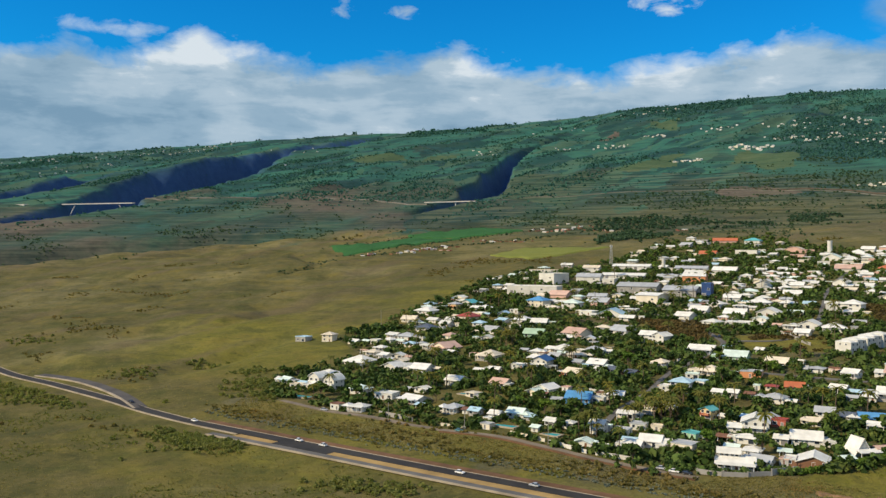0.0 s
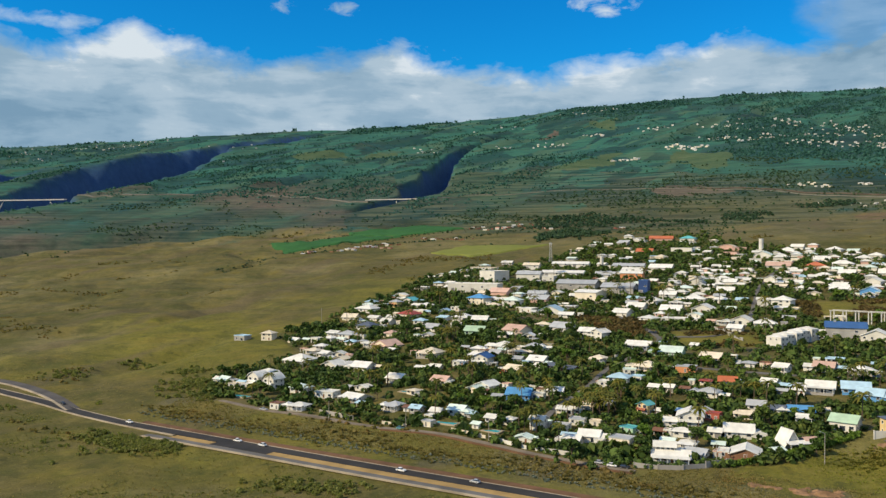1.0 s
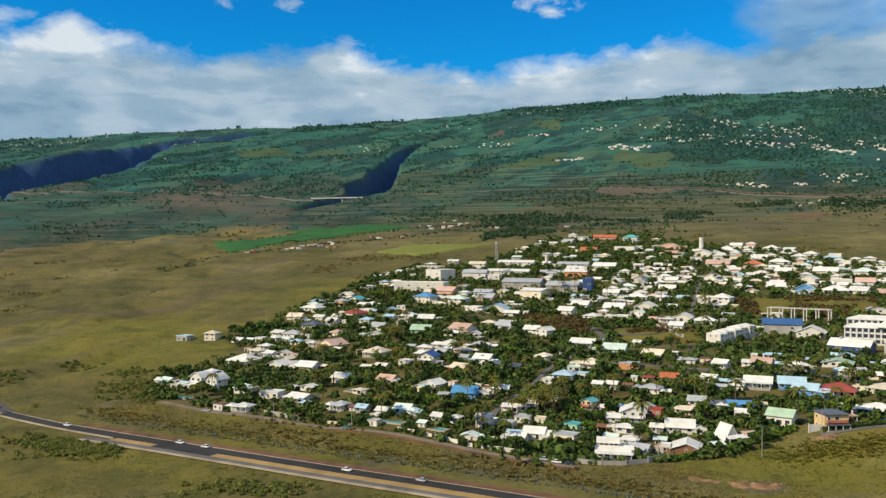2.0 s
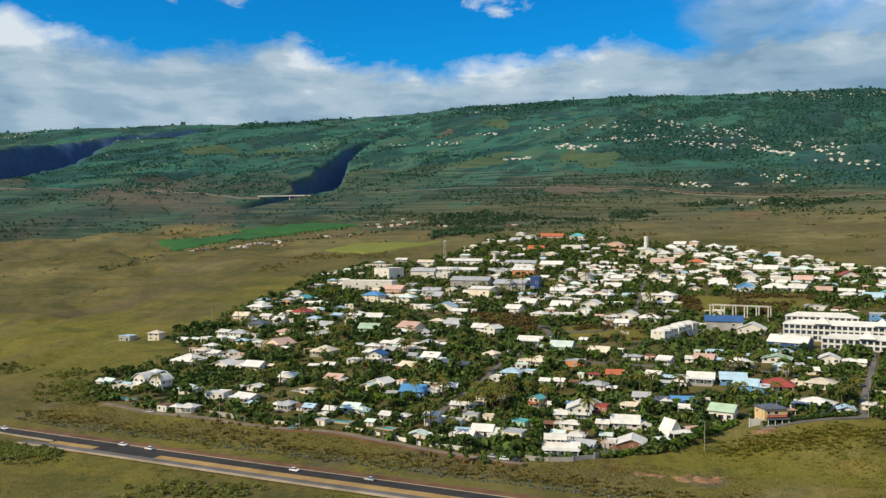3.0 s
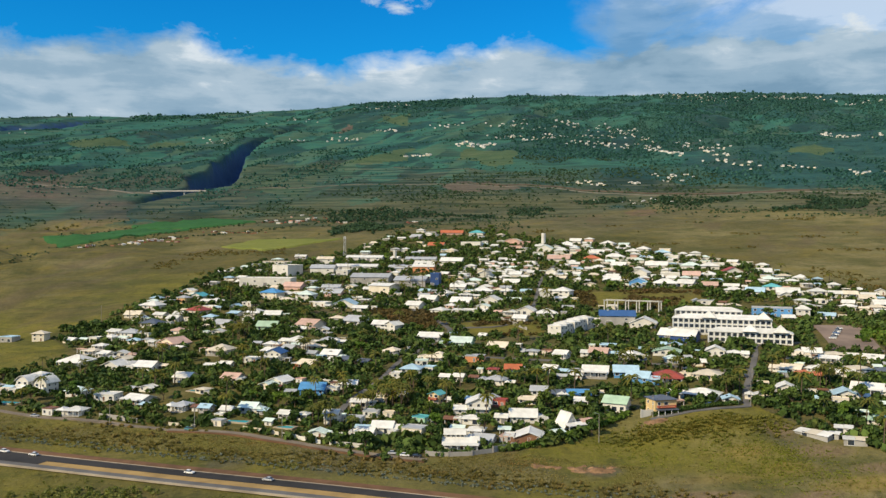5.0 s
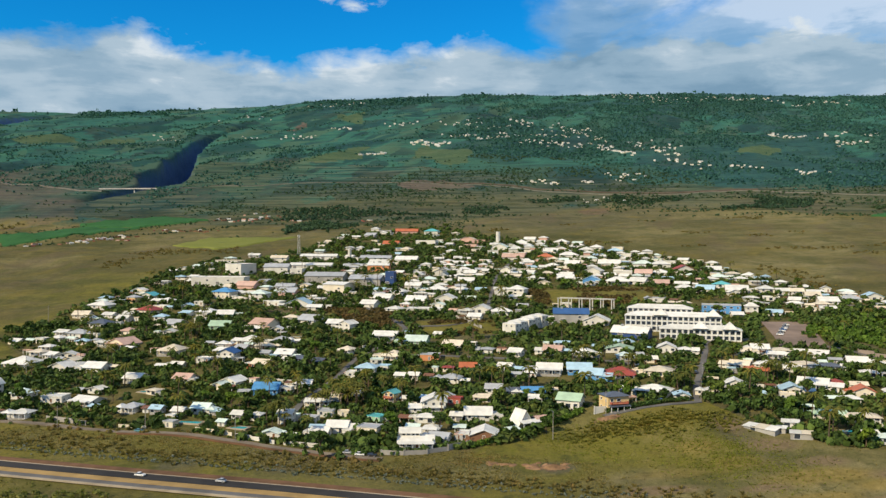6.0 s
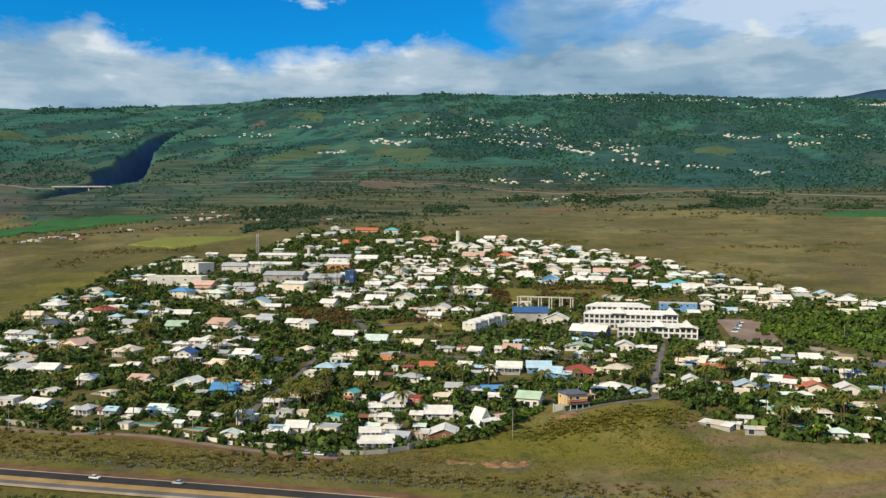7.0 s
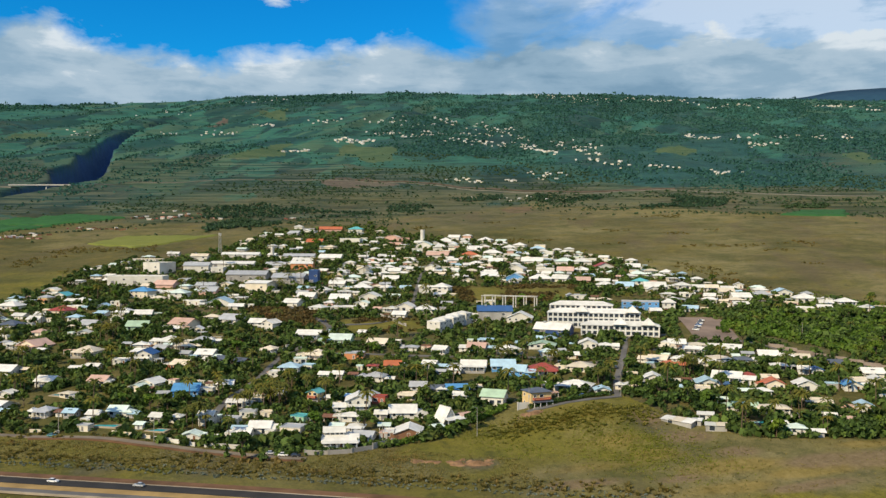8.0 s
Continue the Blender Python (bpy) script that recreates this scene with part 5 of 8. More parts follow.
villa(235.3, 910.9, 17.4, 16.0, 3.3, 4.3, -13, "hip", "orange", "pink")
villa(250.9, 951.2, 15.8, 15.8, 3.3, 4.3, -7, "side", "white", "white")
villa(261.9, 915.9, 20.7, 16.0, 3.3, 4.3, -20, "hip", "white", "white")
villa(247.6, 850.2, 13.7, 13.7, 3.3, 3.7, -25, "side", "white", "white")
villa(292.6, 950.7, 14.4, 14.4, 3.3, 3.9, -23, "hip", "white", "white")
villa(276.1, 877.4, 11.0, 11.0, 3.3, 3.0, -20, "hip", "mint", "white")
villa(283.2, 840.9, 20.7, 16.0, 3.3, 4.3, -23, "side", "white", "white")
villa(320.0, 932.4, 14.7, 14.7, 3.3, 4.0, -8, "hip", "paleblue", "white")
villa(309.6, 867.2, 10.3, 10.3, 3.1, 2.8, -20, "hip", "white", "white")
villa(314.2, 831.6, 18.5, 16.0, 3.3, 4.3, -20, "hip", "mint", "white")
villa(330.5, 825.6, 17.3, 16.0, 3.3, 4.3, -15, "hip", "white", "white")
villa(314.2, 786.7, 16.3, 16.0, 2.5, 3.7, -30, "hip", "white", "white")
villa(255.5, 803.5, 14.3, 15.9, 3.3, 3.9, -32, "gable", "white", "white")
villa(239.9, 761.9, 14.8, 16.0, 3.3, 4.0, -22, "gable", "paleblue", "blue")
villa(259.7, 747.7, 19.7, 16.0, 3.3, 4.3, -20, "hip", "white", "white", True)
villa(276.7, 740.9, 13.8, 13.8, 3.3, 3.7, -38, "side", "white", "white")
villa(280.0, 792.9, 17.1, 15.4, 3.3, 0.3, -20, "flat", "white", "white")
villa(296.9, 783.0, 14.7, 14.7, 2.8, 4.0, -24, "side", "rose", "white")
villa(340.7, 794.6, 16.0, 16.0, 3.3, 4.3, -9, "gable", "red", "white")
villa(291.4, 725.8, 12.3, 12.3, 3.3, 3.3, -22, "side", "rose", "brown")
villa(303.2, 703.7, 14.1, 14.1, 2.5, 3.5, -21, "hip", "white", "white")
villa(316.1, 690.9, 14.1, 14.1, 3.3, 3.8, -30, "side", "paleblue", "white")
villa(354.5, 748.4, 10.1, 10.1, 3.3, 2.7, -34, "hip", "mint", "white")
villa(337.2, 705.9, 13.1, 13.1, 2.5, 3.2, -33, "hip", "teal", "white")
villa(338.4, 680.4, 17.0, 16.0, 3.3, 4.3, -23, "side", "white", "white")
villa(179.6, 840.3, 11.7, 13.0, 3.2, 3.2, -38, "gable", "white", "white")
villa(219.9, 779.1, 14.9, 14.9, 2.9, 4.0, -10, "side", "white", "white")
villa(192.9, 789.2, 9.4, 9.4, 3.0, 2.5, -34, "hip", "white", "white")
villa(372.5, 796.4, 13.0, 13.0, 2.5, 2.4, -22, "side", "white", "white")
villa(337.5, 767.3, 9.4, 9.4, 2.5, 2.2, -27, "hip", "mint", "white")
villa(288.3, 1036.9, 15.9, 15.9, 2.6, 4.3, -30, "hip", "white", "white")
villa(295.4, 994.8, 14.5, 14.5, 2.7, 3.9, -17, "hip", "white", "white")
villa(313.3, 977.7, 14.2, 14.2, 2.7, 3.8, -30, "hip", "white", "white")
villa(255.4, 662.9, 5.3, 6.0, 3.3, 1.4, -10, "gable", "grey", "white")
villa(264.0, 660.5, 11.6, 10.5, 3.3, 0.3, -21, "flat", "grey", "white")
terraced = thing("terraced_house", pose(139, 592, rise_at(139, 592) + 0.2, 0, 0, 42), "stepped row of white two-storey houses with low roofs", "house", "houses of the village")
FOOT.append((139, 592, 21, 8, 42))
for k in range(5):
    at = pose(-16 + 8 * k, 1.3 * (k % 2), 0.9 * k)
    part("wall", body(7.9, 11, 6.0, 1.0, "hip", 6).mesh("wall", WALL["white"]), terraced, at)
    part("roof", slab_roof(6.6, 9.6, 6.0, 1.3, "hip").mesh("roof", ROOF["white"]), terraced, at)
    for u in (-2.0, 2.0):
        part("window", WINDOWS[0], terraced, at @ pose(u, -5.5, 0.9))
        part("window", WINDOWS[0], terraced, at @ pose(u, -5.5, 3.9))
        part("window", WINDOWS[2], terraced, at @ pose(-3.95, u, 3.9, 0, 0, -90))
villa(154.3, 609.2, 16.7, 16.0, 3.3, 4.3, -20, "side", "white", "white")
villa(191.6, 595.7, 17.2, 16.0, 3.3, 4.6, -23, "gable", "white", "white")
villa(331.5, 672.3, 8.7, 9.7, 3.3, 2.3, -10, "gable", "white", "white")
villa(346.2, 675.6, 12.9, 11.6, 3.3, 0.3, -21, "flat", "white", "white")
villa(360.8, 674.7, 12.3, 12.3, 3.3, 3.3, -13, "hip", "white", "white")
villa(368.7, 662.2, 9.3, 9.3, 3.3, 2.5, -17, "side", "white", "white")
villa(379.2, 658.7, 9.5, 9.5, 3.3, 2.6, -20, "side", "cream", "white")
villa(382.4, 641.3, 10.8, 10.8, 3.3, 2.9, -19, "side", "cream", "white")
villa(380.8, 617.7, 13.5, 13.5, 3.3, 3.6, -15, "side", "white", "white")
villa(400.6, 619.0, 13.2, 13.2, 3.3, 3.6, -23, "hip", "grey", "white")
villa(419.9, 621.2, 12.9, 14.4, 3.3, 3.5, -19, "gable", "paleblue", "white")
villa(421.8, 594.9, 15.7, 15.7, 3.1, 4.2, -21, "hip", "white", "white")
villa(426.6, 576.3, 8.8, 8.8, 2.8, 2.4, -23, "side", "white", "white")
villa(440.9, 572.7, 12.5, 12.5, 3.3, 3.4, -12, "hip", "white", "white")
villa(444.0, 551.9, 9.6, 9.6, 2.5, 2.6, -14, "hip", "white", "white")
villa(436.0, 611.4, 7.7, 7.7, 2.5, 2.1, -21, "hip", "grey", "white")
villa(379.4, 739.6, 12.0, 12.0, 3.3, 3.2, -31, "hip", "white", "white")
villa(387.6, 724.9, 6.3, 6.3, 3.3, 1.7, -12, "hip", "paleblue", "white")
villa(370.3, 786.4, 12.2, 12.2, 2.5, 2.4, -24, "hip", "white", "white")
villa(353.6, 743.8, 11.5, 11.5, 3.1, 3.1, -25, "hip", "mint", "white")
villa(406.4, 662.1, 7.3, 8.2, 3.3, 2.0, -30, "gable", "white", "white")
villa(395.1, 673.3, 7.9, 7.9, 2.7, 2.1, -19, "hip", "white", "white")
villa(246.7, 488.2, 10.6, 10.6, 2.5, 2.2, -22, "side", "cream", "white")
villa(260.3, 493.2, 11.2, 11.2, 2.8, 3.0, -22, "side", "white", "white")
villa(271.4, 488.2, 11.4, 11.4, 2.5, 1.7, -24, "hip", "cream", "cream")
villa(287.5, 474.5, 11.5, 11.5, 2.5, 2.9, -38, "side", "white", "white")
villa(299.0, 455.6, 11.9, 11.9, 2.7, 3.2, -24, "side", "white", "white")
villa(314.4, 446.0, 9.7, 9.7, 2.5, 2.5, -25, "side", "cream", "cream")
villa(232.7, 462.6, 11.9, 11.9, 2.5, 2.6, -38, "side", "cream", "white")
villa(245.9, 458.3, 12.7, 12.7, 2.5, 2.6, -38, "hip", "white", "white")
villa(233.5, 450.2, 9.5, 9.5, 2.6, 2.6, -8, "hip", "orange", "white")
villa(267.3, 456.1, 13.4, 13.4, 2.5, 2.0, -14, "hip", "cream", "white")
villa(279.1, 448.7, 10.4, 10.4, 2.5, 2.2, -23, "hip", "slate", "white")
villa(291.0, 432.6, 9.3, 9.3, 2.5, 1.9, -27, "hip", "white", "white")
villa(297.9, 420.0, 5.7, 5.7, 3.3, 1.5, -30, "side", "white", "white")
villa(303.5, 416.6, 5.5, 6.2, 3.3, 1.5, -24, "gable", "deepblue", "white")
villa(323.1, 427.6, 6.5, 6.5, 3.3, 1.8, -20, "side", "slate", "orange")
villa(331.1, 408.0, 11.9, 11.9, 2.5, 3.0, -22, "side", "white", "white")
villa(213.3, 430.4, 11.2, 12.5, 2.6, 3.0, -23, "gable", "white", "white")
villa(235.6, 413.3, 12.3, 13.7, 2.5, 3.2, -21, "gable", "paleblue", "white")
villa(252.0, 420.7, 16.3, 16.0, 2.5, 3.8, -37, "side", "white", "white", True)
villa(262.1, 417.4, 6.2, 6.2, 3.3, 1.7, -28, "hip", "red", "white")
villa(267.9, 403.0, 11.1, 12.4, 3.3, 3.0, -23, "gable", "orange", "cream")
villa(282.8, 397.7, 11.6, 12.9, 3.3, 3.1, -22, "gable", "white", "white")
villa(304.3, 390.0, 10.0, 11.2, 3.3, 2.7, -19, "gable", "blue", "white")
villa(312.0, 394.5, 6.6, 6.6, 3.2, 1.8, -7, "side", "cream", "white")
villa(323.2, 394.4, 6.7, 7.5, 3.3, 1.8, -21, "gable", "white", "white")
villa(233.0, 373.2, 12.3, 12.3, 2.5, 1.8, -22, "side", "green", "white")
villa(245.7, 366.9, 11.7, 11.7, 2.5, 2.0, -19, "hip", "cream", "white")
villa(272.7, 370.7, 9.6, 9.6, 2.5, 2.0, -23, "side", "cream", "pink")
villa(287.0, 358.7, 6.7, 7.5, 3.3, 1.8, -24, "gable", "paleblue", "white")
villa(235.4, 336.7, 7.6, 7.6, 3.1, 2.1, -21, "hip", "mint", "white")
villa(268.3, 344.2, 6.1, 6.1, 2.5, 0.9, -28, "hip", "rose", "white")
villa(304.8, 367.6, 4.0, 4.0, 3.1, 0.3, -22, "flat", "white", "white")
hall(-87.1, 926.9, 19.9, 26.0, 10.5, -32, 0.0, "white", "white")
hall(-100.6, 866.9, 51.0, 22.0, 7.5, -10, 0.0, "white", "white")
hall(-49.0, 920.3, 25.2, 16.0, 7.5, -12, 3.0, "grey", "white")
hall(-27.6, 897.9, 12.3, 14.0, 6.5, -14, 0.0, "white", "white")
hall(-13.9, 933.9, 44.4, 16.0, 4.5, -12, 2.2, "white", "white")
hall(1.6, 857.6, 37.6, 24.0, 6.0, -14, 3.2, "grey", "grey")
hall(38.9, 814.2, 29.3, 24.0, 6.5, -14, 3.4, "grey", "grey")
# added block standing in for the grey hall's dark blue end wall
hall(60.2, 801.0, 8.1, 14.0, 12.0, -14, 0.0, "deepblue", "darkblue")
hall(12.5, 781.4, 21.0, 20.0, 9.5, -30, 1.8, "white", "cream")
hall(-6.1, 993.3, 40.8, 14.0, 4.5, -12, 2.2, "white", "white")
hall(-50.3, 992.6, 18.1, 12.0, 5.5, -12, 2.4, "cream", "white")
hall(-105.3, 1005.7, 32.8, 13.0, 3.6, -12, 0.0, "cream", "white")
hall(-82.9, 1052.9, 13.0, 9.0, 3.0, -12, 1.8, "white", "grey")
hall(55.8, 899.7, 22.1, 15.0, 6.0, -14, 2.4, "white", "orange")
hall(29.5, 911.5, 19.7, 12.0, 3.6, -14, 2.8, "grey", "white")
hall(56.5, 967.3, 33.6, 14.0, 4.0, -14, 2.4, "grey", "white")
hall(-36.0, 822.9, 17.0, 12.0, 3.4, -14, 2.4, "grey", "white")
hall(175.1, 604.9, 24.4, 13.4, 7.5, -14, 3.2, "deepblue", "grey")
hall(200.0, 548.2, 23.5, 12.9, 4.6, -38, 3.6, "white", "darkblue")




# ---- school: three long white wings ----
def wing(x, y, w, d, floors, turn, rows_from, hips, label):
    z, deep = stand(x, y, w, d, turn)
    h = floors * 3.4
    home = thing("school_wing", pose(x, y, z, 0, 0, turn), label, "school", "wings of the school")
    FOOT.append((x, y, w / 2 + 1, d / 2 + 2, turn))
    part("wall", body(w, d, h, 0, "flat", deep).mesh("wall", WALL["white"]), home)
    part("roof", slab_roof(w, d, h, 2.6, "hip").mesh("roof", ROOF["white"]), home)
    n = int(w / 3.4)
    for fl in range(rows_from, floors):
        s = Solid()
        s.box(-w / 2, w / 2, -d / 2 - 0.35, -d / 2 - 0.01, fl * 3.4 + 3.12, fl * 3.4 + 3.42)
        part("ledge", s.mesh("ledge", white_paint), home)
        for i in range(n):
            part("window", SCHOOL_WINDOW, home, pose(-w / 2 + w * (i + 0.5) / n, -d / 2, fl * 3.4 + 0.7))
    for i in range(n + 1):
        s = Solid()
        u = -w / 2 + w * i / n
        s.box(u - 0.22, u + 0.22, -d / 2 - 0.6, -d / 2 - 0.02, 0, h - 0.25)
        part("pilaster", s.mesh("pilaster", white_paint), home)
    for u in hips:
        r = slab_roof(8, 8, 0, 4.4, "hip")
        part("pyramid_roof", r.mesh("pyramid_roof", ROOF["white"]), home, pose(u, -d / 2 + 2.2, h + 0.9))
    return home


SCHOOL_WINDOW = window_mesh(2.3, 2.2)
wing(236, 590, 44, 13, 3, -24, 2, [], "white school wing with a low hipped roof")
wing(234, 562, 62, 14, 3, -24, 0, [-8, 26], "white school wing with rows of square windows")
wing(240, 532, 50, 12, 2, -24, 0, [0, 18], "low white school front with two pyramid roofs")
villa(291, 609, 27, 13, 6.5, 0.4, -24, "flat", "grey", "blue")
villa(309, 598, 9, 8, 7, 3.2, -24, "hip", "white", "white")


# ---- the open frame behind the blue hall ----
def court_frame(x, y, turn, bays, gap, deep, tall):
    """Two rows of pale posts joined by beams, open above."""
    f = thing("court_frame", pose(x, y, rise_at(x, y), 0, 0, turn), "open pale steel frame of posts over a court", "frame", "frames over a court")
    for k in range(bays + 1):
        u = (k - bays / 2) * gap
        for v in (-deep / 2, deep / 2):
            s = Solid()
            s.box(u - 0.35, u + 0.35, v - 0.35, v + 0.35, -4.0, tall)
            part("post", s.mesh("post", pale_frame), f)
        s = Solid()
        s.box(u - 0.2, u + 0.2, -deep / 2 - 0.8, deep / 2 + 0.8, tall + 0.002, tall + 0.5)
        part("beam", s.mesh("beam", pale_frame), f)
    for v in (-deep / 2, deep / 2):
        s = Solid()
        s.box(-bays * gap / 2 - 1, bays * gap / 2 + 1, v - 0.2, v + 0.2, tall + 0.502, tall + 0.9)
        part("beam", s.mesh("beam", pale_frame), f)


pale_frame = plain("pale_painted_steel", (.52, .51, .47), 0.6, 0.08, 1)
court_frame(197, 640, -30, 5, 8.2, 9, 8.5)
FOOT.append((197, 640, 22, 6, -30))


# ---- masts, tanks, poles ----
def lattice_mast(x, y, tall):
    z = rise_at(x, y)
    mast = thing("radio_mast", pose(x, y, z - 0.2), "slender pale lattice radio mast behind the warehouses", "radio mast")
    top, base = 0.9, 1.7
    n = 9
    legs = ((-1, -1), (1, -1), (1, 1), (-1, 1))
    for sx, sy in legs:
        s = Solid()
        s.tube((sx * base, sy * base, 0), (sx * top, sy * top, tall), 0.2, 0.16, 5)
        part("leg", s.mesh("leg", metal_grey), mast)
    for i in range(n):
        s = Solid()
        z0, z1 = tall * i / n, tall * (i + 1) / n
        r0, r1 = base + (top - base) * i / n, base + (top - base) * (i + 1) / n
        for (ax, ay), (bx, by) in zip(legs, legs[1:] + legs[:1]):
            s.tube((ax * r0, ay * r0, z0), (bx * r1, by * r1, z1), 0.1, 0.1, 4)
            s.tube((ax * r1, ay * r1, z1), (bx * r1, by * r1, z1), 0.09, 0.09, 4)
        part("brace", s.mesh("brace", metal_grey), mast)
    for k, (px, py) in enumerate(((1.2, 0), (-1.2, 0), (0, 1.2))):
        s = Solid()
        s.box(px - 0.25, px + 0.25, py - 0.25, py + 0.25, tall - 3.0, tall - 0.6)
        part("antenna", s.mesh("antenna", white_paint), mast)


lattice_mast(-30, 1012, 27)


def tank_tower(x, y, r, tall, label):
    z = rise_at(x, y)
    t = thing("water_tower", pose(x, y, z - 0.3), label, "water tower")
    ring = [(r * math.cos(2 * math.pi * i / 20), r * math.sin(2 * math.pi * i / 20)) for i in range(20)]
    s = Solid()
    s.prism(ring, 0, tall)
    part("shaft", s.mesh("shaft", WALL["white"]), t)
    s = Solid()
    s.prism([(px * 1.1, py * 1.1) for px, py in ring], tall, tall + 0.5)
    part("cap", s.mesh("cap", white_paint), t)


tank_tower(210, 1045, 2.6, 15, "white cylindrical water tower on the hilltop")
tank_tower(27, 968, 1.9, 14, "slim white silo beside the warehouses")


def street_pole(x, y, tall, lamp, label):
    z = rise_at(x, y)
    p = thing("street_lamp" if lamp else "utility_pole", pose(x, y, z - 0.2), label, "lamp post" if lamp else "pole", "poles of the village")
    s = Solid()
    s.tube((0, 0, 0), (0, 0, tall), 0.17, 0.1, 7)
    part("pole", s.mesh("pole", concrete), p)
    s = Solid()
    if lamp:
        s.tube((0, 0, tall - 0.2), (-1.6, -0.4, tall + 0.5), 0.07, 0.06, 5)
        part("arm", s.mesh("arm", metal_grey), p)
        s = Solid()
        s.box(-2.3, -1.5, -0.55, -0.25, tall + 0.42, tall + 0.58)
        part("lamp_head", s.mesh("lamp_head", metal_grey), p)
    else:
        s.box(-0.9, 0.9, -0.07, 0.07, tall - 0.8, tall - 0.65)
        part("crossarm", s.mesh("crossarm", bark), p)


street_pole(101, 376, 13, True, "tall pale street lamp at the grass edge")
street_pole(133, 399, 11, False, "concrete utility pole before the yellow house")
street_pole(183, 404, 12, False, "concrete utility pole beside the village lane")
street_pole(199, 438, 11, False, "concrete utility pole beside the village lane")
street_pole(-216, 719, 13, False, "lone utility pole at the edge of the fields")
street_pole(-181, 560, 12, False, "utility pole among the villas")
street_pole(347, 491, 11, False, "utility pole above the palm grove")
street_pole(-128, 440, 11, False, "concrete utility pole beside the lower lane")
street_pole(-84, 425, 11, False, "concrete utility pole beside the lower lane")
street_pole(-40, 401, 11, False, "concrete utility pole beside the lower lane")
street_pole(58, 375, 9, False, "utility pole at the garden wall corner")


# ---- garden walls ----
fence_grey = plain("weathered_fence", (.26, .21, .17), 0.9, 0.14, 2)


def garden_wall(points, h, mat, label, pillars=0.0):
    q = smooth_line(points, 3.0)
    zs = ground(q[:, 0], q[:, 1])
    w = thing("garden_wall", pose(0, 0, 0), label, "wall", "garden walls")
    for i in range(0, len(q) - 1, 3):
        seg = q[i:i + 4]
        sz = zs[i:i + 4]
        d = seg[-1] - seg[0]
        d = d / max(1e-6, np.hypot(*d))
        n = np.array([-d[1], d[0]]) * 0.12
        s = Solid()
        top = float(sz.max()) + h
        a, b = seg[0], seg[-1]
        s.add([(*(a - n), sz.min() - 0.6), (*(b - n), sz.min() - 0.6), (*(b + n), sz.min() - 0.6), (*(a + n), sz.min() - 0.6), (*(a - n), top), (*(b - n), top), (*(b + n), top), (*(a + n), top)],
              [(3, 2, 1, 0), (4, 5, 6, 7), (0, 1, 5, 4), (1, 2, 6, 5), (2, 3, 7, 6), (3, 0, 4, 7)])
        part("wall_panel", s.mesh("wall_panel", mat), w)
        if pillars:
            s = Solid()
            s.box(a[0] - 0.25, a[0] + 0.25, a[1] - 0.25, a[1] + 0.25, float(sz.min()) - 0.6, top + pillars)
            part("pillar", s.mesh("pillar", mat), w)


garden_wall([(-60, 418), (-50, 411), (-42, 406)], 1.5, WALL["cream"], "cream rendered garden wall beside the lane")
garden_wall([(-40, 404), (-30, 397), (-22, 392)], 1.7, WALL["white"], "white garden wall with a green gate")
garden_wall([(-18, 391), (-10, 388), (-2, 384)], 1.8, WALL["white"], "low white garden wall beside the lane")
garden_wall([(24, 370), (37, 366), (50, 369), (64, 377)], 1.8, concrete, "long grey block wall round a garden", 0.2)
garden_wall([(-34, 500), (-22, 493), (-7, 484)], 1.6, WALL["white"], "white wall with short pillars along the street", 0.4)
garden_wall([(-137, 453), (-126, 447), (-115, 441)], 2.2, concrete, "grey concrete retaining wall beside the lane")
garden_wall([(-98, 433), (-90, 430), (-84, 427)], 1.2, WALL["cream"], "low ochre stone wall beside the lane")
garden_wall([(128, 401), (136, 402), (146, 405)], 2.0, WALL["white"], "pale wall before the yellow house", 0.3)
garden_wall([(314, 477), (318, 471), (329, 449), (347, 420), (362, 396)], 2.0, fence_grey, "long grey-brown fence wall with pale posts", 0.5)
garden_wall([(236, 352), (252, 356), (262, 360)], 1.6, WALL["white"], "pale garden wall behind the shacks", 0.2)
garden_wall([(205, 425), (220, 426), (236, 420), (248, 414)], 1.8, WALL["white"], "pale wall beside a garden", 0.2)
garden_wall([(15, 548), (35, 580), (46, 606)], 1.6, WALL["white"], "white wall along the climbing street", 0.3)
garden_wall([(110, 604), (100, 640), (90, 665)], 1.8, concrete, "grey wall beside the overgrown plot")


# ---- pools ----
def pool(x, y, w, d, turn, label):
    z, deep = stand(x, y, w + 2, d + 2, turn)
    z += 0.35
    p = thing("swimming_pool", pose(x, y, z, 0, 0, turn), label, "pool", "garden pools")
    FOOT.append((x, y, w / 2 + 1.3, d / 2 + 1.2, turn))
    # no plants on the camera side, to keep the pool in view
    r = math.hypot(x, y)
    FOOT.append((x - 8 * x / r, y - 8 * y / r, w / 2 + 1, 6, turn))
    s = Solid()
    a, b = w / 2, d / 2
    for x0, x1, y0, y1 in ((-a - 1.2, a + 1.2, -b - 1.0, -b), (-a - 1.2, a + 1.2, b, b + 1.0), (-a - 1.2, -a, -b, b), (a, a + 1.2, -b, b)):
        s.box(x0, x1, y0, y1, -deep - 0.5, 0.0)
    part("deck", s.mesh("deck", gravel), p)
    s = Solid()
    s.box(-a + 0.002, a - 0.002, -b + 0.002, b - 0.002, -0.6, -0.12)
    part("water", s.mesh("water", pool_water), p)


pool(-196, 491, 12, 6, -25, "turquoise pool on a paved deck beside the villa")
pool(-64, 431, 11, 5, -25, "long turquoise pool with a raised edge")
pool(-40, 418, 8, 4.5, -25, "small turquoise garden pool behind the wall")
pool(-97, 491, 6, 3.5, -25, "small blue garden pool under trees")
pool(-20, 612, 7, 4, -25, "blue pool between villas")
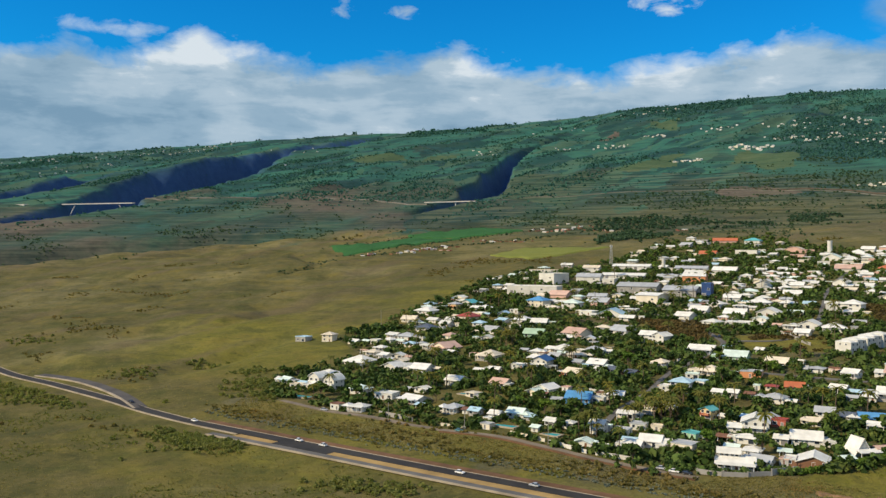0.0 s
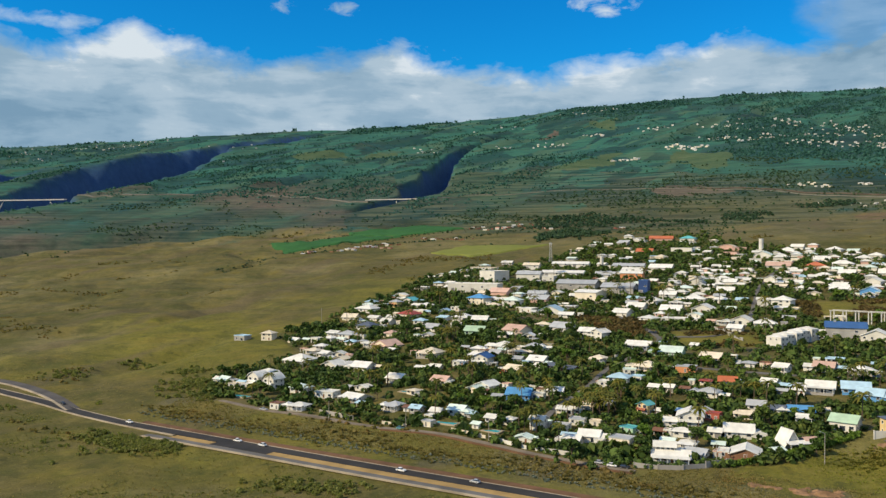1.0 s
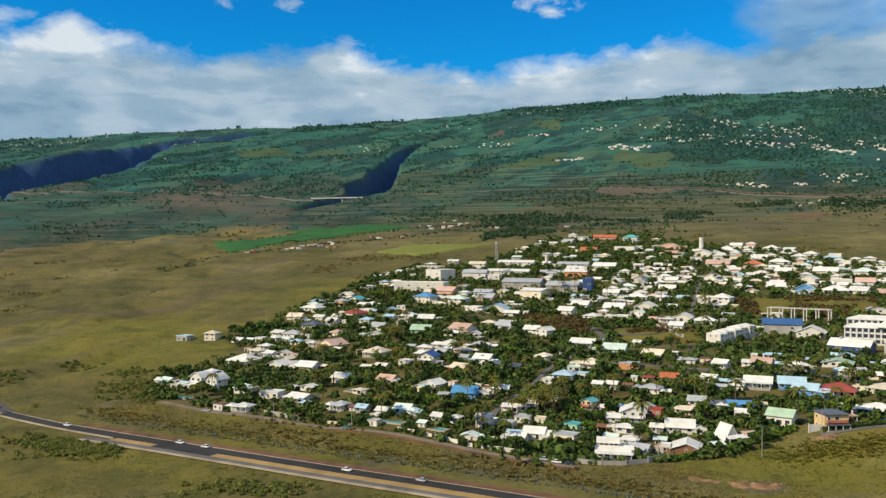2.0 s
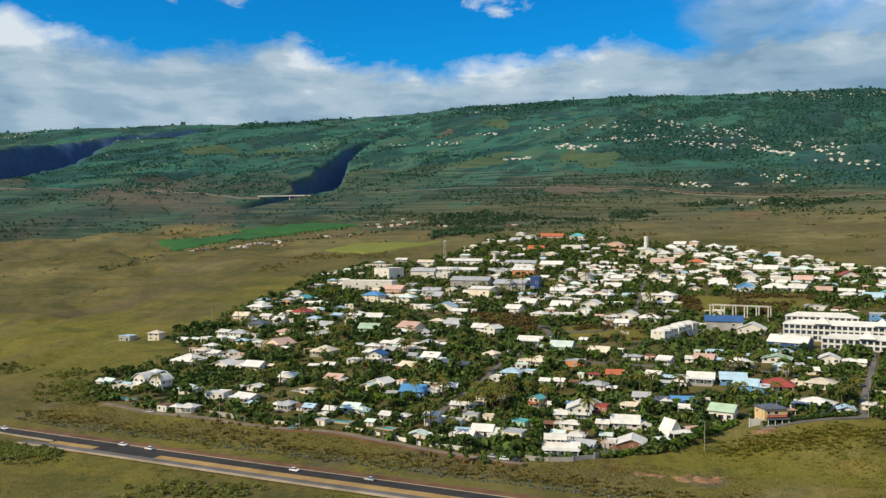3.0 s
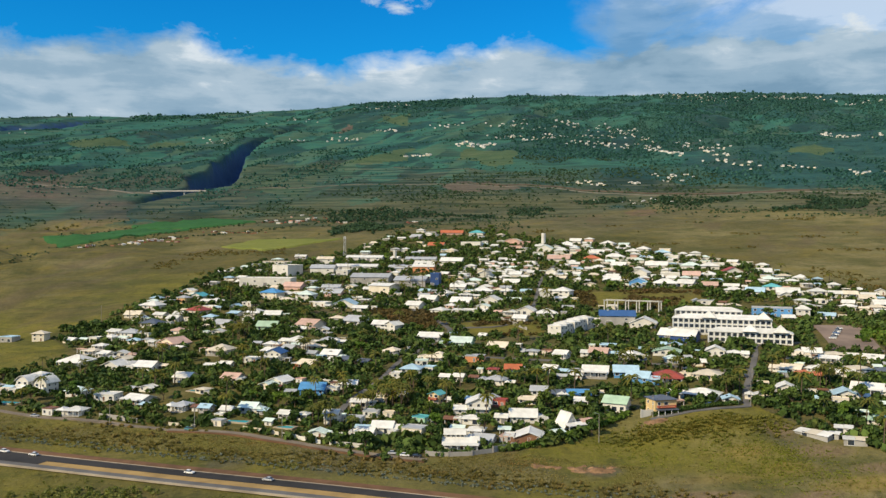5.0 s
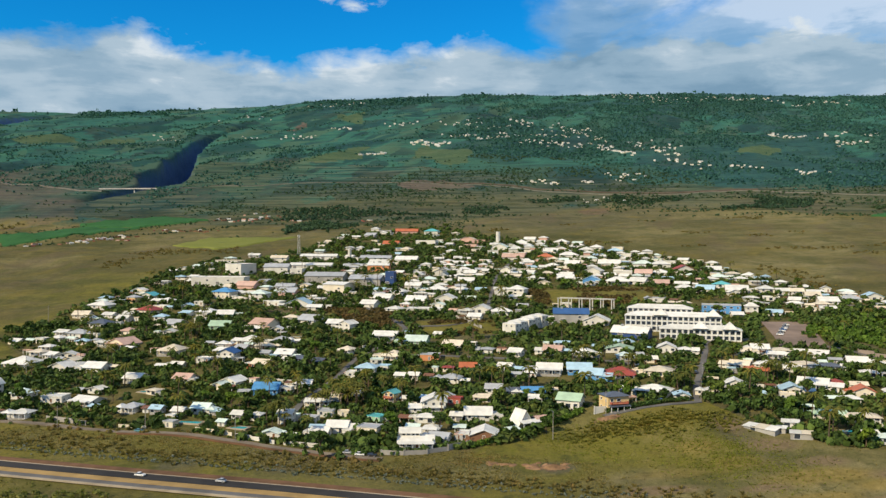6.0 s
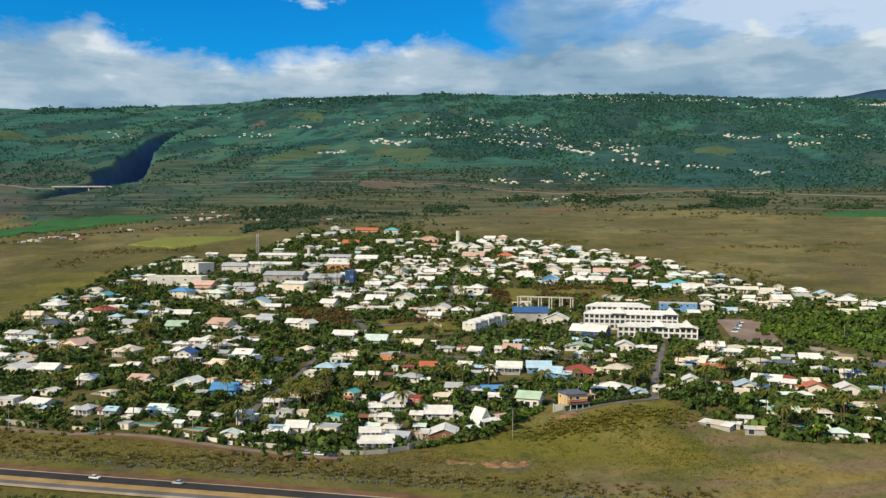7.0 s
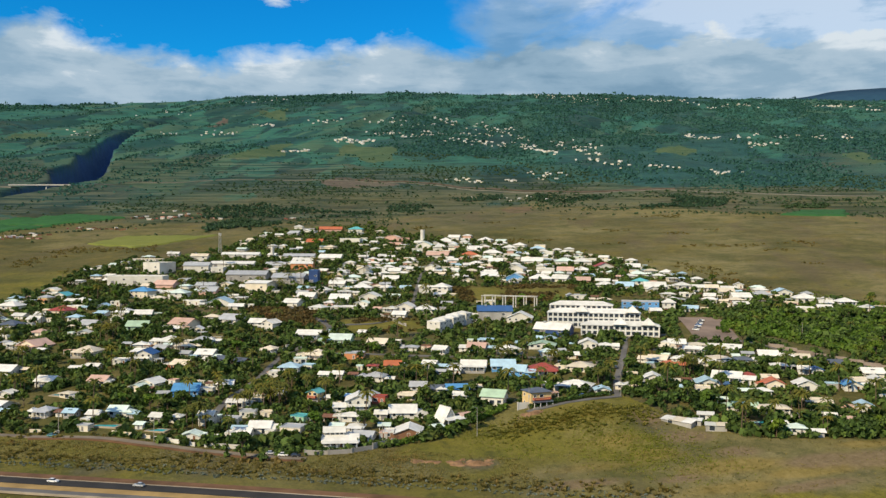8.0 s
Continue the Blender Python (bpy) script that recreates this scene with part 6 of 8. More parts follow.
pool(228, 353, 6, 3.5, -10, "blue tarpaulin-covered pool beside the shacks")


# ---- cars ----
def car_meshes(mat):
    s = Solid()
    def hull(prof, half, taper):
        n = len(prof)
        s.add([(x, -half * (taper if z > 0.95 else 1), z) for x, z in prof] + [(x, half * (taper if z > 0.95 else 1), z) for x, z in prof],
              [tuple(range(n)), tuple(range(n, 2 * n))[::-1]] + [(i, n + i, n + (i + 1) % n, (i + 1) % n) for i in range(n)])
    hull([(-2.1, 0.35), (2.1, 0.35), (2.15, 0.7), (1.9, 0.88), (1.0, 0.98), (-1.95, 1.0), (-2.15, 0.75)], 0.87, 0.97)
    bodyw = s.mesh("body", mat)
    s = Solid()
    s.v, s.f, s.k = [], [], []
    prof = [(0.95, 0.97), (0.35, 1.48), (-1.2, 1.52), (-1.9, 1.0)]
    n = 4
    s.add([(x, -0.82 if z < 1.2 else -0.66, z) for x, z in prof] + [(x, 0.82 if z < 1.2 else 0.66, z) for x, z in prof], [tuple(range(n)), tuple(range(n, 2 * n))[::-1]] + [(i, n + i, n + (i + 1) % n, (i + 1) % n) for i in range(n)])
    cabin = s.mesh("cabin", glass)
    s = Solid()
    s.box(-1.15, 0.3, -0.67, 0.67, 1.5, 1.56)
    top = s.mesh("car_roof", mat)
    s = Solid()
    s.tube((0, -0.11, 0), (0, 0.11, 0), 0.33, 0.33, 12)
    return bodyw, cabin, top, s.mesh("wheel", rubber)


rubber = plain("tyre_rubber", (.02, .02, .02), 0.8, 0.1, 1)
PAINT = {k: plain(f"car_paint_{k}", c, 0.25, 0.03, 1, spec=0.6) for k, c in (("white", (.78, .78, .77)), ("silver", (.45, .46, .48)), ("blue", (.04, .12, .32)), ("dark", (.03, .03, .035)), ("teal", (.10, .25, .28)))}
CARS = {}
rim = Solid()
rim.tube((0, -0.115, 0), (0, 0.115, 0), 0.19, 0.19, 8)
RIM = rim.mesh("rim", metal_grey)


def car(x, y, turn, paint, label, lift=0.33):
    if paint not in CARS:
        CARS[paint] = car_meshes(PAINT[paint])
    b, c, t, w = CARS[paint]
    e = 0.8
    zx = (rise_at(x + e * math.cos(radians(turn)), y + e * math.sin(radians(turn))) - rise_at(x - e * math.cos(radians(turn)), y - e * math.sin(radians(turn)))) / (2 * e)
    v = thing("car", pose(x, y, rise_at(x, y) + lift, 0, 0, turn) @ pose(0, 0, 0, 0, -math.degrees(math.atan(zx)), 0), label, "car", "cars")
    part("body", b, v), part("cabin", c, v), part("car_roof", t, v)
    for wx in (-1.3, 1.3):
        for wy in (-0.82, 0.82):
            part("rim", RIM, part("wheel", w, v, pose(wx, wy, 0.33)), pose(0, 0.02 if wy > 0 else -0.02, 0), "pale metal rim")


car(-162, 400.5, -25, "white", "white hatchback on the asphalt road")
car(-147, 393.6, 155, "white", "white saloon car on the asphalt road")
car(-73, 359.5, -25, "white", "white car on the asphalt road")
car(-40, 346.5, 155, "silver", "silver car on the asphalt road")
car(-300, 473, -32, "dark", "dark car at the road bend")
car(-236, 433, -30, "white", "white car on the asphalt road")
car(-171, 459.5, -15, "silver", "silver car parked beside the lower lane", 0.3)
car(-86, 421, -25, "teal", "teal car parked on the earth shoulder", 0.3)
car(10, 373, -15, "silver", "silver car parked before a garden wall", 0.3)
car(15, 369.6, -20, "white", "white car parked beside the lane", 0.3)
car(20, 367.5, -20, "dark", "dark car parked beside the lane", 0.3)
car(183, 420, 65, "white", "white car parked in the side street", 0.3)
car(164, 406.5, -5, "blue", "blue van parked beside a hedge", 0.3)
car(56, 636, 80, "dark", "dark car in the village street", 0.3)
car(203, 455, 65, "dark", "dark car on the climbing street", 0.3)
for i in range(9):
    car(292 + 4.2 * i * 0.55, 527 + 4.2 * i * 0.75, -30 + (i % 3), ("white", "silver", "dark", "white", "blue")[i % 5], "car parked on the open school yard", 0.25)


# ---- bungalows between the villas ----
def over(x, y, gap=0.0):
    """Which plan points lie on a house, pool or trunk, with a gap round it."""
    out = np.zeros(np.shape(x), bool)
    for fx, fy, hw, hd, turn in FOOT:
        c, s = math.cos(radians(turn)), math.sin(radians(turn))
        u, v = (x - fx) * c + (y - fy) * s, -(x - fx) * s + (y - fy) * c
        out |= (np.abs(u) < hw + gap) & (np.abs(v) < hd + gap)
    return out


def free_spot(x, y, reach):
    for gx, gy, gw, gd, gt in FOOT:
        if math.hypot(x - gx, y - gy) < 0.8 * max(gw, gd) + reach:
            return False
    for lane in LANES:
        if line_distance(np.array(x), np.array(y), [(px, py, 1, 1) for px, py in lane])[0] < reach + 1.0:
            return False
    here = np.array(x), np.array(y)
    return bool(inside(*here, VILLAGE)) and not any(bool(inside(*here, p)) for p in PLOTS + [YARD, PALM_GROVE])


PALM_GROVE = [(300, 520), (330, 500), (350, 440), (380, 400), (460, 420), (500, 540), (430, 590), (340, 560)]
brng = random.Random(29)
count = 0
for _ in range(7000):
    if count >= 190:
        break
    y = 340 + 900 * brng.random()
    x = brng.uniform(-270, 520)
    w, d = brng.uniform(7.5, 11), brng.uniform(6.5, 9)
    if not free_spot(x, y, 0.56 * w):
        continue
    shape = brng.choice(("hip", "side", "gable", "side", "flat"))
    roof = brng.choice(("white", "white", "white", "white", "mint", "cream", "grey", "white", "paleblue"))
    ob = villa(x, y, w, d, 2.7, 0.35 if shape == "flat" else 0.24 * d, -22 + brng.uniform(-16, 16), shape, roof, brng.choice(("white", "white", "cream")), brng.random() < 0.3)
    ob.name, ob["category"], ob["group"] = "bungalow", "bungalow", "bungalows of the village"
    ob["label"] = ob["label"].replace("villa", "bungalow")
    count += 1


# close rows of small houses in the upper quarters
QUARTERS = [[(184, 1023), (218, 1059), (277, 1103), (330, 983), (373, 872), (395, 773), (340, 667), (290, 722), (208, 786), (147, 819)], [(344, 786), (371, 723), (406, 667), (440, 601), (462, 556), (448, 539), (391, 554), (352, 587), (319, 620), (318, 669)], [(42, 849), (109, 951), (167, 931), (128, 710), (78, 675), (45, 714)]]
count = 0
for _ in range(9000):
    if count >= 104:
        break
    x, y = brng.uniform(20, 480), brng.uniform(540, 1120)
    if not any(bool(inside(np.array(x), np.array(y), q)) for q in QUARTERS):
        continue
    w, d, turn = brng.uniform(7.5, 12.5), brng.uniform(6.5, 9), -22 + brng.uniform(-16, 16)
    c, q = math.cos(radians(turn)), math.sin(radians(turn))
    us, vs = np.meshgrid(np.linspace(-w / 2 - 1, w / 2 + 1, 5), np.linspace(-d / 2 - 1, d / 2 + 1, 4))
    px, py = x + c * us - q * vs, y + q * us + c * vs
    if bool(over(px, py, 0.6).any()) or any(line_distance(np.array(x), np.array(y), [(a, b, 1, 1) for a, b in lane])[0] < 7 for lane in LANES) or any(bool(inside(np.array(x), np.array(y), p)) for p in PLOTS + [YARD]):
        continue
    shape = brng.choice(("hip", "side", "hip", "flat"))
    ob = villa(x, y, w, d, 2.9, 0.35 if shape == "flat" else 0.26 * d, turn, shape, brng.choice(("white", "white", "white", "white", "white", "mint", "white", "cream")), brng.choice(("white", "white", "white", "cream", "pink")))
    ob.name, ob["category"], ob["group"] = "bungalow", "bungalow", "bungalows of the village"
    ob["label"] = ob["label"].replace("villa", "bungalow")
    count += 1


# ---- sheds, car ports and lean-tos in the gardens ----
orng = random.Random(17)
n = 0
homes = [(fx, fy, hw, hd, turn) for fx, fy, hw, hd, turn in FOOT if hw < 12]
for fx, fy, hw, hd, turn in homes:
    if orng.random() > 0.8 or math.hypot(fx, fy) > 900:
        continue
    side = orng.choice((-1, 1))
    w, d = orng.uniform(3.2, 6.5), orng.uniform(3.0, 5.0)
    u, v = side * (hw + w / 2 + orng.uniform(1.2, 3.0)), orng.uniform(-0.8, 0.8) * hd
    c, s = math.cos(radians(turn)), math.sin(radians(turn))
    x, y = fx + c * u - s * v, fy + s * u + c * v
    clash = False
    for gx, gy, gw, gd, gt in FOOT:
        if math.hypot(x - gx, y - gy) < max(gw, gd) * 0.85 + 2.6 and (gx, gy) != (fx, fy):
            clash = True
    for lane in LANES:
        if line_distance(np.array(x), np.array(y), [(px, py, 1, 1) for px, py in lane])[0] < 4.5:
            clash = True
    if clash or not bool(inside(np.array(x), np.array(y), VILLAGE)):
        continue
    tone = orng.choice(("white", "white", "grey", "cream", "mint", "brown", "rose", "paleblue"))
    z, deep = stand(x, y, w, d, turn)
    open_sided = orng.random() < 0.45
    t = thing("car_port" if open_sided else "shed", pose(x, y, z, 0, 0, turn), f"small {WORDS[tone]}-roofed {'open car port' if open_sided else 'garden shed'} beside a villa", "shed", "garden sheds")
    FOOT.append((x, y, w / 2, d / 2, turn))
    shape = orng.choice(("side", "flat"))
    part("roof", slab_roof(w, d, 2.4, 0.3 if shape == "flat" else 0.7, shape).mesh("roof", ROOF[tone]), t)
    if open_sided:
        for px in (-w / 2 + 0.2, w / 2 - 0.2):
            for py in (-d / 2 + 0.2, d / 2 - 0.2):
                part("post", POST, t, pose(px, py, -0.1))
    else:
        part("wall", body(w, d, 2.4, 0.7, shape, deep).mesh("wall", WALL[orng.choice(("white", "grey", "cream"))]), t)
        part("door", DOORS[2], t, pose(0, -d / 2, 0.02))


# ---- the white house at the lane corner, with a raised middle roof ----
z, deep = stand(40.0, 379.5, 15, 11, -6)
home = thing("house", pose(40.0, 379.5, z, 0, 0, -6), "white villa with stepped pale sheet roofs and veranda", "house", "houses of the village")
FOOT.append((40.0, 379.5, 8.5, 8.5, -6))
part("wall", body(15, 11, 2.7, 2.0, "side", deep).mesh("wall", WALL["white"]), home)
part("roof", slab_roof(15, 11, 2.7, 2.0, "side").mesh("roof", ROOF["white"]), home)
part("upper_wall", body(8.5, 5.2, 2.6, 1.5, "side", 0.0).mesh("upper_wall", WALL["white"]), home, pose(-2.6, 1.6, 3.6))
part("upper_roof", slab_roof(8.5, 5.2, 2.6, 1.5, "side").mesh("upper_roof", ROOF["white"]), home, pose(-2.6, 1.6, 3.6))
for u in (-5.4, -3.4, -1.2, 0.6):
    part("window", WINDOWS[0], home, pose(u, -1.0, 4.6))
for u in (-6.0, -3.0, 0.4, 3.4, 6.0):
    part("door" if u == 0.4 else "window", DOORS[0] if u == 0.4 else WINDOWS[1], home, pose(u, -5.5, 0.02 if u == 0.4 else 0.9))
s = Solid()
s.box(-7.2, 7.2, -8.0, -5.52, -deep, 0.0)
terrace = part("terrace", s.mesh("terrace", concrete), home)
s = Solid()
s.add([(-7.8, -8.4, 2.3), (7.8, -8.4, 2.3), (7.8, -5.51, 2.9), (-7.8, -5.51, 2.9), (-7.8, -8.4, 2.44), (7.8, -8.4, 2.44), (7.8, -5.51, 3.04), (-7.8, -5.51, 3.04)],
      [(3, 2, 1, 0), (4, 5, 6, 7), (0, 1, 5, 4), (1, 2, 6, 5), (2, 3, 7, 6), (3, 0, 4, 7)])
part("veranda_roof", s.mesh("veranda_roof", ROOF["white"]), home)
for k in range(6):
    part("post", POST, terrace, pose(-7.0 + 2.8 * k, -7.9, 0.0))


# ---- low shacks at the edge of the grass ----
def shack(x, y, w, d, h, turn, slant, roof, wall, label):
    """A hut of boards under a crooked sheet roof."""
    z, deep = stand(x, y, w, d, turn)
    hut = thing("shack", pose(x, y, z, 0, 0, turn), label, "shack", "shacks at the grass edge")
    FOOT.append((x, y, w / 2 + 0.5, d / 2 + 0.5, turn))
    s = Solid()
    s.box(-w / 2, w / 2, -d / 2, d / 2, -deep, h - 0.05)
    part("wall", s.mesh("wall", wall), hut)
    n = max(2, int(w / 4))
    for i in range(n):
        u0, u1 = -w / 2 - 0.5 + (w + 1) * i / n, -w / 2 - 0.5 + (w + 1) * (i + 1) / n - 0.06
        lo, hi = h + 0.1 * (i % 2), h + slant + 0.12 * ((i * 7) % 3)
        s = Solid()
        s.add([(u0, -d / 2 - 0.6, lo), (u1, -d / 2 - 0.6, lo), (u1, d / 2 + 0.5, hi), (u0, d / 2 + 0.5, hi), (u0, -d / 2 - 0.6, lo + 0.08), (u1, -d / 2 - 0.6, lo + 0.08), (u1, d / 2 + 0.5, hi + 0.08), (u0, d / 2 + 0.5, hi + 0.08)],
              [(3, 2, 1, 0), (4, 5, 6, 7), (0, 1, 5, 4), (1, 2, 6, 5), (2, 3, 7, 6), (3, 0, 4, 7)])
        part("roof_sheet", s.mesh("roof_sheet", ROOF[roof[i % len(roof)]]), hut)
    part("door", DOORS[1], hut, pose(-w * 0.2, -d / 2, 0.02))


shack(192.0, 361.0, 15.0, 5.0, 1.7, -57, 0.9, ("white", "cream", "white", "cream"), WALL["grey"], "low grey shack under patched white and tan sheets")
shack(203.5, 348.5, 9.0, 5.5, 2.3, -28, 0.4, ("white", "cream"), WALL["grey"], "low grey concrete hut with a pale flat roof")
shack(206.0, 362.0, 7.0, 4.0, 2.3, -30, 0.7, ("white", "white"), WALL["white"], "small white shed under a tilted sheet roof")
shack(199.0, 357.0, 4.0, 3.5, 2.0, -40, 0.5, ("grey", "white"), WALL["grey"], "tiny grey lean-to among shacks")

# ---- fields, highway and bridges on the slopes ----
def crop(name, dark, light, size):
    s = Shade(name, 0.95, 0.0, 0.1)
    rows = s.noise(size, 6, 0.7)
    big = s.noise(size * 9, 4, 0.6)
    s.colour(s.ramp(s.math("ADD", s.math("MULTIPLY", rows, 0.5), s.math("MULTIPLY", big, 0.5)), [(0.33, dark), (0.66, light)]))
    s.bump(rows, 1.0, 0.7)
    return s.mat


CROP = {
    "cane": crop("green_cane", (.022, .078, .026), (.042, .128, .040), 6),
    "yellow": crop("yellow_green_crop", (.12, .145, .030), (.19, .20, .05), 6),
    # dark blue: haze and cloud shade are put into this colour
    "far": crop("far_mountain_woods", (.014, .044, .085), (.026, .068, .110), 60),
}


def field(kind, a, b, c, d, lift, label, n=26):
    """A field laid on the slope between four corners, with a ragged border and a thick edge."""
    P = [np.array(p, float) for p in (a, b, c, d)]
    u, v = np.meshgrid(np.linspace(0, 1, n), np.linspace(0, 1, n))
    xy = sum(w[..., None] * p for w, p in zip(((1 - u) * (1 - v), u * (1 - v), u * v, (1 - u) * v), P))
    span = np.hypot(*(P[1] - P[0])) * 0.035
    xy[..., 0] += 2.4 * span * fbm(xy[..., 0], xy[..., 1], span * 4, 3, 81)
    xy[..., 1] += 3.6 * span * fbm(xy[..., 0], xy[..., 1], span * 4, 3, 82)
    z = ground(xy[..., 0], xy[..., 1]) + lift
    rim = (u == 0) | (u == 1) | (v == 0) | (v == 1)
    z = np.where(rim, z - lift - 2.5, z)
    me = mesh_of("field", np.c_[xy.reshape(-1, 2), z.ravel()].tolist(), [(i * n + j, i * n + j + 1, (i + 1) * n + j + 1, (i + 1) * n + j) for i in range(n - 1) for j in range(n - 1)], CROP[kind], True)
    tagged(new("field", me), label, "field", "fields on the slope", "structure")


field("cane", (-526, 1418), (-459, 1316), (-297, 1486), (-402, 1535), 2.2, "bright green sugar cane field below the slope")
field("cane", (-422, 1556), (-301, 1491), (-188, 1536), (-289, 1607), 2.2, "bright green sugar cane field below the slope")
field("yellow", (-206, 1200), (-134, 1120), (-32, 1238), (-162, 1279), 1.6, "yellow-green crop field beside the village")
field("cane", (774, 1165), (851, 1095), (924, 1199), (852, 1208), 2.5, "dark green crop strip beyond the dry plain")
soil_bank = plain("brown_soil_bank", (.105, .084, .060), 0.95, 0.16, 6)
hw_pale = plain("dusty_road_cut", (.180, .168, .140), 0.95, 0.16, 8)
HIGHWAY = [(-1290, 2058), (-1109, 2047), (-800, 2087), (-620, 2020), (-470, 1936)]
HIGHWAY_EAST = [(-355, 1904), (-235, 1944), (-35, 1908), (82, 1895), (224, 1835), (366, 1750), (446, 1668), (590, 1575), (795, 1504), (1070, 1288), (1300, 1120)]
strip("highway", HIGHWAY, -5, 5, 1.2, hw_pale, "pale highway cut along the mountain foot", "road", 15, skirt=4)
strip("highway", HIGHWAY_EAST, -2.4, 2.4, 0.7, hw_pale, "pale highway cut along the mountain foot", "road", 15, skirt=2)
strip("cutting_bank", [(224, 1847), (366, 1764), (446, 1684), (590, 1590), (795, 1516)], 0, 5, 2.0, soil_bank, "bare earth bank above the highway", "verge", 15, skirt=5)


pale_concrete = plain("pale_concrete", (.50, .49, .46), 0.85, 0.1, 6)


def bridge(a, b, deck, depth, strut, label):
    """A level viaduct with box deck, parapets and raking struts."""
    a, b = Vector((*a, 0)), Vector((*b, 0))
    za, zb = float(slope_height(a.x, a.y)) + 3, float(slope_height(b.x, b.y)) + 3
    long = (b - a).length
    ang = math.degrees(math.atan2(b.y - a.y, b.x - a.x))
    t = thing("bridge", pose((a.x + b.x) / 2, (a.y + b.y) / 2, (za + zb) / 2, 0, 0, ang), label, "bridge", "viaducts")
    s = Solid()
    s.box(-long / 2, long / 2, -deck / 2, deck / 2, -depth, 0)
    part("deck", s.mesh("deck", pale_concrete), t)
    for y in (-deck / 2, deck / 2 - 0.4):
        s = Solid()
        s.box(-long / 2, long / 2, y, y + 0.4, 0.004, 1.1)
        part("parapet", s.mesh("parapet", concrete), t)
    for u, lean in strut:
        s = Solid()
        s.tube((u * long, 0, -depth), (u * long + lean, 0, -depth - 60), 1.6, 1.2, 8)
        part("strut", s.mesh("strut", pale_concrete), t)


bridge((-1540, 2095), (-1300, 2056), 10, 1.9, [(-0.32, -38), (0.3, 30)], "pale highway viaduct on raking struts over a gorge")
bridge((-1760, 2088), (-1622, 2052), 14, 5, [(0.0, 0)], "pale highway viaduct over the western gorge")
bridge((-478, 1940), (-352, 1903), 9, 1.3, [(0.1, 4)], "pale highway bridge over the middle gorge")

# ---- a farther mountain, set close behind the crest to fit the camera's view ----
# its dark blue is painted haze and cloud shade
fa = np.radians(np.arange(25.0, 62.0, 0.25))
crest = np.interp(np.degrees(fa), [25, 28, 30, 34, 40, 62], [0.130, 0.143, 0.1485, 0.1525, 0.1555, 0.158]) * 4850 + 30 * fbm(np.degrees(fa) * 60, np.degrees(fa) * 0, 260, 3, 171)
rows = []
for rr, share in ((4560, 0.55), (4640, 0.8), (4720, 0.92), (4850, 1.0), (4940, 0.85)):
    zz = 100 + crest * share + 16 * fbm(fa * 3000, fa * 0 + rr, 300, 3, 173) * (share < 0.99)
    rows.append(np.c_[rr * np.sin(fa), rr * np.cos(fa), zz])
m = len(fa)
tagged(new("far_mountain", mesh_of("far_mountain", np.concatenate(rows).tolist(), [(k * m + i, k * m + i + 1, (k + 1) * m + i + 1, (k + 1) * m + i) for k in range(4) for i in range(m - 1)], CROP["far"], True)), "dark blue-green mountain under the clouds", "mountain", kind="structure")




# ---- plants ----
def leaf_cloud(centres, radii, quads, leaf, squash=0.75, seed=1, shell=0.55):
    """Vertices and faces of many clumps: each a cloud of small tilted leaf sprays."""
    r = np.random.RandomState(seed)
    N = len(centres)
    d = r.normal(size=(N, quads, 3))
    d /= np.linalg.norm(d, axis=2, keepdims=True)
    d[..., 2] = np.where(d[..., 2] < -0.35, -d[..., 2], d[..., 2])
    rad = radii[:, None, None] * (shell + (1 - shell) * r.rand(N, quads, 1))
    c = centres[:, None, :] + d * rad * np.array([1, 1, squash])
    nrm = d + 0.7 * r.normal(size=d.shape)
    nrm /= np.linalg.norm(nrm, axis=2, keepdims=True)
    t = np.cross(nrm, r.normal(size=d.shape))
    t /= np.linalg.norm(t, axis=2, keepdims=True) + 1e-9
    b = np.cross(nrm, t)
    s = (leaf * radii)[:, None, None] * (0.6 + 0.8 * r.rand(N, quads, 1))
    v = np.stack([c - t * s - b * s * 0.5, c + t * s * 0.2 - b * s * 0.9, c + t * s + b * s * 0.4, c - t * s * 0.3 + b * s], 2).reshape(-1, 3)
    return v, np.arange(len(v)).reshape(-1, 4)


def raw_mesh(name, v, f, mat):
    me = bpy.data.meshes.new(name)
    me.vertices.add(len(v))
    me.vertices.foreach_set("co", np.asarray(v, np.float32).ravel())
    me.loops.add(f.size)
    me.loops.foreach_set("vertex_index", f.ravel().astype(np.int32))
    me.polygons.add(len(f))
    me.polygons.foreach_set("loop_start", np.arange(0, f.size, f.shape[1], dtype=np.int32))
    me.update(calc_edges=True)
    me.materials.append(mat)
    return me


def stuff(name, centres, radii, quads, leaf, mat, label, squash=0.75, seed=1, shell=0.55):
    v, f = leaf_cloud(np.asarray(centres, float), np.asarray(radii, float), quads, leaf, squash, seed, shell)
    return tagged(new(name, raw_mesh(name, v, f, mat)), label, "plants", kind="stuff")


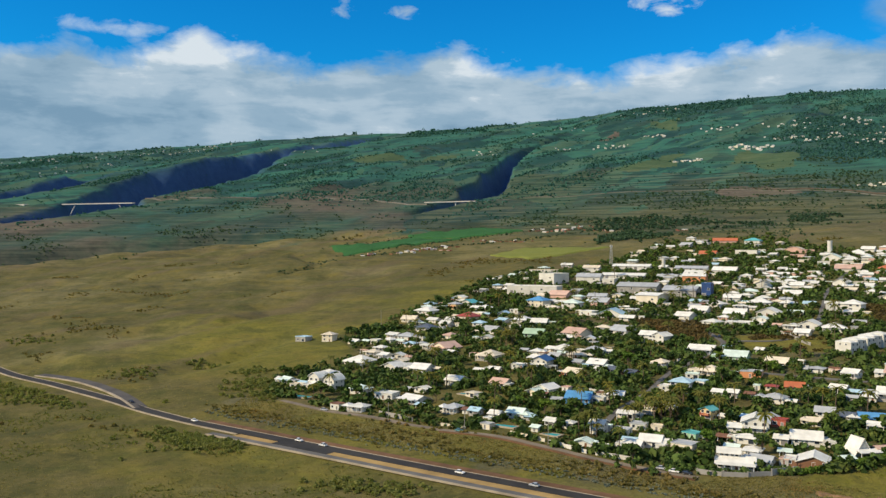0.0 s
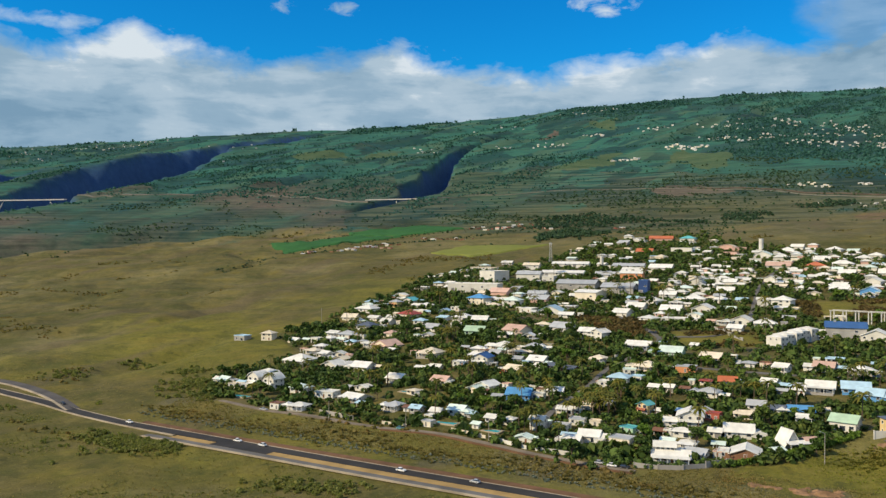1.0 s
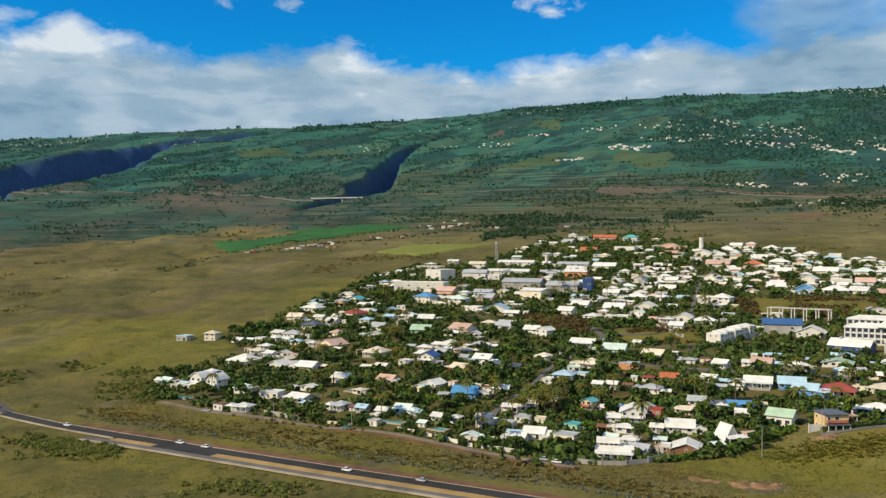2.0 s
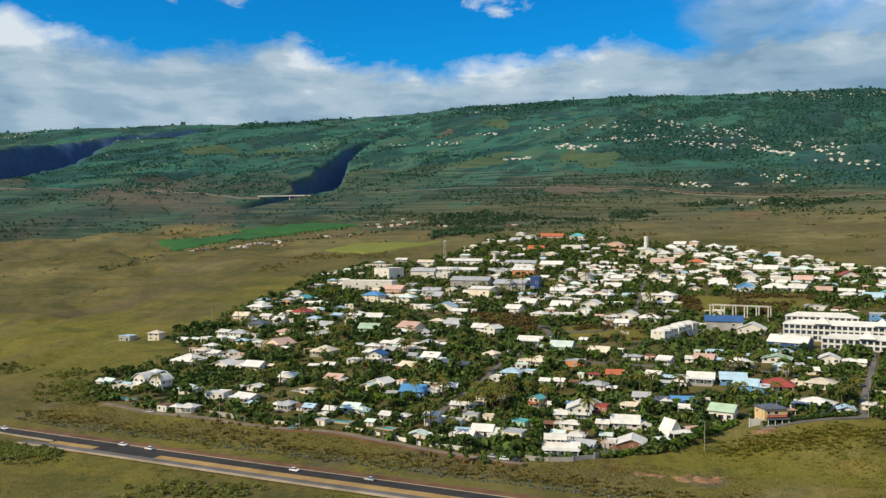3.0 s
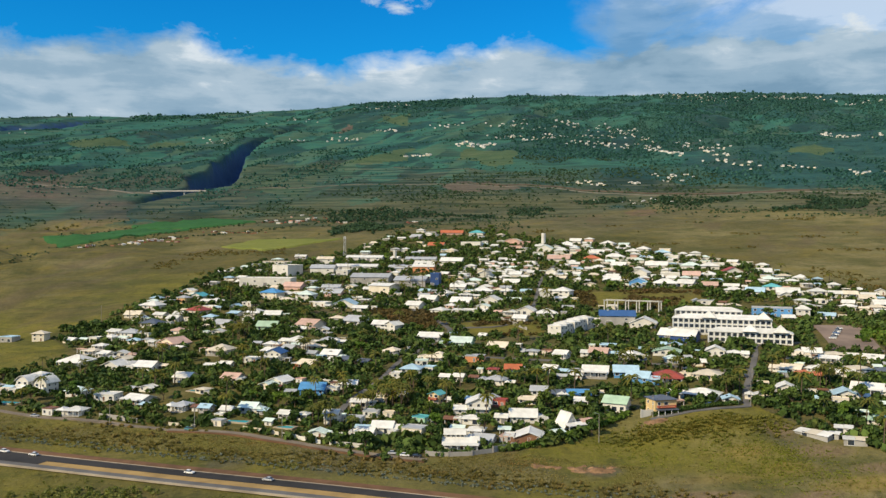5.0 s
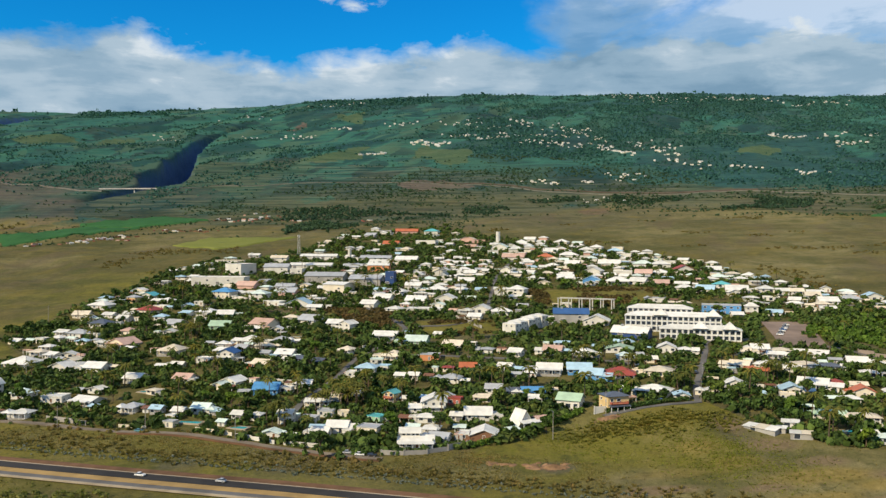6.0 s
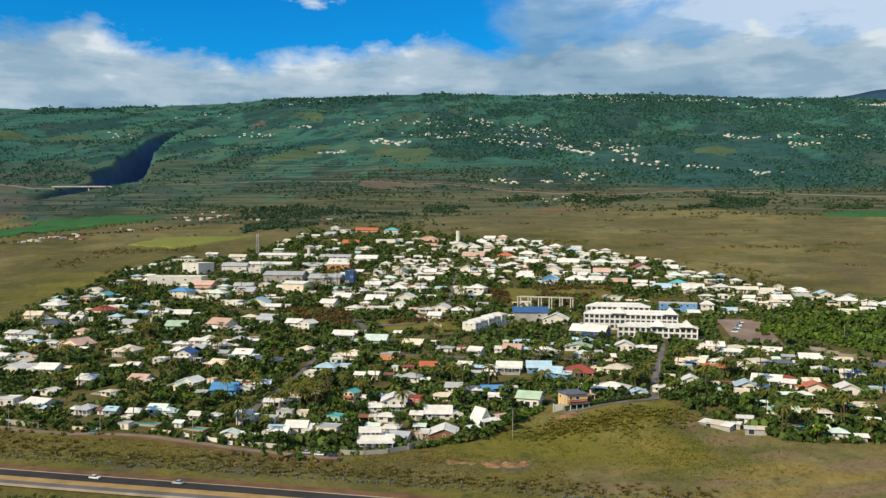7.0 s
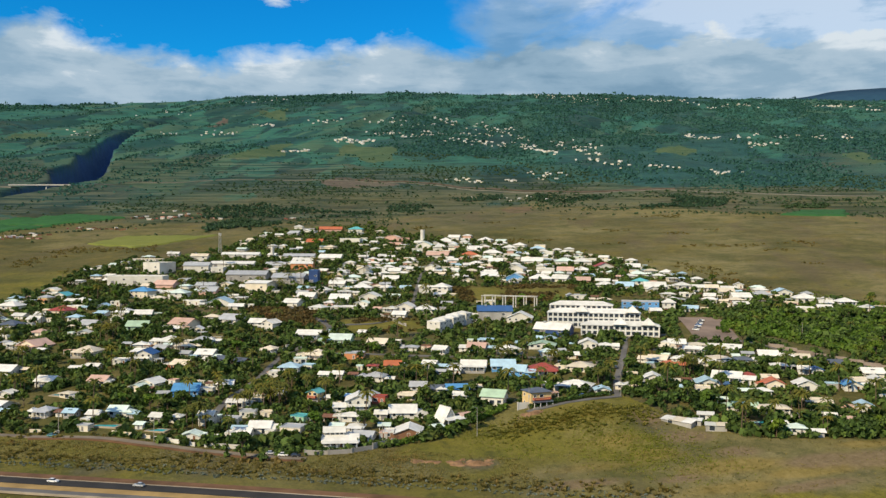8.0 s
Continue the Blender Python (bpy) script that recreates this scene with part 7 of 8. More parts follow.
def blades(name, centres, heights, count, mat, label, seed, spread=(0.15, 0.9)):
    """Tall grass: clumps of upright blades, each narrow at its tip and leaning its own way."""
    r = np.random.RandomState(seed)
    N = len(centres)
    a, lean = r.uniform(0, 2 * np.pi, (N, count)), r.uniform(*spread, (N, count))
    h = heights[:, None] * r.uniform(0.6, 1.3, (N, count))
    out = np.stack([np.cos(a), np.sin(a), 0 * a], -1)
    side = np.stack([-np.sin(a), np.cos(a), 0 * a], -1) * (h * 0.34)[..., None]
    foot = np.asarray(centres, float)[:, None, :] + out * (h * 0.25)[..., None]
    tip = foot + out * (h * lean)[..., None] + np.array([0, 0, 1.0]) * h[..., None]
    v = np.stack([foot - side, foot + side, tip + side * 0.45, tip - side * 0.45], 2).reshape(-1, 3)
    return tagged(new(name, raw_mesh(name, v, np.arange(len(v)).reshape(-1, 4), mat)), label, "plants", kind="stuff")


def tree_meshes(seed, mat):
    """Trunk with limbs, and a crown of lobes of small leaf sprays, for a tree one unit wide on 7 m of height."""
    r = random.Random(seed)
    s = Solid()
    s.tube((0, 0, -0.6), (0.15, 0.1, 2.4), 0.28, 0.2, 7)
    lobes = []
    for i in range(8):
        a = i * 2.4 + r.uniform(-0.4, 0.4)
        reach, up = r.uniform(0.9, 2.3), r.uniform(3.4, 5.9)
        tip = (reach * math.cos(a), reach * math.sin(a), up)
        s.tube((0.15, 0.1, 2.3), tip, 0.14, 0.05, 5)
        lobes.append((*tip, r.uniform(1.1, 1.75)))
    lobes.append((0.1, 0.1, 5.7, 1.6))
    L = np.array(lobes)
    v, f = leaf_cloud(L[:, :3], L[:, 3], 46, 0.30, 0.8, seed, 0.5)
    return s.mesh("trunk", bark), raw_mesh("crown", v, f, mat)


FROND = (0.08, 0.34, 0.48, 0.46, 0.36, 0.22, 0.03)


def palm_meshes(seed):
    r = random.Random(seed)
    s = Solid()
    lean = (r.uniform(-0.5, 0.5), r.uniform(-0.5, 0.5))
    tall = 8.2
    pts = [(lean[0] * k * k, lean[1] * k * k, -0.5 + (tall + 0.5) * k) for k in (0, 0.33, 0.66, 1.0)]
    for a, b, q in zip(pts, pts[1:], (0.22, 0.18, 0.16)):
        s.tube(a, b, q, q * 0.88, 7)
    trunk = s.mesh("trunk", bark)
    s = Solid()
    for i in range(17):
        a = i * 2.4 + r.uniform(-0.2, 0.2)
        up = r.uniform(-0.1, 1.25)
        n, long = 6, r.uniform(3.6, 5.2)
        ca, sa = math.cos(a), math.sin(a)
        spine = []
        for k in range(n + 1):
            q = k / n
            spine.append((pts[-1][0] + ca * long * q * (1 - 0.15 * q), pts[-1][1] + sa * long * q * (1 - 0.15 * q), tall + long * (up * q - (0.55 + 0.5 * up) * q * q)))
        for k in range(n):
            w0, w1 = FROND[k], FROND[k + 1]
            p, q = spine[k], spine[k + 1]
            for side in (-1, 1):
                s.add([p, q, (q[0] - side * sa * w1, q[1] + side * ca * w1, q[2] - w1 * 0.45), (p[0] - side * sa * w0, p[1] + side * ca * w0, p[2] - w0 * 0.45)], [(0, 1, 2, 3)])
    return trunk, s.mesh("fronds", leaf_palm)


TREES = [(tree_meshes(k, leaf_bright if k == 5 else leaf_green), k == 5) for k in range(6)]
PALMS = [palm_meshes(40 + k) for k in range(4)]


def clear_of(x, y, gap, lanes=3.0):
    """True where a plan point keeps off houses and roads."""
    if bool(over(np.array(x), np.array(y), gap)):
        return False
    for lane in [ROAD] + LANES:
        d, _, _ = line_distance(np.array(x), np.array(y), [(px, py, 1, 1) for px, py in lane])
        if d < (lanes if lane is not ROAD else 32):
            return False
    return not any(bool(inside(np.array(x), np.array(y), p)) for p in PLOTS + [YARD])


def room_behind(x, y):
    """Smaller where a house lies just behind along the camera's view, so trees don't hide it."""
    r = math.hypot(x, y)
    return 0.6 if bool(over(np.array([x + x / r * k for k in (4, 8)]), np.array([y + y / r * k for k in (4, 8)])).any()) else 1.0


def plant_tree(kind, x, y, size, turn, label, group):
    z = rise_at(x, y)
    if kind == "palm":
        (trunk, top), name, cat = PALMS[int(turn) % 4], "palm_tree", "palm"
    else:
        (trunk, top), name, cat = TREES[kind][0], "tree", "tree"
    t = thing(name, pose(x, y, z, 0, 0, turn) @ Matrix.Diagonal((size, size, size * (0.9 + 0.2 * (turn % 7) / 7), 1)), label, cat, group)
    part("trunk", trunk, t)
    part("crown", top, t)
    FOOT.append((x, y, 0.9 * size, 0.9 * size, 0))


prng = random.Random(23)
KEY_TREES = [(5, -47, 451, 1.15, "bright green round tree beside a villa"), (0, -2, 381, 1.2, "dark green bushy tree at the lane corner"), (1, 52, 392, 1.3, "dark green broad tree before white villa"),
             (2, 19, 378, 0.8, "leafy green tree before the pink villa"), (3, 173, 437, 1.1, "dark green tree beside white villa"), (4, 181, 427, 1.1, "dark green tree at the street corner"),
             (0, 191, 404, 1.5, "large dark spreading tree at the lane end"), (2, 200, 396, 1.4, "large dark spreading tree at the lane end"), (5, 214, 376, 1.1, "light green tree beside the grass slope"),
             (1, 100, 384, 1.0, "tall thin tree beside the street lamp"), (3, 104, 392, 1.2, "dark tree beside the green-roofed house"), (2, -232, 546, 1.1, "round dark tree beside the white villa"), (1, -60, 470, 1.1, "dark tree beside villa garden")]
for kind, x, y, size, label in KEY_TREES:
    plant_tree(kind, x, y, size, prng.uniform(0, 360), label, "village trees")
LABELS = ["dark green broadleaf tree among village houses", "leafy garden tree with an uneven crown", "small round garden tree beside villas"]
made = tries = 0
while made < 215 and tries < 14000:
    tries += 1
    y = 320 + 950 * prng.random() ** 1.7
    x = prng.uniform(-270, 500)
    if not bool(inside(np.array(x), np.array(y), VILLAGE)) or not clear_of(x, y, 1.2):
        continue
    plant_tree(prng.choice((0, 1, 2, 3, 4, 0, 5, 5)), x, y, prng.uniform(0.85, 1.45) * room_behind(x, y), prng.uniform(0, 360), prng.choice(LABELS), "village trees")
    made += 1
made = tries = 0
for px, py in [(-11, 457), (-2, 448), (7, 455), (14, 440), (-25, 472), (78, 465), (26, 465), (174, 471), (145, 488), (-25, 417), (257, 362), (266, 347), (240, 433), (183, 431), (292, 423), (14, 444), (-43, 571), (-89, 622), (-121, 505)]:
    for _ in range(6):
        x, y = px + prng.gauss(0, 4.5), py + prng.gauss(0, 4.5)
        if clear_of(x, y, 0.2):
            plant_tree("palm", x, y, prng.uniform(0.85, 1.3), prng.uniform(0, 360), "tall coconut palm in a cluster between villas", "village palms")
            made += 1
while made < 250 and tries < 9000:
    tries += 1
    y = 320 + 620 * prng.random() ** 1.7
    x = prng.uniform(-260, 500)
    grove = bool(inside(np.array(x), np.array(y), PALM_GROVE))
    if not (bool(inside(np.array(x), np.array(y), VILLAGE)) and clear_of(x, y, 0.3)) and not grove:
        continue
    plant_tree("palm", x, y, prng.uniform(0.9, 1.45), prng.uniform(0, 360), "coconut palm with drooping yellow-green fronds in a garden" if not grove else "low palm with spreading fronds in a grove", "village palms")
    made += 1

# garden shrubs that fill the plots
pts, rad = [], []
tries = 0
R2 = np.random.RandomState(5)
cx, cy = R2.uniform(-275, 520, 90000), 315 + 960 * R2.rand(90000) ** 1.5
ok = inside(cx, cy, VILLAGE)
cx, cy = cx[ok], cy[ok]
size = R2.uniform(0.8, 2.5, len(cx)) * np.where(R2.rand(len(cx)) < 0.16, 1.6, 1.0)
free = np.ones(len(cx), bool)
free = ~over(cx, cy, 0.3)
for lane in LANES:
    d, _, _ = line_distance(cx, cy, [(px, py, 1, 1) for px, py in lane])
    free &= d > 1.6 + 0.5 * size
yard = inside(cx, cy, YARD) | inside(cx, cy, PLOTS[0]) | inside(cx, cy, PLOTS[1]) | inside(cx, cy, PLOTS[2])
keep = np.where(free & ~yard & (fbm(cx, cy, 26, 3, 91) > -0.24))[0][:18500]
stuff("garden_shrubs", np.c_[cx[keep], cy[keep], ground(cx[keep], cy[keep]) + size[keep] * 0.35], size[keep], 15, 0.45, leaf_green, "dense green garden shrubs and hedges between villas", 0.95, 3)

# taller bushy growth that stands between the houses
hx, hy = R2.uniform(-275, 520, 26000), 315 + 760 * R2.rand(26000) ** 1.3
free = inside(hx, hy, VILLAGE) & ~over(hx, hy, 1.4) & (fbm(hx, hy, 30, 3, 92) > -0.06)
for lane in LANES:
    d, _, _ = line_distance(hx, hy, [(px, py, 1, 1) for px, py in lane])
    free &= d > 4.0
for p in PLOTS + [YARD]:
    free &= ~inside(hx, hy, p)
keep = np.where(free)[0][:2000]
for px, py, reach in ((204, 388, 7), (212, 373, 6), (198, 403, 5), (224, 360, 6), (232, 352, 5), (246, 342, 6), (262, 336, 7), (280, 330, 7)):
    hx, hy, keep = np.append(hx, px + R2.normal(0, reach, 16)), np.append(hy, py + R2.normal(0, reach * 0.7, 16)), np.append(keep, len(hx) + np.arange(16))
keep = keep[~over(hx[keep], hy[keep], 0.8)]
tall = R2.uniform(1.5, 3.0, len(keep))
stuff("garden_thicket", np.c_[hx[keep], hy[keep], ground(hx[keep], hy[keep]) + tall * 1.05], tall, 38, 0.32, leaf_green, "tall green bushes and small trees filling gardens", 1.0, 19)

# brown brush on the empty plots
qx, qy = R2.uniform(-10, 290, 9000), R2.uniform(580, 750, 9000)
keep = np.where((inside(qx, qy, PLOTS[0]) | inside(qx, qy, PLOTS[1]) | inside(qx, qy, PLOTS[2])) & ~over(qx, qy, 0.5) & (fbm(qx, qy, 22, 3, 95) > -0.1))[0][:1500]
size = R2.uniform(0.6, 2.0, len(keep))
stuff("dry_brush", np.c_[qx[keep], qy[keep], ground(qx[keep], qy[keep]) + size * 0.35], size, 16, 0.42, leaf_brown, "brown and ochre brush on empty village plots", 0.8, 12)

THICKET = []
# scrub on the dry grass, along the road and in the gullies
sx, sy = R2.uniform(-900, 700, 60000), R2.uniform(250, 1250, 60000)
d_road, _, _ = line_distance(sx, sy, [(px, py, 1, 1) for px, py in ROAD])
thick = fbm(sx, sy, 60, 4, 51) + 0.25 * np.exp(-((d_road - 24) / 14) ** 2)
keep = np.where((thick > 0.37) & ~((sx > 120) & (sy < 420)) & (d_road > 29) & ~inside(sx, sy, VILLAGE) & (np.abs(np.degrees(np.arctan2(sx, sy))) < 44))[0][:3500]
size = R2.uniform(0.5, 1.7, len(keep))
stuff("scrub", np.c_[sx[keep], sy[keep], ground(sx[keep], sy[keep]) + size * 0.3], size, 14, 0.45, leaf_scrub, "olive scrub bushes scattered over dry grass", 0.7, 4)
# low tufts of the dry sward, denser on the bank between road and village
tx, ty = R2.uniform(-520, 480, 420000), R2.uniform(230, 640, 420000)
d_road, _, _ = line_distance(tx, ty, [(px, py, 1, 1) for px, py in ROAD])
side = (tx * UP[0] + ty * UP[1]) > 322
bank = side & (d_road > 9) & (d_road < 62) & (tx < 110) & (tx > -232)
odds = np.where(bank, 2.6, np.where(np.hypot(tx, ty) < 500, 0.11, 0.03)) * np.clip(0.7 + 1.6 * fbm(tx, ty, 45, 3, 99), 0.05, 1)
off_road = np.where(side, d_road > 8.2, d_road > 15.5)
d_link, _, _ = line_distance(tx, ty, [(px, py, 1, 1) for px, py in LINK])
keep = np.where((R2.rand(len(tx)) < odds) & off_road & (d_link > 7) & ~inside(tx, ty, VILLAGE) & (np.abs(np.degrees(np.arctan2(tx, ty))) < 43))[0][:42000]
for lane in LANES:
    d, _, _ = line_distance(tx[keep], ty[keep], [(px, py, 1, 1) for px, py in lane])
    keep = keep[d > 5]
size = R2.uniform(0.2, 0.5, len(keep)) * np.where(bank[keep], 1.0, 0.9)
blades("grass_tufts", np.c_[tx[keep], ty[keep], ground(tx[keep], ty[keep]) - 0.1], size * 1.15, 6, leaf_tuft, "tufts of dry olive grass on the open slope", 14, (0.5, 1.5))
# low olive growth on the flat below the road
lx, ly = R2.uniform(-420, -20, 30000), R2.uniform(300, 540, 30000)
d_road, _, _ = line_distance(lx, ly, [(px, py, 1, 1) for px, py in ROAD])
below = (lx * UP[0] + ly * UP[1]) < 322
keep = np.where(below & (d_road > 17) & (fbm(lx, ly, 38, 4, 119) > 0.02) & (R2.rand(30000) < 0.5) & (np.abs(np.degrees(np.arctan2(lx, ly))) < 43))[0][:4500]
size = R2.uniform(0.25, 0.75, len(keep))
blades("olive_growth", np.c_[lx[keep], ly[keep], ground(lx[keep], ly[keep]) - 0.1], size, 7, leaf_knoll, "low olive growth in dry grass below the road", 34, (0.4, 1.4))
# thickets on the grass
for cx0, cy0, reach, many in ((-210, 385, 12, 60), (-405, 500, 18, 60), (-364, 484, 16, 60), (-338, 472, 14, 45), (-440, 532, 16, 40), (-222, 400, 8, 40), (-208, 396, 8, 40), (-197, 389, 9, 40), (-232, 405, 11, 40), (-349, 556, 9, 30), (-377, 507, 14, 40), (-406, 506, 14, 40), (-232, 512, 12, 60), (-222, 490, 9, 40), (-317, 595, 8, 20), (-527, 678, 16, 30), (-258, 560, 9, 30), (-115, 339, 8, 30), (-94, 334, 7, 25), (-290, 470, 8, 25), (-245, 532, 9, 40)):
    many = int(many * 1.8)
    THICKET.append(np.c_[cx0 + R2.normal(0, reach * 0.6, many) * 1.6, cy0 + R2.normal(0, reach * 0.6, many)])
tk = np.concatenate(THICKET)
d_road, _, _ = line_distance(tk[:, 0], tk[:, 1], [(px, py, 1, 1) for px, py in ROAD])
tk = tk[(d_road > 16)]
size = R2.uniform(0.7, 2.0, len(tk))
stuff("thicket", np.c_[tk, ground(tk[:, 0], tk[:, 1]) + size * 0.35], size, 36, 0.29, leaf_thicket, "dark green thickets standing in dry grass", 0.8, 15)
# yellow-green reeds on the knoll before the village, thinning out downhill, and olive bushes along its top
kx, ky = R2.uniform(70, 260, 44000), R2.uniform(290, 410, 44000)
thickness = sum(np.exp(-((kx - px) ** 2 + (ky - py) ** 2) / 15 ** 2) for px, py in [(120, 364), (132, 363), (144, 358), (153, 348), (161, 343), (167, 334), (171, 322), (173, 313), (102, 374)])
keep = np.where((0.55 * thickness * (0.7 + 1.6 * fbm(kx, ky, 22, 3, 103)) > R2.rand(44000)) & ~inside(kx, ky, VILLAGE) & ~over(kx, ky, 1.0))[0][:11000]
size = R2.uniform(0.16, 0.38, len(keep))
blades("reeds", np.c_[kx[keep], ky[keep], ground(kx[keep], ky[keep]) - 0.1], size * 1.4, 5, leaf_reed, "yellow-green reeds on the knoll below the village", 16, (0.6, 1.7))
kb = np.concatenate([np.c_[px + R2.normal(0, 7, 90), py + R2.normal(0, 4.5, 90)] for px, py in [(117, 376), (125, 379), (133, 380), (145, 381), (156, 381), (169, 384), (175, 379), (179, 372), (138, 374), (150, 374)]])
kb = kb[~over(kb[:, 0], kb[:, 1], 0.8)]
for lane in LANES:
    d, _, _ = line_distance(kb[:, 0], kb[:, 1], [(px, py, 1, 1) for px, py in lane])
    kb = kb[d > 3.0]
size = R2.uniform(0.5, 1.3, len(kb))
blades("knoll_bushes", np.c_[kb, ground(kb[:, 0], kb[:, 1]) - 0.1], size * 0.8, 14, leaf_knoll, "low olive bushes along the top of the knoll", 33, (0.4, 1.4))
# heaps of bare reddish soil on the slope
mound_soil = plain("loose_red_soil", (.28, .165, .085), 0.95, 0.24, 1.2)


def heap(x, y, long, wide, tall, turn, seed):
    n, m = 26, 16
    u, v = np.meshgrid(np.linspace(-1, 1, n), np.linspace(-1, 1, m))
    c, q = math.cos(radians(turn)), math.sin(radians(turn))
    px, py = x + c * u * long - q * v * wide, y + q * u * long + c * v * wide
    lump = np.clip(1 - u * u - v * v + 1.6 * fbm(px, py, 4, 4, seed), 0, 1)
    z = ground(px, py) - 0.25 + tall * lump ** 0.6 * (0.7 + 0.9 * fbm(px, py, 2.4, 3, seed + 3))
    me = mesh_of("soil_mound", np.stack([px, py, z], -1).reshape(-1, 3).tolist(), [(i * n + j, i * n + j + 1, (i + 1) * n + j + 1, (i + 1) * n + j) for i in range(m - 1) for j in range(n - 1)], mound_soil)
    tagged(new("soil_mound", me), "rough mound of bare reddish soil on dry grass", "mound", "soil mounds")


heap(91, 345, 11, 5, 1.5, -8, 301)
heap(72, 351, 8, 3, 0.9, -14, 305)
heap(131, 392, 7, 3, 1.2, 10, 309)
# fronds between the palms of the grove
fx, fy = R2.uniform(295, 505, 4600), R2.uniform(395, 595, 4600)
keep = np.where(inside(fx, fy, PALM_GROVE) & ~over(fx, fy, 0.6))[0][:2000]
size = R2.uniform(1.0, 2.4, len(keep))
stuff("grove_undergrowth", np.c_[fx[keep], fy[keep], ground(fx[keep], fy[keep]) + size * 0.5], size, 14, 0.55, leaf_bright, "dense yellow-green palm undergrowth in the grove", 0.9, 17)
# clipped green hedge along the lower garden edge
line = smooth_line([(64, 371), (77, 378), (88, 382), (101, 390), (115, 398), (123, 406)], 0.9)
ex, ey = np.repeat(line[:, 0], 3) + R2.normal(0, 0.7, 3 * len(line)), np.repeat(line[:, 1], 3) + 1.5 + R2.normal(0, 0.7, 3 * len(line))
size = R2.uniform(0.8, 1.4, len(ex))
stuff("hedge", np.c_[ex, ey, ground(ex, ey) + 0.9], size, 22, 0.38, leaf_bright, "long bright green hedge below the gardens", 1.0, 21)
line = smooth_line([(134, 399.5), (152, 402.5), (166, 405), (178, 408)], 0.9)
ex, ey = np.repeat(line[:, 0], 3) + R2.normal(0, 0.6, 3 * len(line)), np.repeat(line[:, 1], 3) + R2.normal(0, 0.6, 3 * len(line))
size = R2.uniform(0.7, 1.4, len(ex))
stuff("hedge", np.c_[ex, ey, ground(ex, ey) + 0.9], size, 20, 0.38, leaf_green, "dark green hedge along the lane above the knoll", 1.0, 36)
# row of blue-grey agaves above the road
line = smooth_line([(-250, 440), (-232, 430), (-150, 393), (-75, 360), (-14, 334), (40, 310), (100, 284), (140, 266)], 0.6)
ax = line[:, 0] + R2.normal(0, 1.3, len(line)) + 8
ay = line[:, 1] + R2.normal(0, 1.3, len(line)) + 16.5
ax, ay = ax + np.where(np.arange(len(line)) % 3 == 0, 2.2, 0.0), ay + np.where(np.arange(len(line)) % 3 == 0, 5.0, 0.0)
size = R2.uniform(0.3, 0.75, len(line))
stuff("agave_row", np.c_[ax, ay, ground(ax, ay) + 0.3], size, 12, 0.5, leaf_agave, "row of blue-grey agaves above the road bank", 0.9, 6, 0.3)
hx, hy = line[:, 0] + R2.normal(0, 5, len(line)) + 12, line[:, 1] + R2.normal(0, 4, len(line)) + 24
size = R2.uniform(0.5, 1.2, len(line))
blades("bank_scrub", np.c_[hx, hy, ground(hx, hy) - 0.1], size, 16, leaf_scrub, "dark scrub along the bank above the road", 7, (0.3, 1.3))

# woods and bushes of the mountain
wa, wr = np.radians(R2.uniform(-44, 44, 200000)), 1250 + 3300 * R2.rand(200000) ** 0.75
wx, wy = wr * np.sin(wa), wr * np.cos(wa)
gw = cover_of(wx, wy)[0]
want = np.clip(0.03 + 0.8 * (gw - 0.2) + 1.5 * fbm(wx, wy, 190, 4, 97) + 1.2 * fbm((wx * UP[1] - wy * UP[0]), (wx * UP[0] + wy * UP[1]) * 0.22, 120, 4, 98), 0.008, 1)
_, on_foot, on_pasture, on_farm = extra_cover(wx, wy)
wc, ws = wx * UP[1] - wy * UP[0], wx * UP[0] + wy * UP[1]
hedge = 1 - soft_step(np.abs(fbm(wc * 0.35 + 0.4 * ws, ws, 120, 3, 107)), 0.008, 0.03)
gully = 1 - soft_step(np.abs(fbm(wc + 90 * fbm(wx, wy, 500, 2, 5), ws * 0.25, 260, 4, 21)), 0.01, 0.05)
on_stubble, on_tilled, on_steps = crop_cover(wx, wy)
want = want * (1 - 0.78 * on_farm) * (1 - 0.93 * np.maximum(on_pasture, np.maximum(on_stubble, 0.6 * on_tilled))) + 0.5 * hedge * on_foot + 0.5 * gully * on_foot
for line in (GORGE_WEST, GORGE_FAR, GORGE_MID):
    d, wide, _ = line_distance(wx, wy, line)
    want = np.where(d < wide * 1.15, 0, want)
want = np.clip(1.7 * want - 0.26 + (0.02 + 0.60 * soft_step(fbm(wx, wy * 0.6, 110, 4, 99), -0.02, 0.16)) * soft_step(np.degrees(wa), 5, 13) * soft_step(wr, 1640, 1800) * (1 - 0.8 * on_stubble), 0.004, 1)
rows = value_noise(wc / 70, ground(wx, wy) / 4.5, 209)
want = want + 0.30 * (rows > 0.80) * (on_steps > 0.6)
want = want * np.where((np.degrees(wa) < -9) & (wr < 1720), 0.12, 1.0)
want = want + 0.7 * np.where((np.degrees(wa) < -9) & (wr < 1720), 0.1, 1.0) * soft_step(fbm(wc * 0.3, ws, 75, 4, 101) + 0.1 * (wa > 0.05), 0.14, 0.3) * (wr < 2000) * (wr > 1400)
keep = np.where(R2.rand(len(wx)) < want)[0][:60000]
size = R2.uniform(1.2, 3.0, len(keep)) * (0.75 + wr[keep] / 5500) * np.where((wr[keep] > 4100) & (R2.rand(len(keep)) < 0.06), R2.uniform(1.4, 2.4, len(keep)), 1.0)
high = wr[keep] > 1980 + 260 * np.sin(wa[keep] * 9)
sel = keep[high]
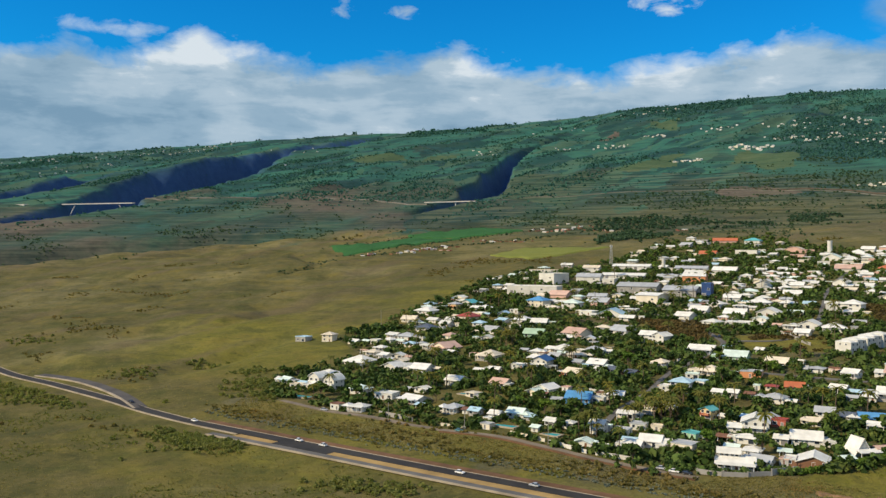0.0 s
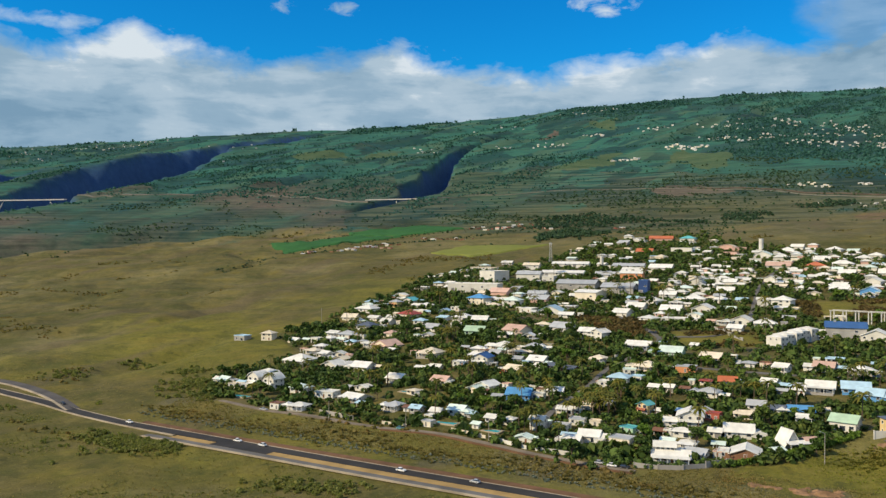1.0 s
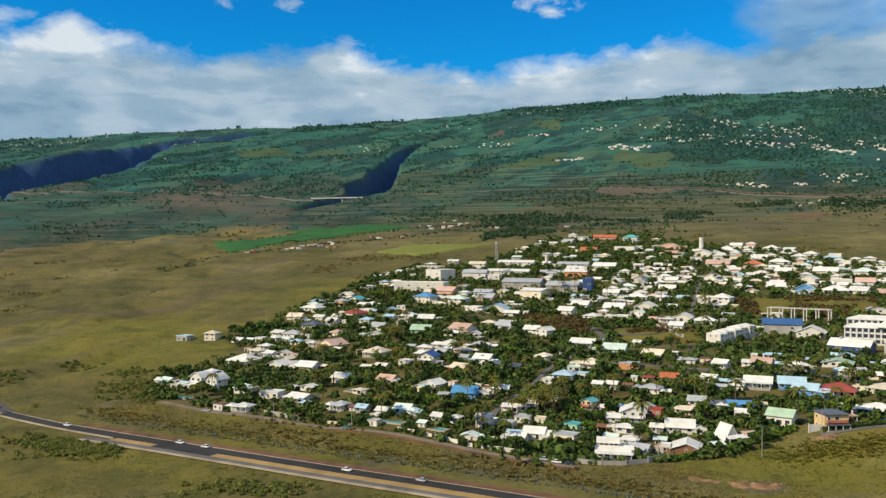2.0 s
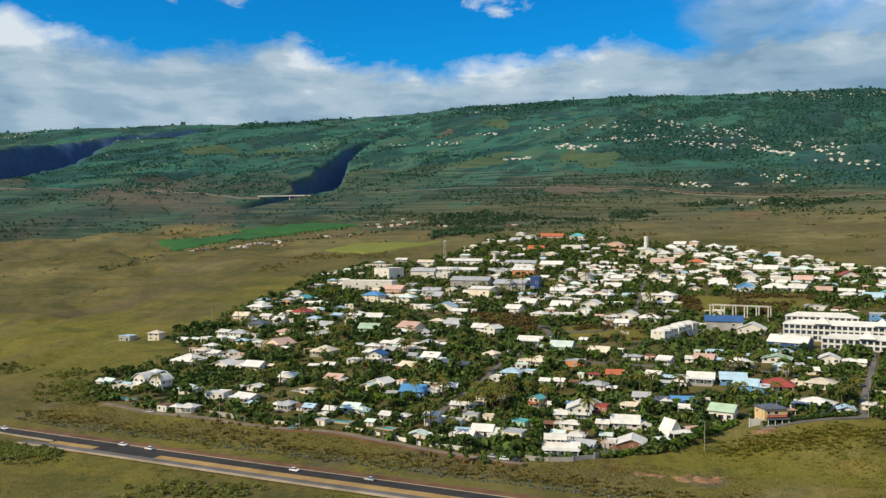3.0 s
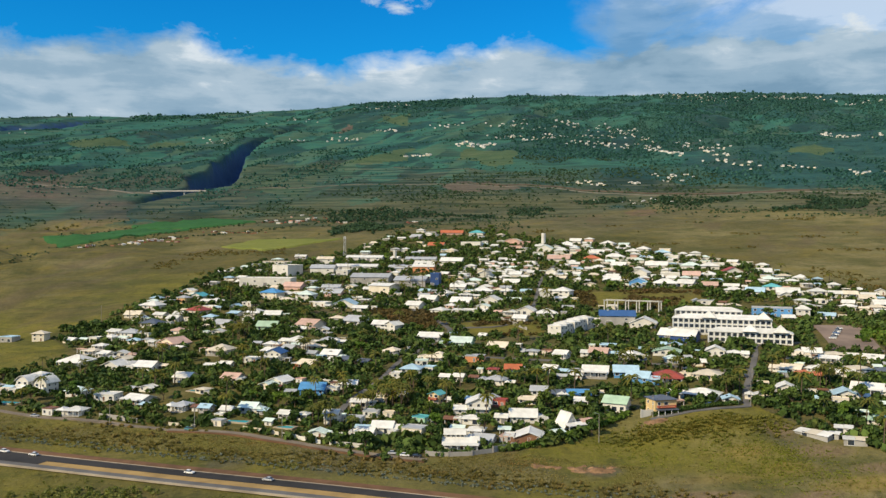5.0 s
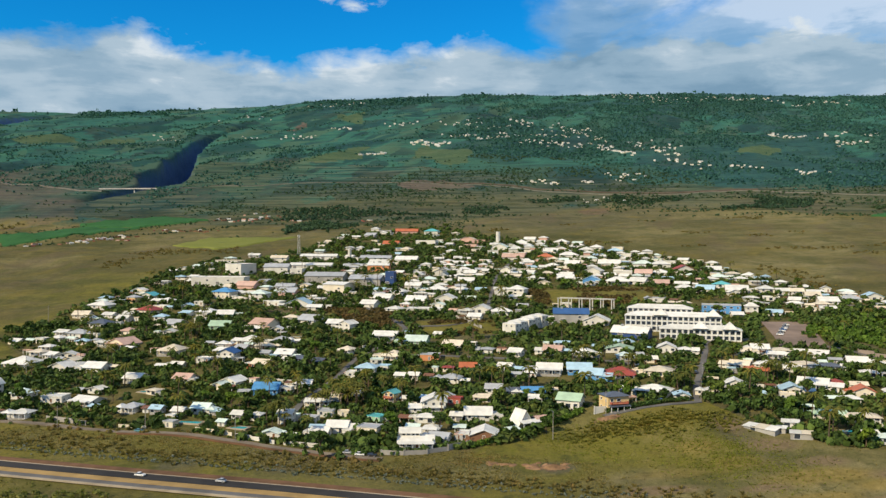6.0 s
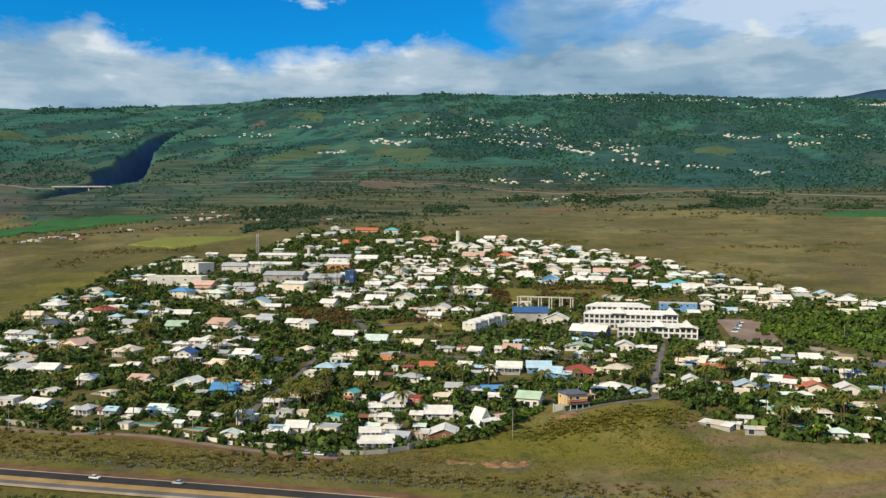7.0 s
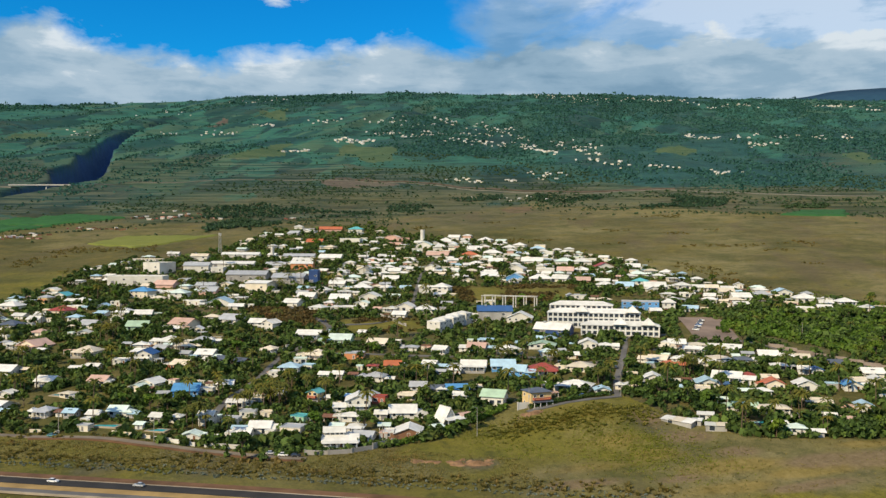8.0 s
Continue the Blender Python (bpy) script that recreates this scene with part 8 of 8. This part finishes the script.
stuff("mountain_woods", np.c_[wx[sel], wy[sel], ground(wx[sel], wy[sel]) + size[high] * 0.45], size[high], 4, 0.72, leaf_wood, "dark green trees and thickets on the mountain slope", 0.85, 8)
sel, low = keep[~high], size[~high] * 0.8
stuff("slope_bushes", np.c_[wx[sel], wy[sel], ground(wx[sel], wy[sel]) + low * 0.4], low, 7, 0.6, leaf_slope, "olive bushes scattered over the lower slope", 0.75, 18)
# belt of trees at the foot of the slope and along the ravine
BELTS = [([(-83, 1508), (-69, 1642), (17, 1636), (116, 1546), (208, 1481), (199, 1417), (88, 1408), (15, 1441), (-61, 1450)], 620, -0.08, "dense green tree belt at the slope foot"),
         ([(-81, 1322), (-23, 1441), (58, 1361), (5, 1271), (-53, 1273)], 620, -0.12, "dark green tree plantation above the village"), ([(235, 1471), (278, 1549), (319, 1506), (296, 1439), (255, 1418)], 150, -0.1, "dense green tree belt at the slope foot"),
         ([(376, 1581), (420, 1632), (479, 1615), (459, 1547), (399, 1548)], 150, -0.1, "green trees round far houses beyond the plain"), ([(490, 1520), (540, 1578), (650, 1524), (624, 1461), (564, 1454)], 220, -0.1, "green trees round far houses beyond the plain"),
         ([(657, 1362), (784, 1308), (845, 1392), (724, 1477)], 500, -0.15, "dense green tree belt beyond the dry plain"), ([(848, 1231), (915, 1224), (943, 1262), (890, 1293)], 120, -0.2, "dense green tree belt beyond the dry plain")]
for poly, many, bar, label in BELTS:
    xs, ys = [p[0] for p in poly], [p[1] for p in poly]
    bx, by = R2.uniform(min(xs), max(xs), 9000), R2.uniform(min(ys), max(ys), 9000)
    keep = np.where((zones(bx, by, [poly], 25, 60) > 0) & (fbm(bx * 0.5, by, 50, 4, 93) > bar))[0][:many]
    size = R2.uniform(1.4, 3.4, len(keep))
    stuff("tree_belt", np.c_[bx[keep], by[keep], ground(bx[keep], by[keep]) + size * 0.5], size, 12, 0.48, leaf_slope, label, 0.9, 22)
# low bushes between the farm sheds and along the edges of the cane
for edge, many in (([(-420, 1300), (-330, 1325), (-250, 1370), (-160, 1420), (-60, 1490)], 170), ([(-455, 1312), (-370, 1400), (-297, 1480), (-190, 1530)], 110), ([(-520, 1425), (-405, 1540), (-290, 1612)], 60), ([(-480, 1270), (-440, 1180), (-470, 1100)], 60)):
    q = smooth_line(edge, 2.0)[R2.randint(0, 10 ** 6, many) % len(smooth_line(edge, 2.0))]
    q = q + R2.normal(0, 9, q.shape)
    size = R2.uniform(0.8, 2.0, many)
    stuff("field_bushes", np.c_[q, ground(q[:, 0], q[:, 1]) + size * 0.4], size, 12, 0.48, leaf_slope, "low bushes round farm sheds and field edges", 0.85, 41)
line = smooth_line([(x, y) for x, y, _, _ in RAVINE], 5.0)
rx, ry = line[:, 0] + R2.normal(0, 14, len(line)), line[:, 1] + R2.normal(0, 14, len(line))
size = R2.uniform(1.5, 4, len(line))
stuff("ravine_bushes", np.c_[rx, ry, ground(rx, ry) + size * 0.4], size, 12, 0.5, leaf_scrub, "dark bushes along the ravine", 0.85, 10)


# ---- hill hamlets: small houses far off ----
def cottage_meshes(k):
    r = random.Random(k)
    w, d, h = r.uniform(9, 15), r.uniform(8, 11), r.choice((3.0, 3.2, 5.8))
    shape = ("hip", "side", "flat", "gable")[k % 4]
    rise = 0.3 if shape == "flat" else 1.9
    tone = ("white", "white", "rose", "white", "grey", "white", "white", "brown")[k % 8]
    return body(w, d, h, rise, shape, 3), slab_roof(w, d, h, rise, shape), (WALL["white" if k % 3 else "cream"], ROOF[tone]), f"small far-off {'white' if k % 3 else 'cream'} house with {WORDS[tone]} {SHAPES[shape]} roof"


def shack_meshes(k):
    r = random.Random(100 + k)
    w, d = r.uniform(7, 14), r.uniform(6, 9)
    tone, wall = ("brown", "rose", "grey", "orange", "white", "brown")[k % 6], ("red", "brown", "grey", "pink", "cream", "brown")[k % 6]
    shape = ("side", "flat")[k % 2]
    return body(w, d, 2.6, 1.2, shape, 3), slab_roof(w, d, 2.6, 1.2 if shape == "side" else 0.3, shape), (WALL[wall], ROOF[tone]), f"low {WORDS[wall]} farm shed with {WORDS[tone]} roof"


COTTAGES = [cottage_meshes(k) for k in range(8)] + [shack_meshes(k) for k in range(6)]
COTTAGE_MESH = {}
for walls, roof, mats, _ in COTTAGES:
    COTTAGE_MESH[id(walls)], COTTAGE_MESH[id(roof)] = walls.mesh("wall", mats[0]), roof.mesh("roof", mats[1])
crng = random.Random(31)


FAR_V, FAR_F, FAR_K = [], [], []


def row_of_houses(a, b, count, spread, size=0.85, kinds=(0, 1, 2, 3, 4, 5, 6, 7)):
    """Far houses along a street from a to b: single things nearby, one joined mass beyond 2.4 km."""
    for i in range(count):
        k = (i + crng.uniform(0.1, 0.9)) / count
        x, y = a[0] + (b[0] - a[0]) * k + crng.gauss(0, spread * 0.5), a[1] + (b[1] - a[1]) * k + crng.gauss(0, spread)
        walls, roof, mats, label = COTTAGES[crng.choice(kinds)]
        m = pose(x, y, rise_at(x, y) + 0.4, 0, 0, -math.degrees(math.atan2(x, y)) + crng.uniform(-30, 30)) @ Matrix.Scale(size * crng.uniform(0.7, 1.15), 4)
        if math.hypot(x, y) > 2400:
            for block, mat in ((walls, mats[0]), (roof, mats[1])):
                n = len(FAR_V)
                FAR_V.extend(tuple(m @ Vector(v)) for v in block.v)
                FAR_F.extend(tuple(n + q for q in f) for f in block.f)
                FAR_K.extend([mat] * len(block.f))
            continue
        c = thing("farm_shed" if kinds[0] > 7 else "cottage", m, label, "house", "hill hamlet houses")
        part("wall", COTTAGE_MESH[id(walls)], c)
        part("roof", COTTAGE_MESH[id(roof)], c)


row_of_houses((240, 2462), (357, 2492), 20, 21, 0.73)
row_of_houses((403, 2884), (488, 2730), 20, 33, 0.52)
row_of_houses((465, 3177), (553, 3095), 16, 39, 0.52)
row_of_houses((463, 2685), (624, 2780), 30, 24, 0.55)
row_of_houses((558, 2814), (746, 2763), 32, 33, 0.52)
row_of_houses((697, 3105), (732, 2963), 19, 38, 0.58)
row_of_houses((814, 3088), (838, 2713), 27, 36, 0.52)
row_of_houses((746, 2763), (878, 2620), 28, 36, 0.52)
row_of_houses((569, 2461), (736, 2433), 28, 27, 0.52)
row_of_houses((762, 2517), (818, 2439), 16, 33, 0.52)
row_of_houses((777, 2364), (749, 2055), 28, 24, 0.55)
row_of_houses((904, 2481), (887, 2080), 28, 33, 0.52)
row_of_houses((823, 2091), (845, 2012), 12, 21, 0.52)
row_of_houses((780, 1948), (841, 1832), 16, 36, 0.46)
row_of_houses((531, 2968), (624, 2950), 16, 33, 0.49)
row_of_houses((417, 1801), (488, 1753), 14, 12, 0.41)
row_of_houses((528, 1743), (548, 1729), 8, 6, 0.46)
row_of_houses((584, 1776), (662, 1763), 16, 21, 0.41)
row_of_houses((409, 1589), (545, 1534), 12, 15, 0.34)
row_of_houses((1394, 4290), (1477, 4022), 20, 60, 0.63)
row_of_houses((1540, 4231), (1574, 3753), 36, 75, 0.63)
row_of_houses((1677, 3938), (1761, 3897), 12, 45, 0.63)
row_of_houses((1841, 3960), (1857, 3808), 16, 45, 0.63)
row_of_houses((-139, 3062), (-40, 3071), 14, 21, 0.52)
row_of_houses((32, 3250), (106, 3257), 11, 21, 0.58)
row_of_houses((235, 3281), (332, 3296), 12, 30, 0.58)
row_of_houses((93, 2364), (159, 2363), 11, 9, 0.63)
row_of_houses((-297, 3144), (-225, 3063), 8, 21, 0.52)
row_of_houses((-490, 4069), (-256, 3741), 12, 60, 0.58)
row_of_houses((-69, 4217), (183, 4348), 20, 75, 0.63)
row_of_houses((-1634, 3666), (-1239, 3283), 11, 45, 0.58)
row_of_houses((-586, 3162), (-505, 3043), 12, 33, 0.52)
row_of_houses((-1189, 2878), (-1328, 3070), 5, 30, 0.52)
row_of_houses((-2648, 3325), (-2537, 3443), 12, 75, 0.69)
row_of_houses((-2531, 3475), (-2210, 3510), 19, 90, 0.69)
row_of_houses((-2279, 3619), (-1951, 3873), 28, 90, 0.69)
row_of_houses((-2323, 2981), (-2223, 3400), 11, 90, 0.58)
row_of_houses((1265, 2345), (1254, 2152), 28, 24, 0.55)
row_of_houses((1346, 2190), (1615, 2362), 32, 30, 0.55)
row_of_houses((1253, 2012), (1321, 1993), 14, 18, 0.55)
row_of_houses((1498, 2078), (1818, 2330), 36, 24, 0.58)
row_of_houses((1874, 3894), (2012, 3707), 28, 60, 0.63)
row_of_houses((1973, 3483), (2099, 3499), 16, 21, 0.63)
row_of_houses((2192, 3616), (2146, 3342), 12, 30, 0.63)
row_of_houses((2379, 3302), (2568, 3240), 40, 45, 0.66)
row_of_houses((875, 1788), (920, 1742), 11, 15, 0.46)
row_of_houses((944, 1664), (998, 1661), 11, 18, 0.46)
row_of_houses((1555, 4122), (1598, 3793), 16, 60, 0.63)
row_of_houses((2382, 2989), (2412, 2909), 8, 30, 0.63)
row_of_houses((-195, 1539), (-84, 1535), 17, 8, 0.45, (8, 9, 10, 11, 12, 13, 12, 13))
row_of_houses((-161, 1503), (-93, 1510), 11, 8, 0.45, (8, 9, 10, 11, 12, 13, 12, 13))
row_of_houses((-265, 1432), (-163, 1360), 20, 8, 0.42, (8, 9, 10, 11, 12, 13, 12, 13))
row_of_houses((-363, 1284), (-276, 1309), 28, 12, 0.45, (8, 9, 10, 11, 12, 13, 12, 13))
row_of_houses((-420, 1305), (-405, 1311), 4, 4, 0.58, (8, 9, 10, 11, 12, 13, 12, 13))
row_of_houses((-342, 1302), (-292, 1341), 11, 9, 0.48, (8, 9, 10, 11, 12, 13, 12, 13))
row_of_houses((-92, 1496), (-37, 1452), 7, 6, 0.45, (8, 9, 10, 11, 12, 13, 12, 13))
row_of_houses((56, 1421), (79, 1412), 6, 4, 0.39, (8, 9, 10, 11, 12, 13, 12, 13))
row_of_houses((-65, 1554), (-149, 1590), 6, 12, 0.39, (8, 9, 10, 11, 12, 13, 12, 13))
mats = sorted(set(FAR_K), key=lambda mat: mat.name)
far = mesh_of("far_hamlets", FAR_V, FAR_F, mats)
far.polygons.foreach_set("material_index", [mats.index(mat) for mat in FAR_K])
tagged(new("far_hamlets", far), "hundreds of small white houses high on the mountain", "houses", kind="stuff")
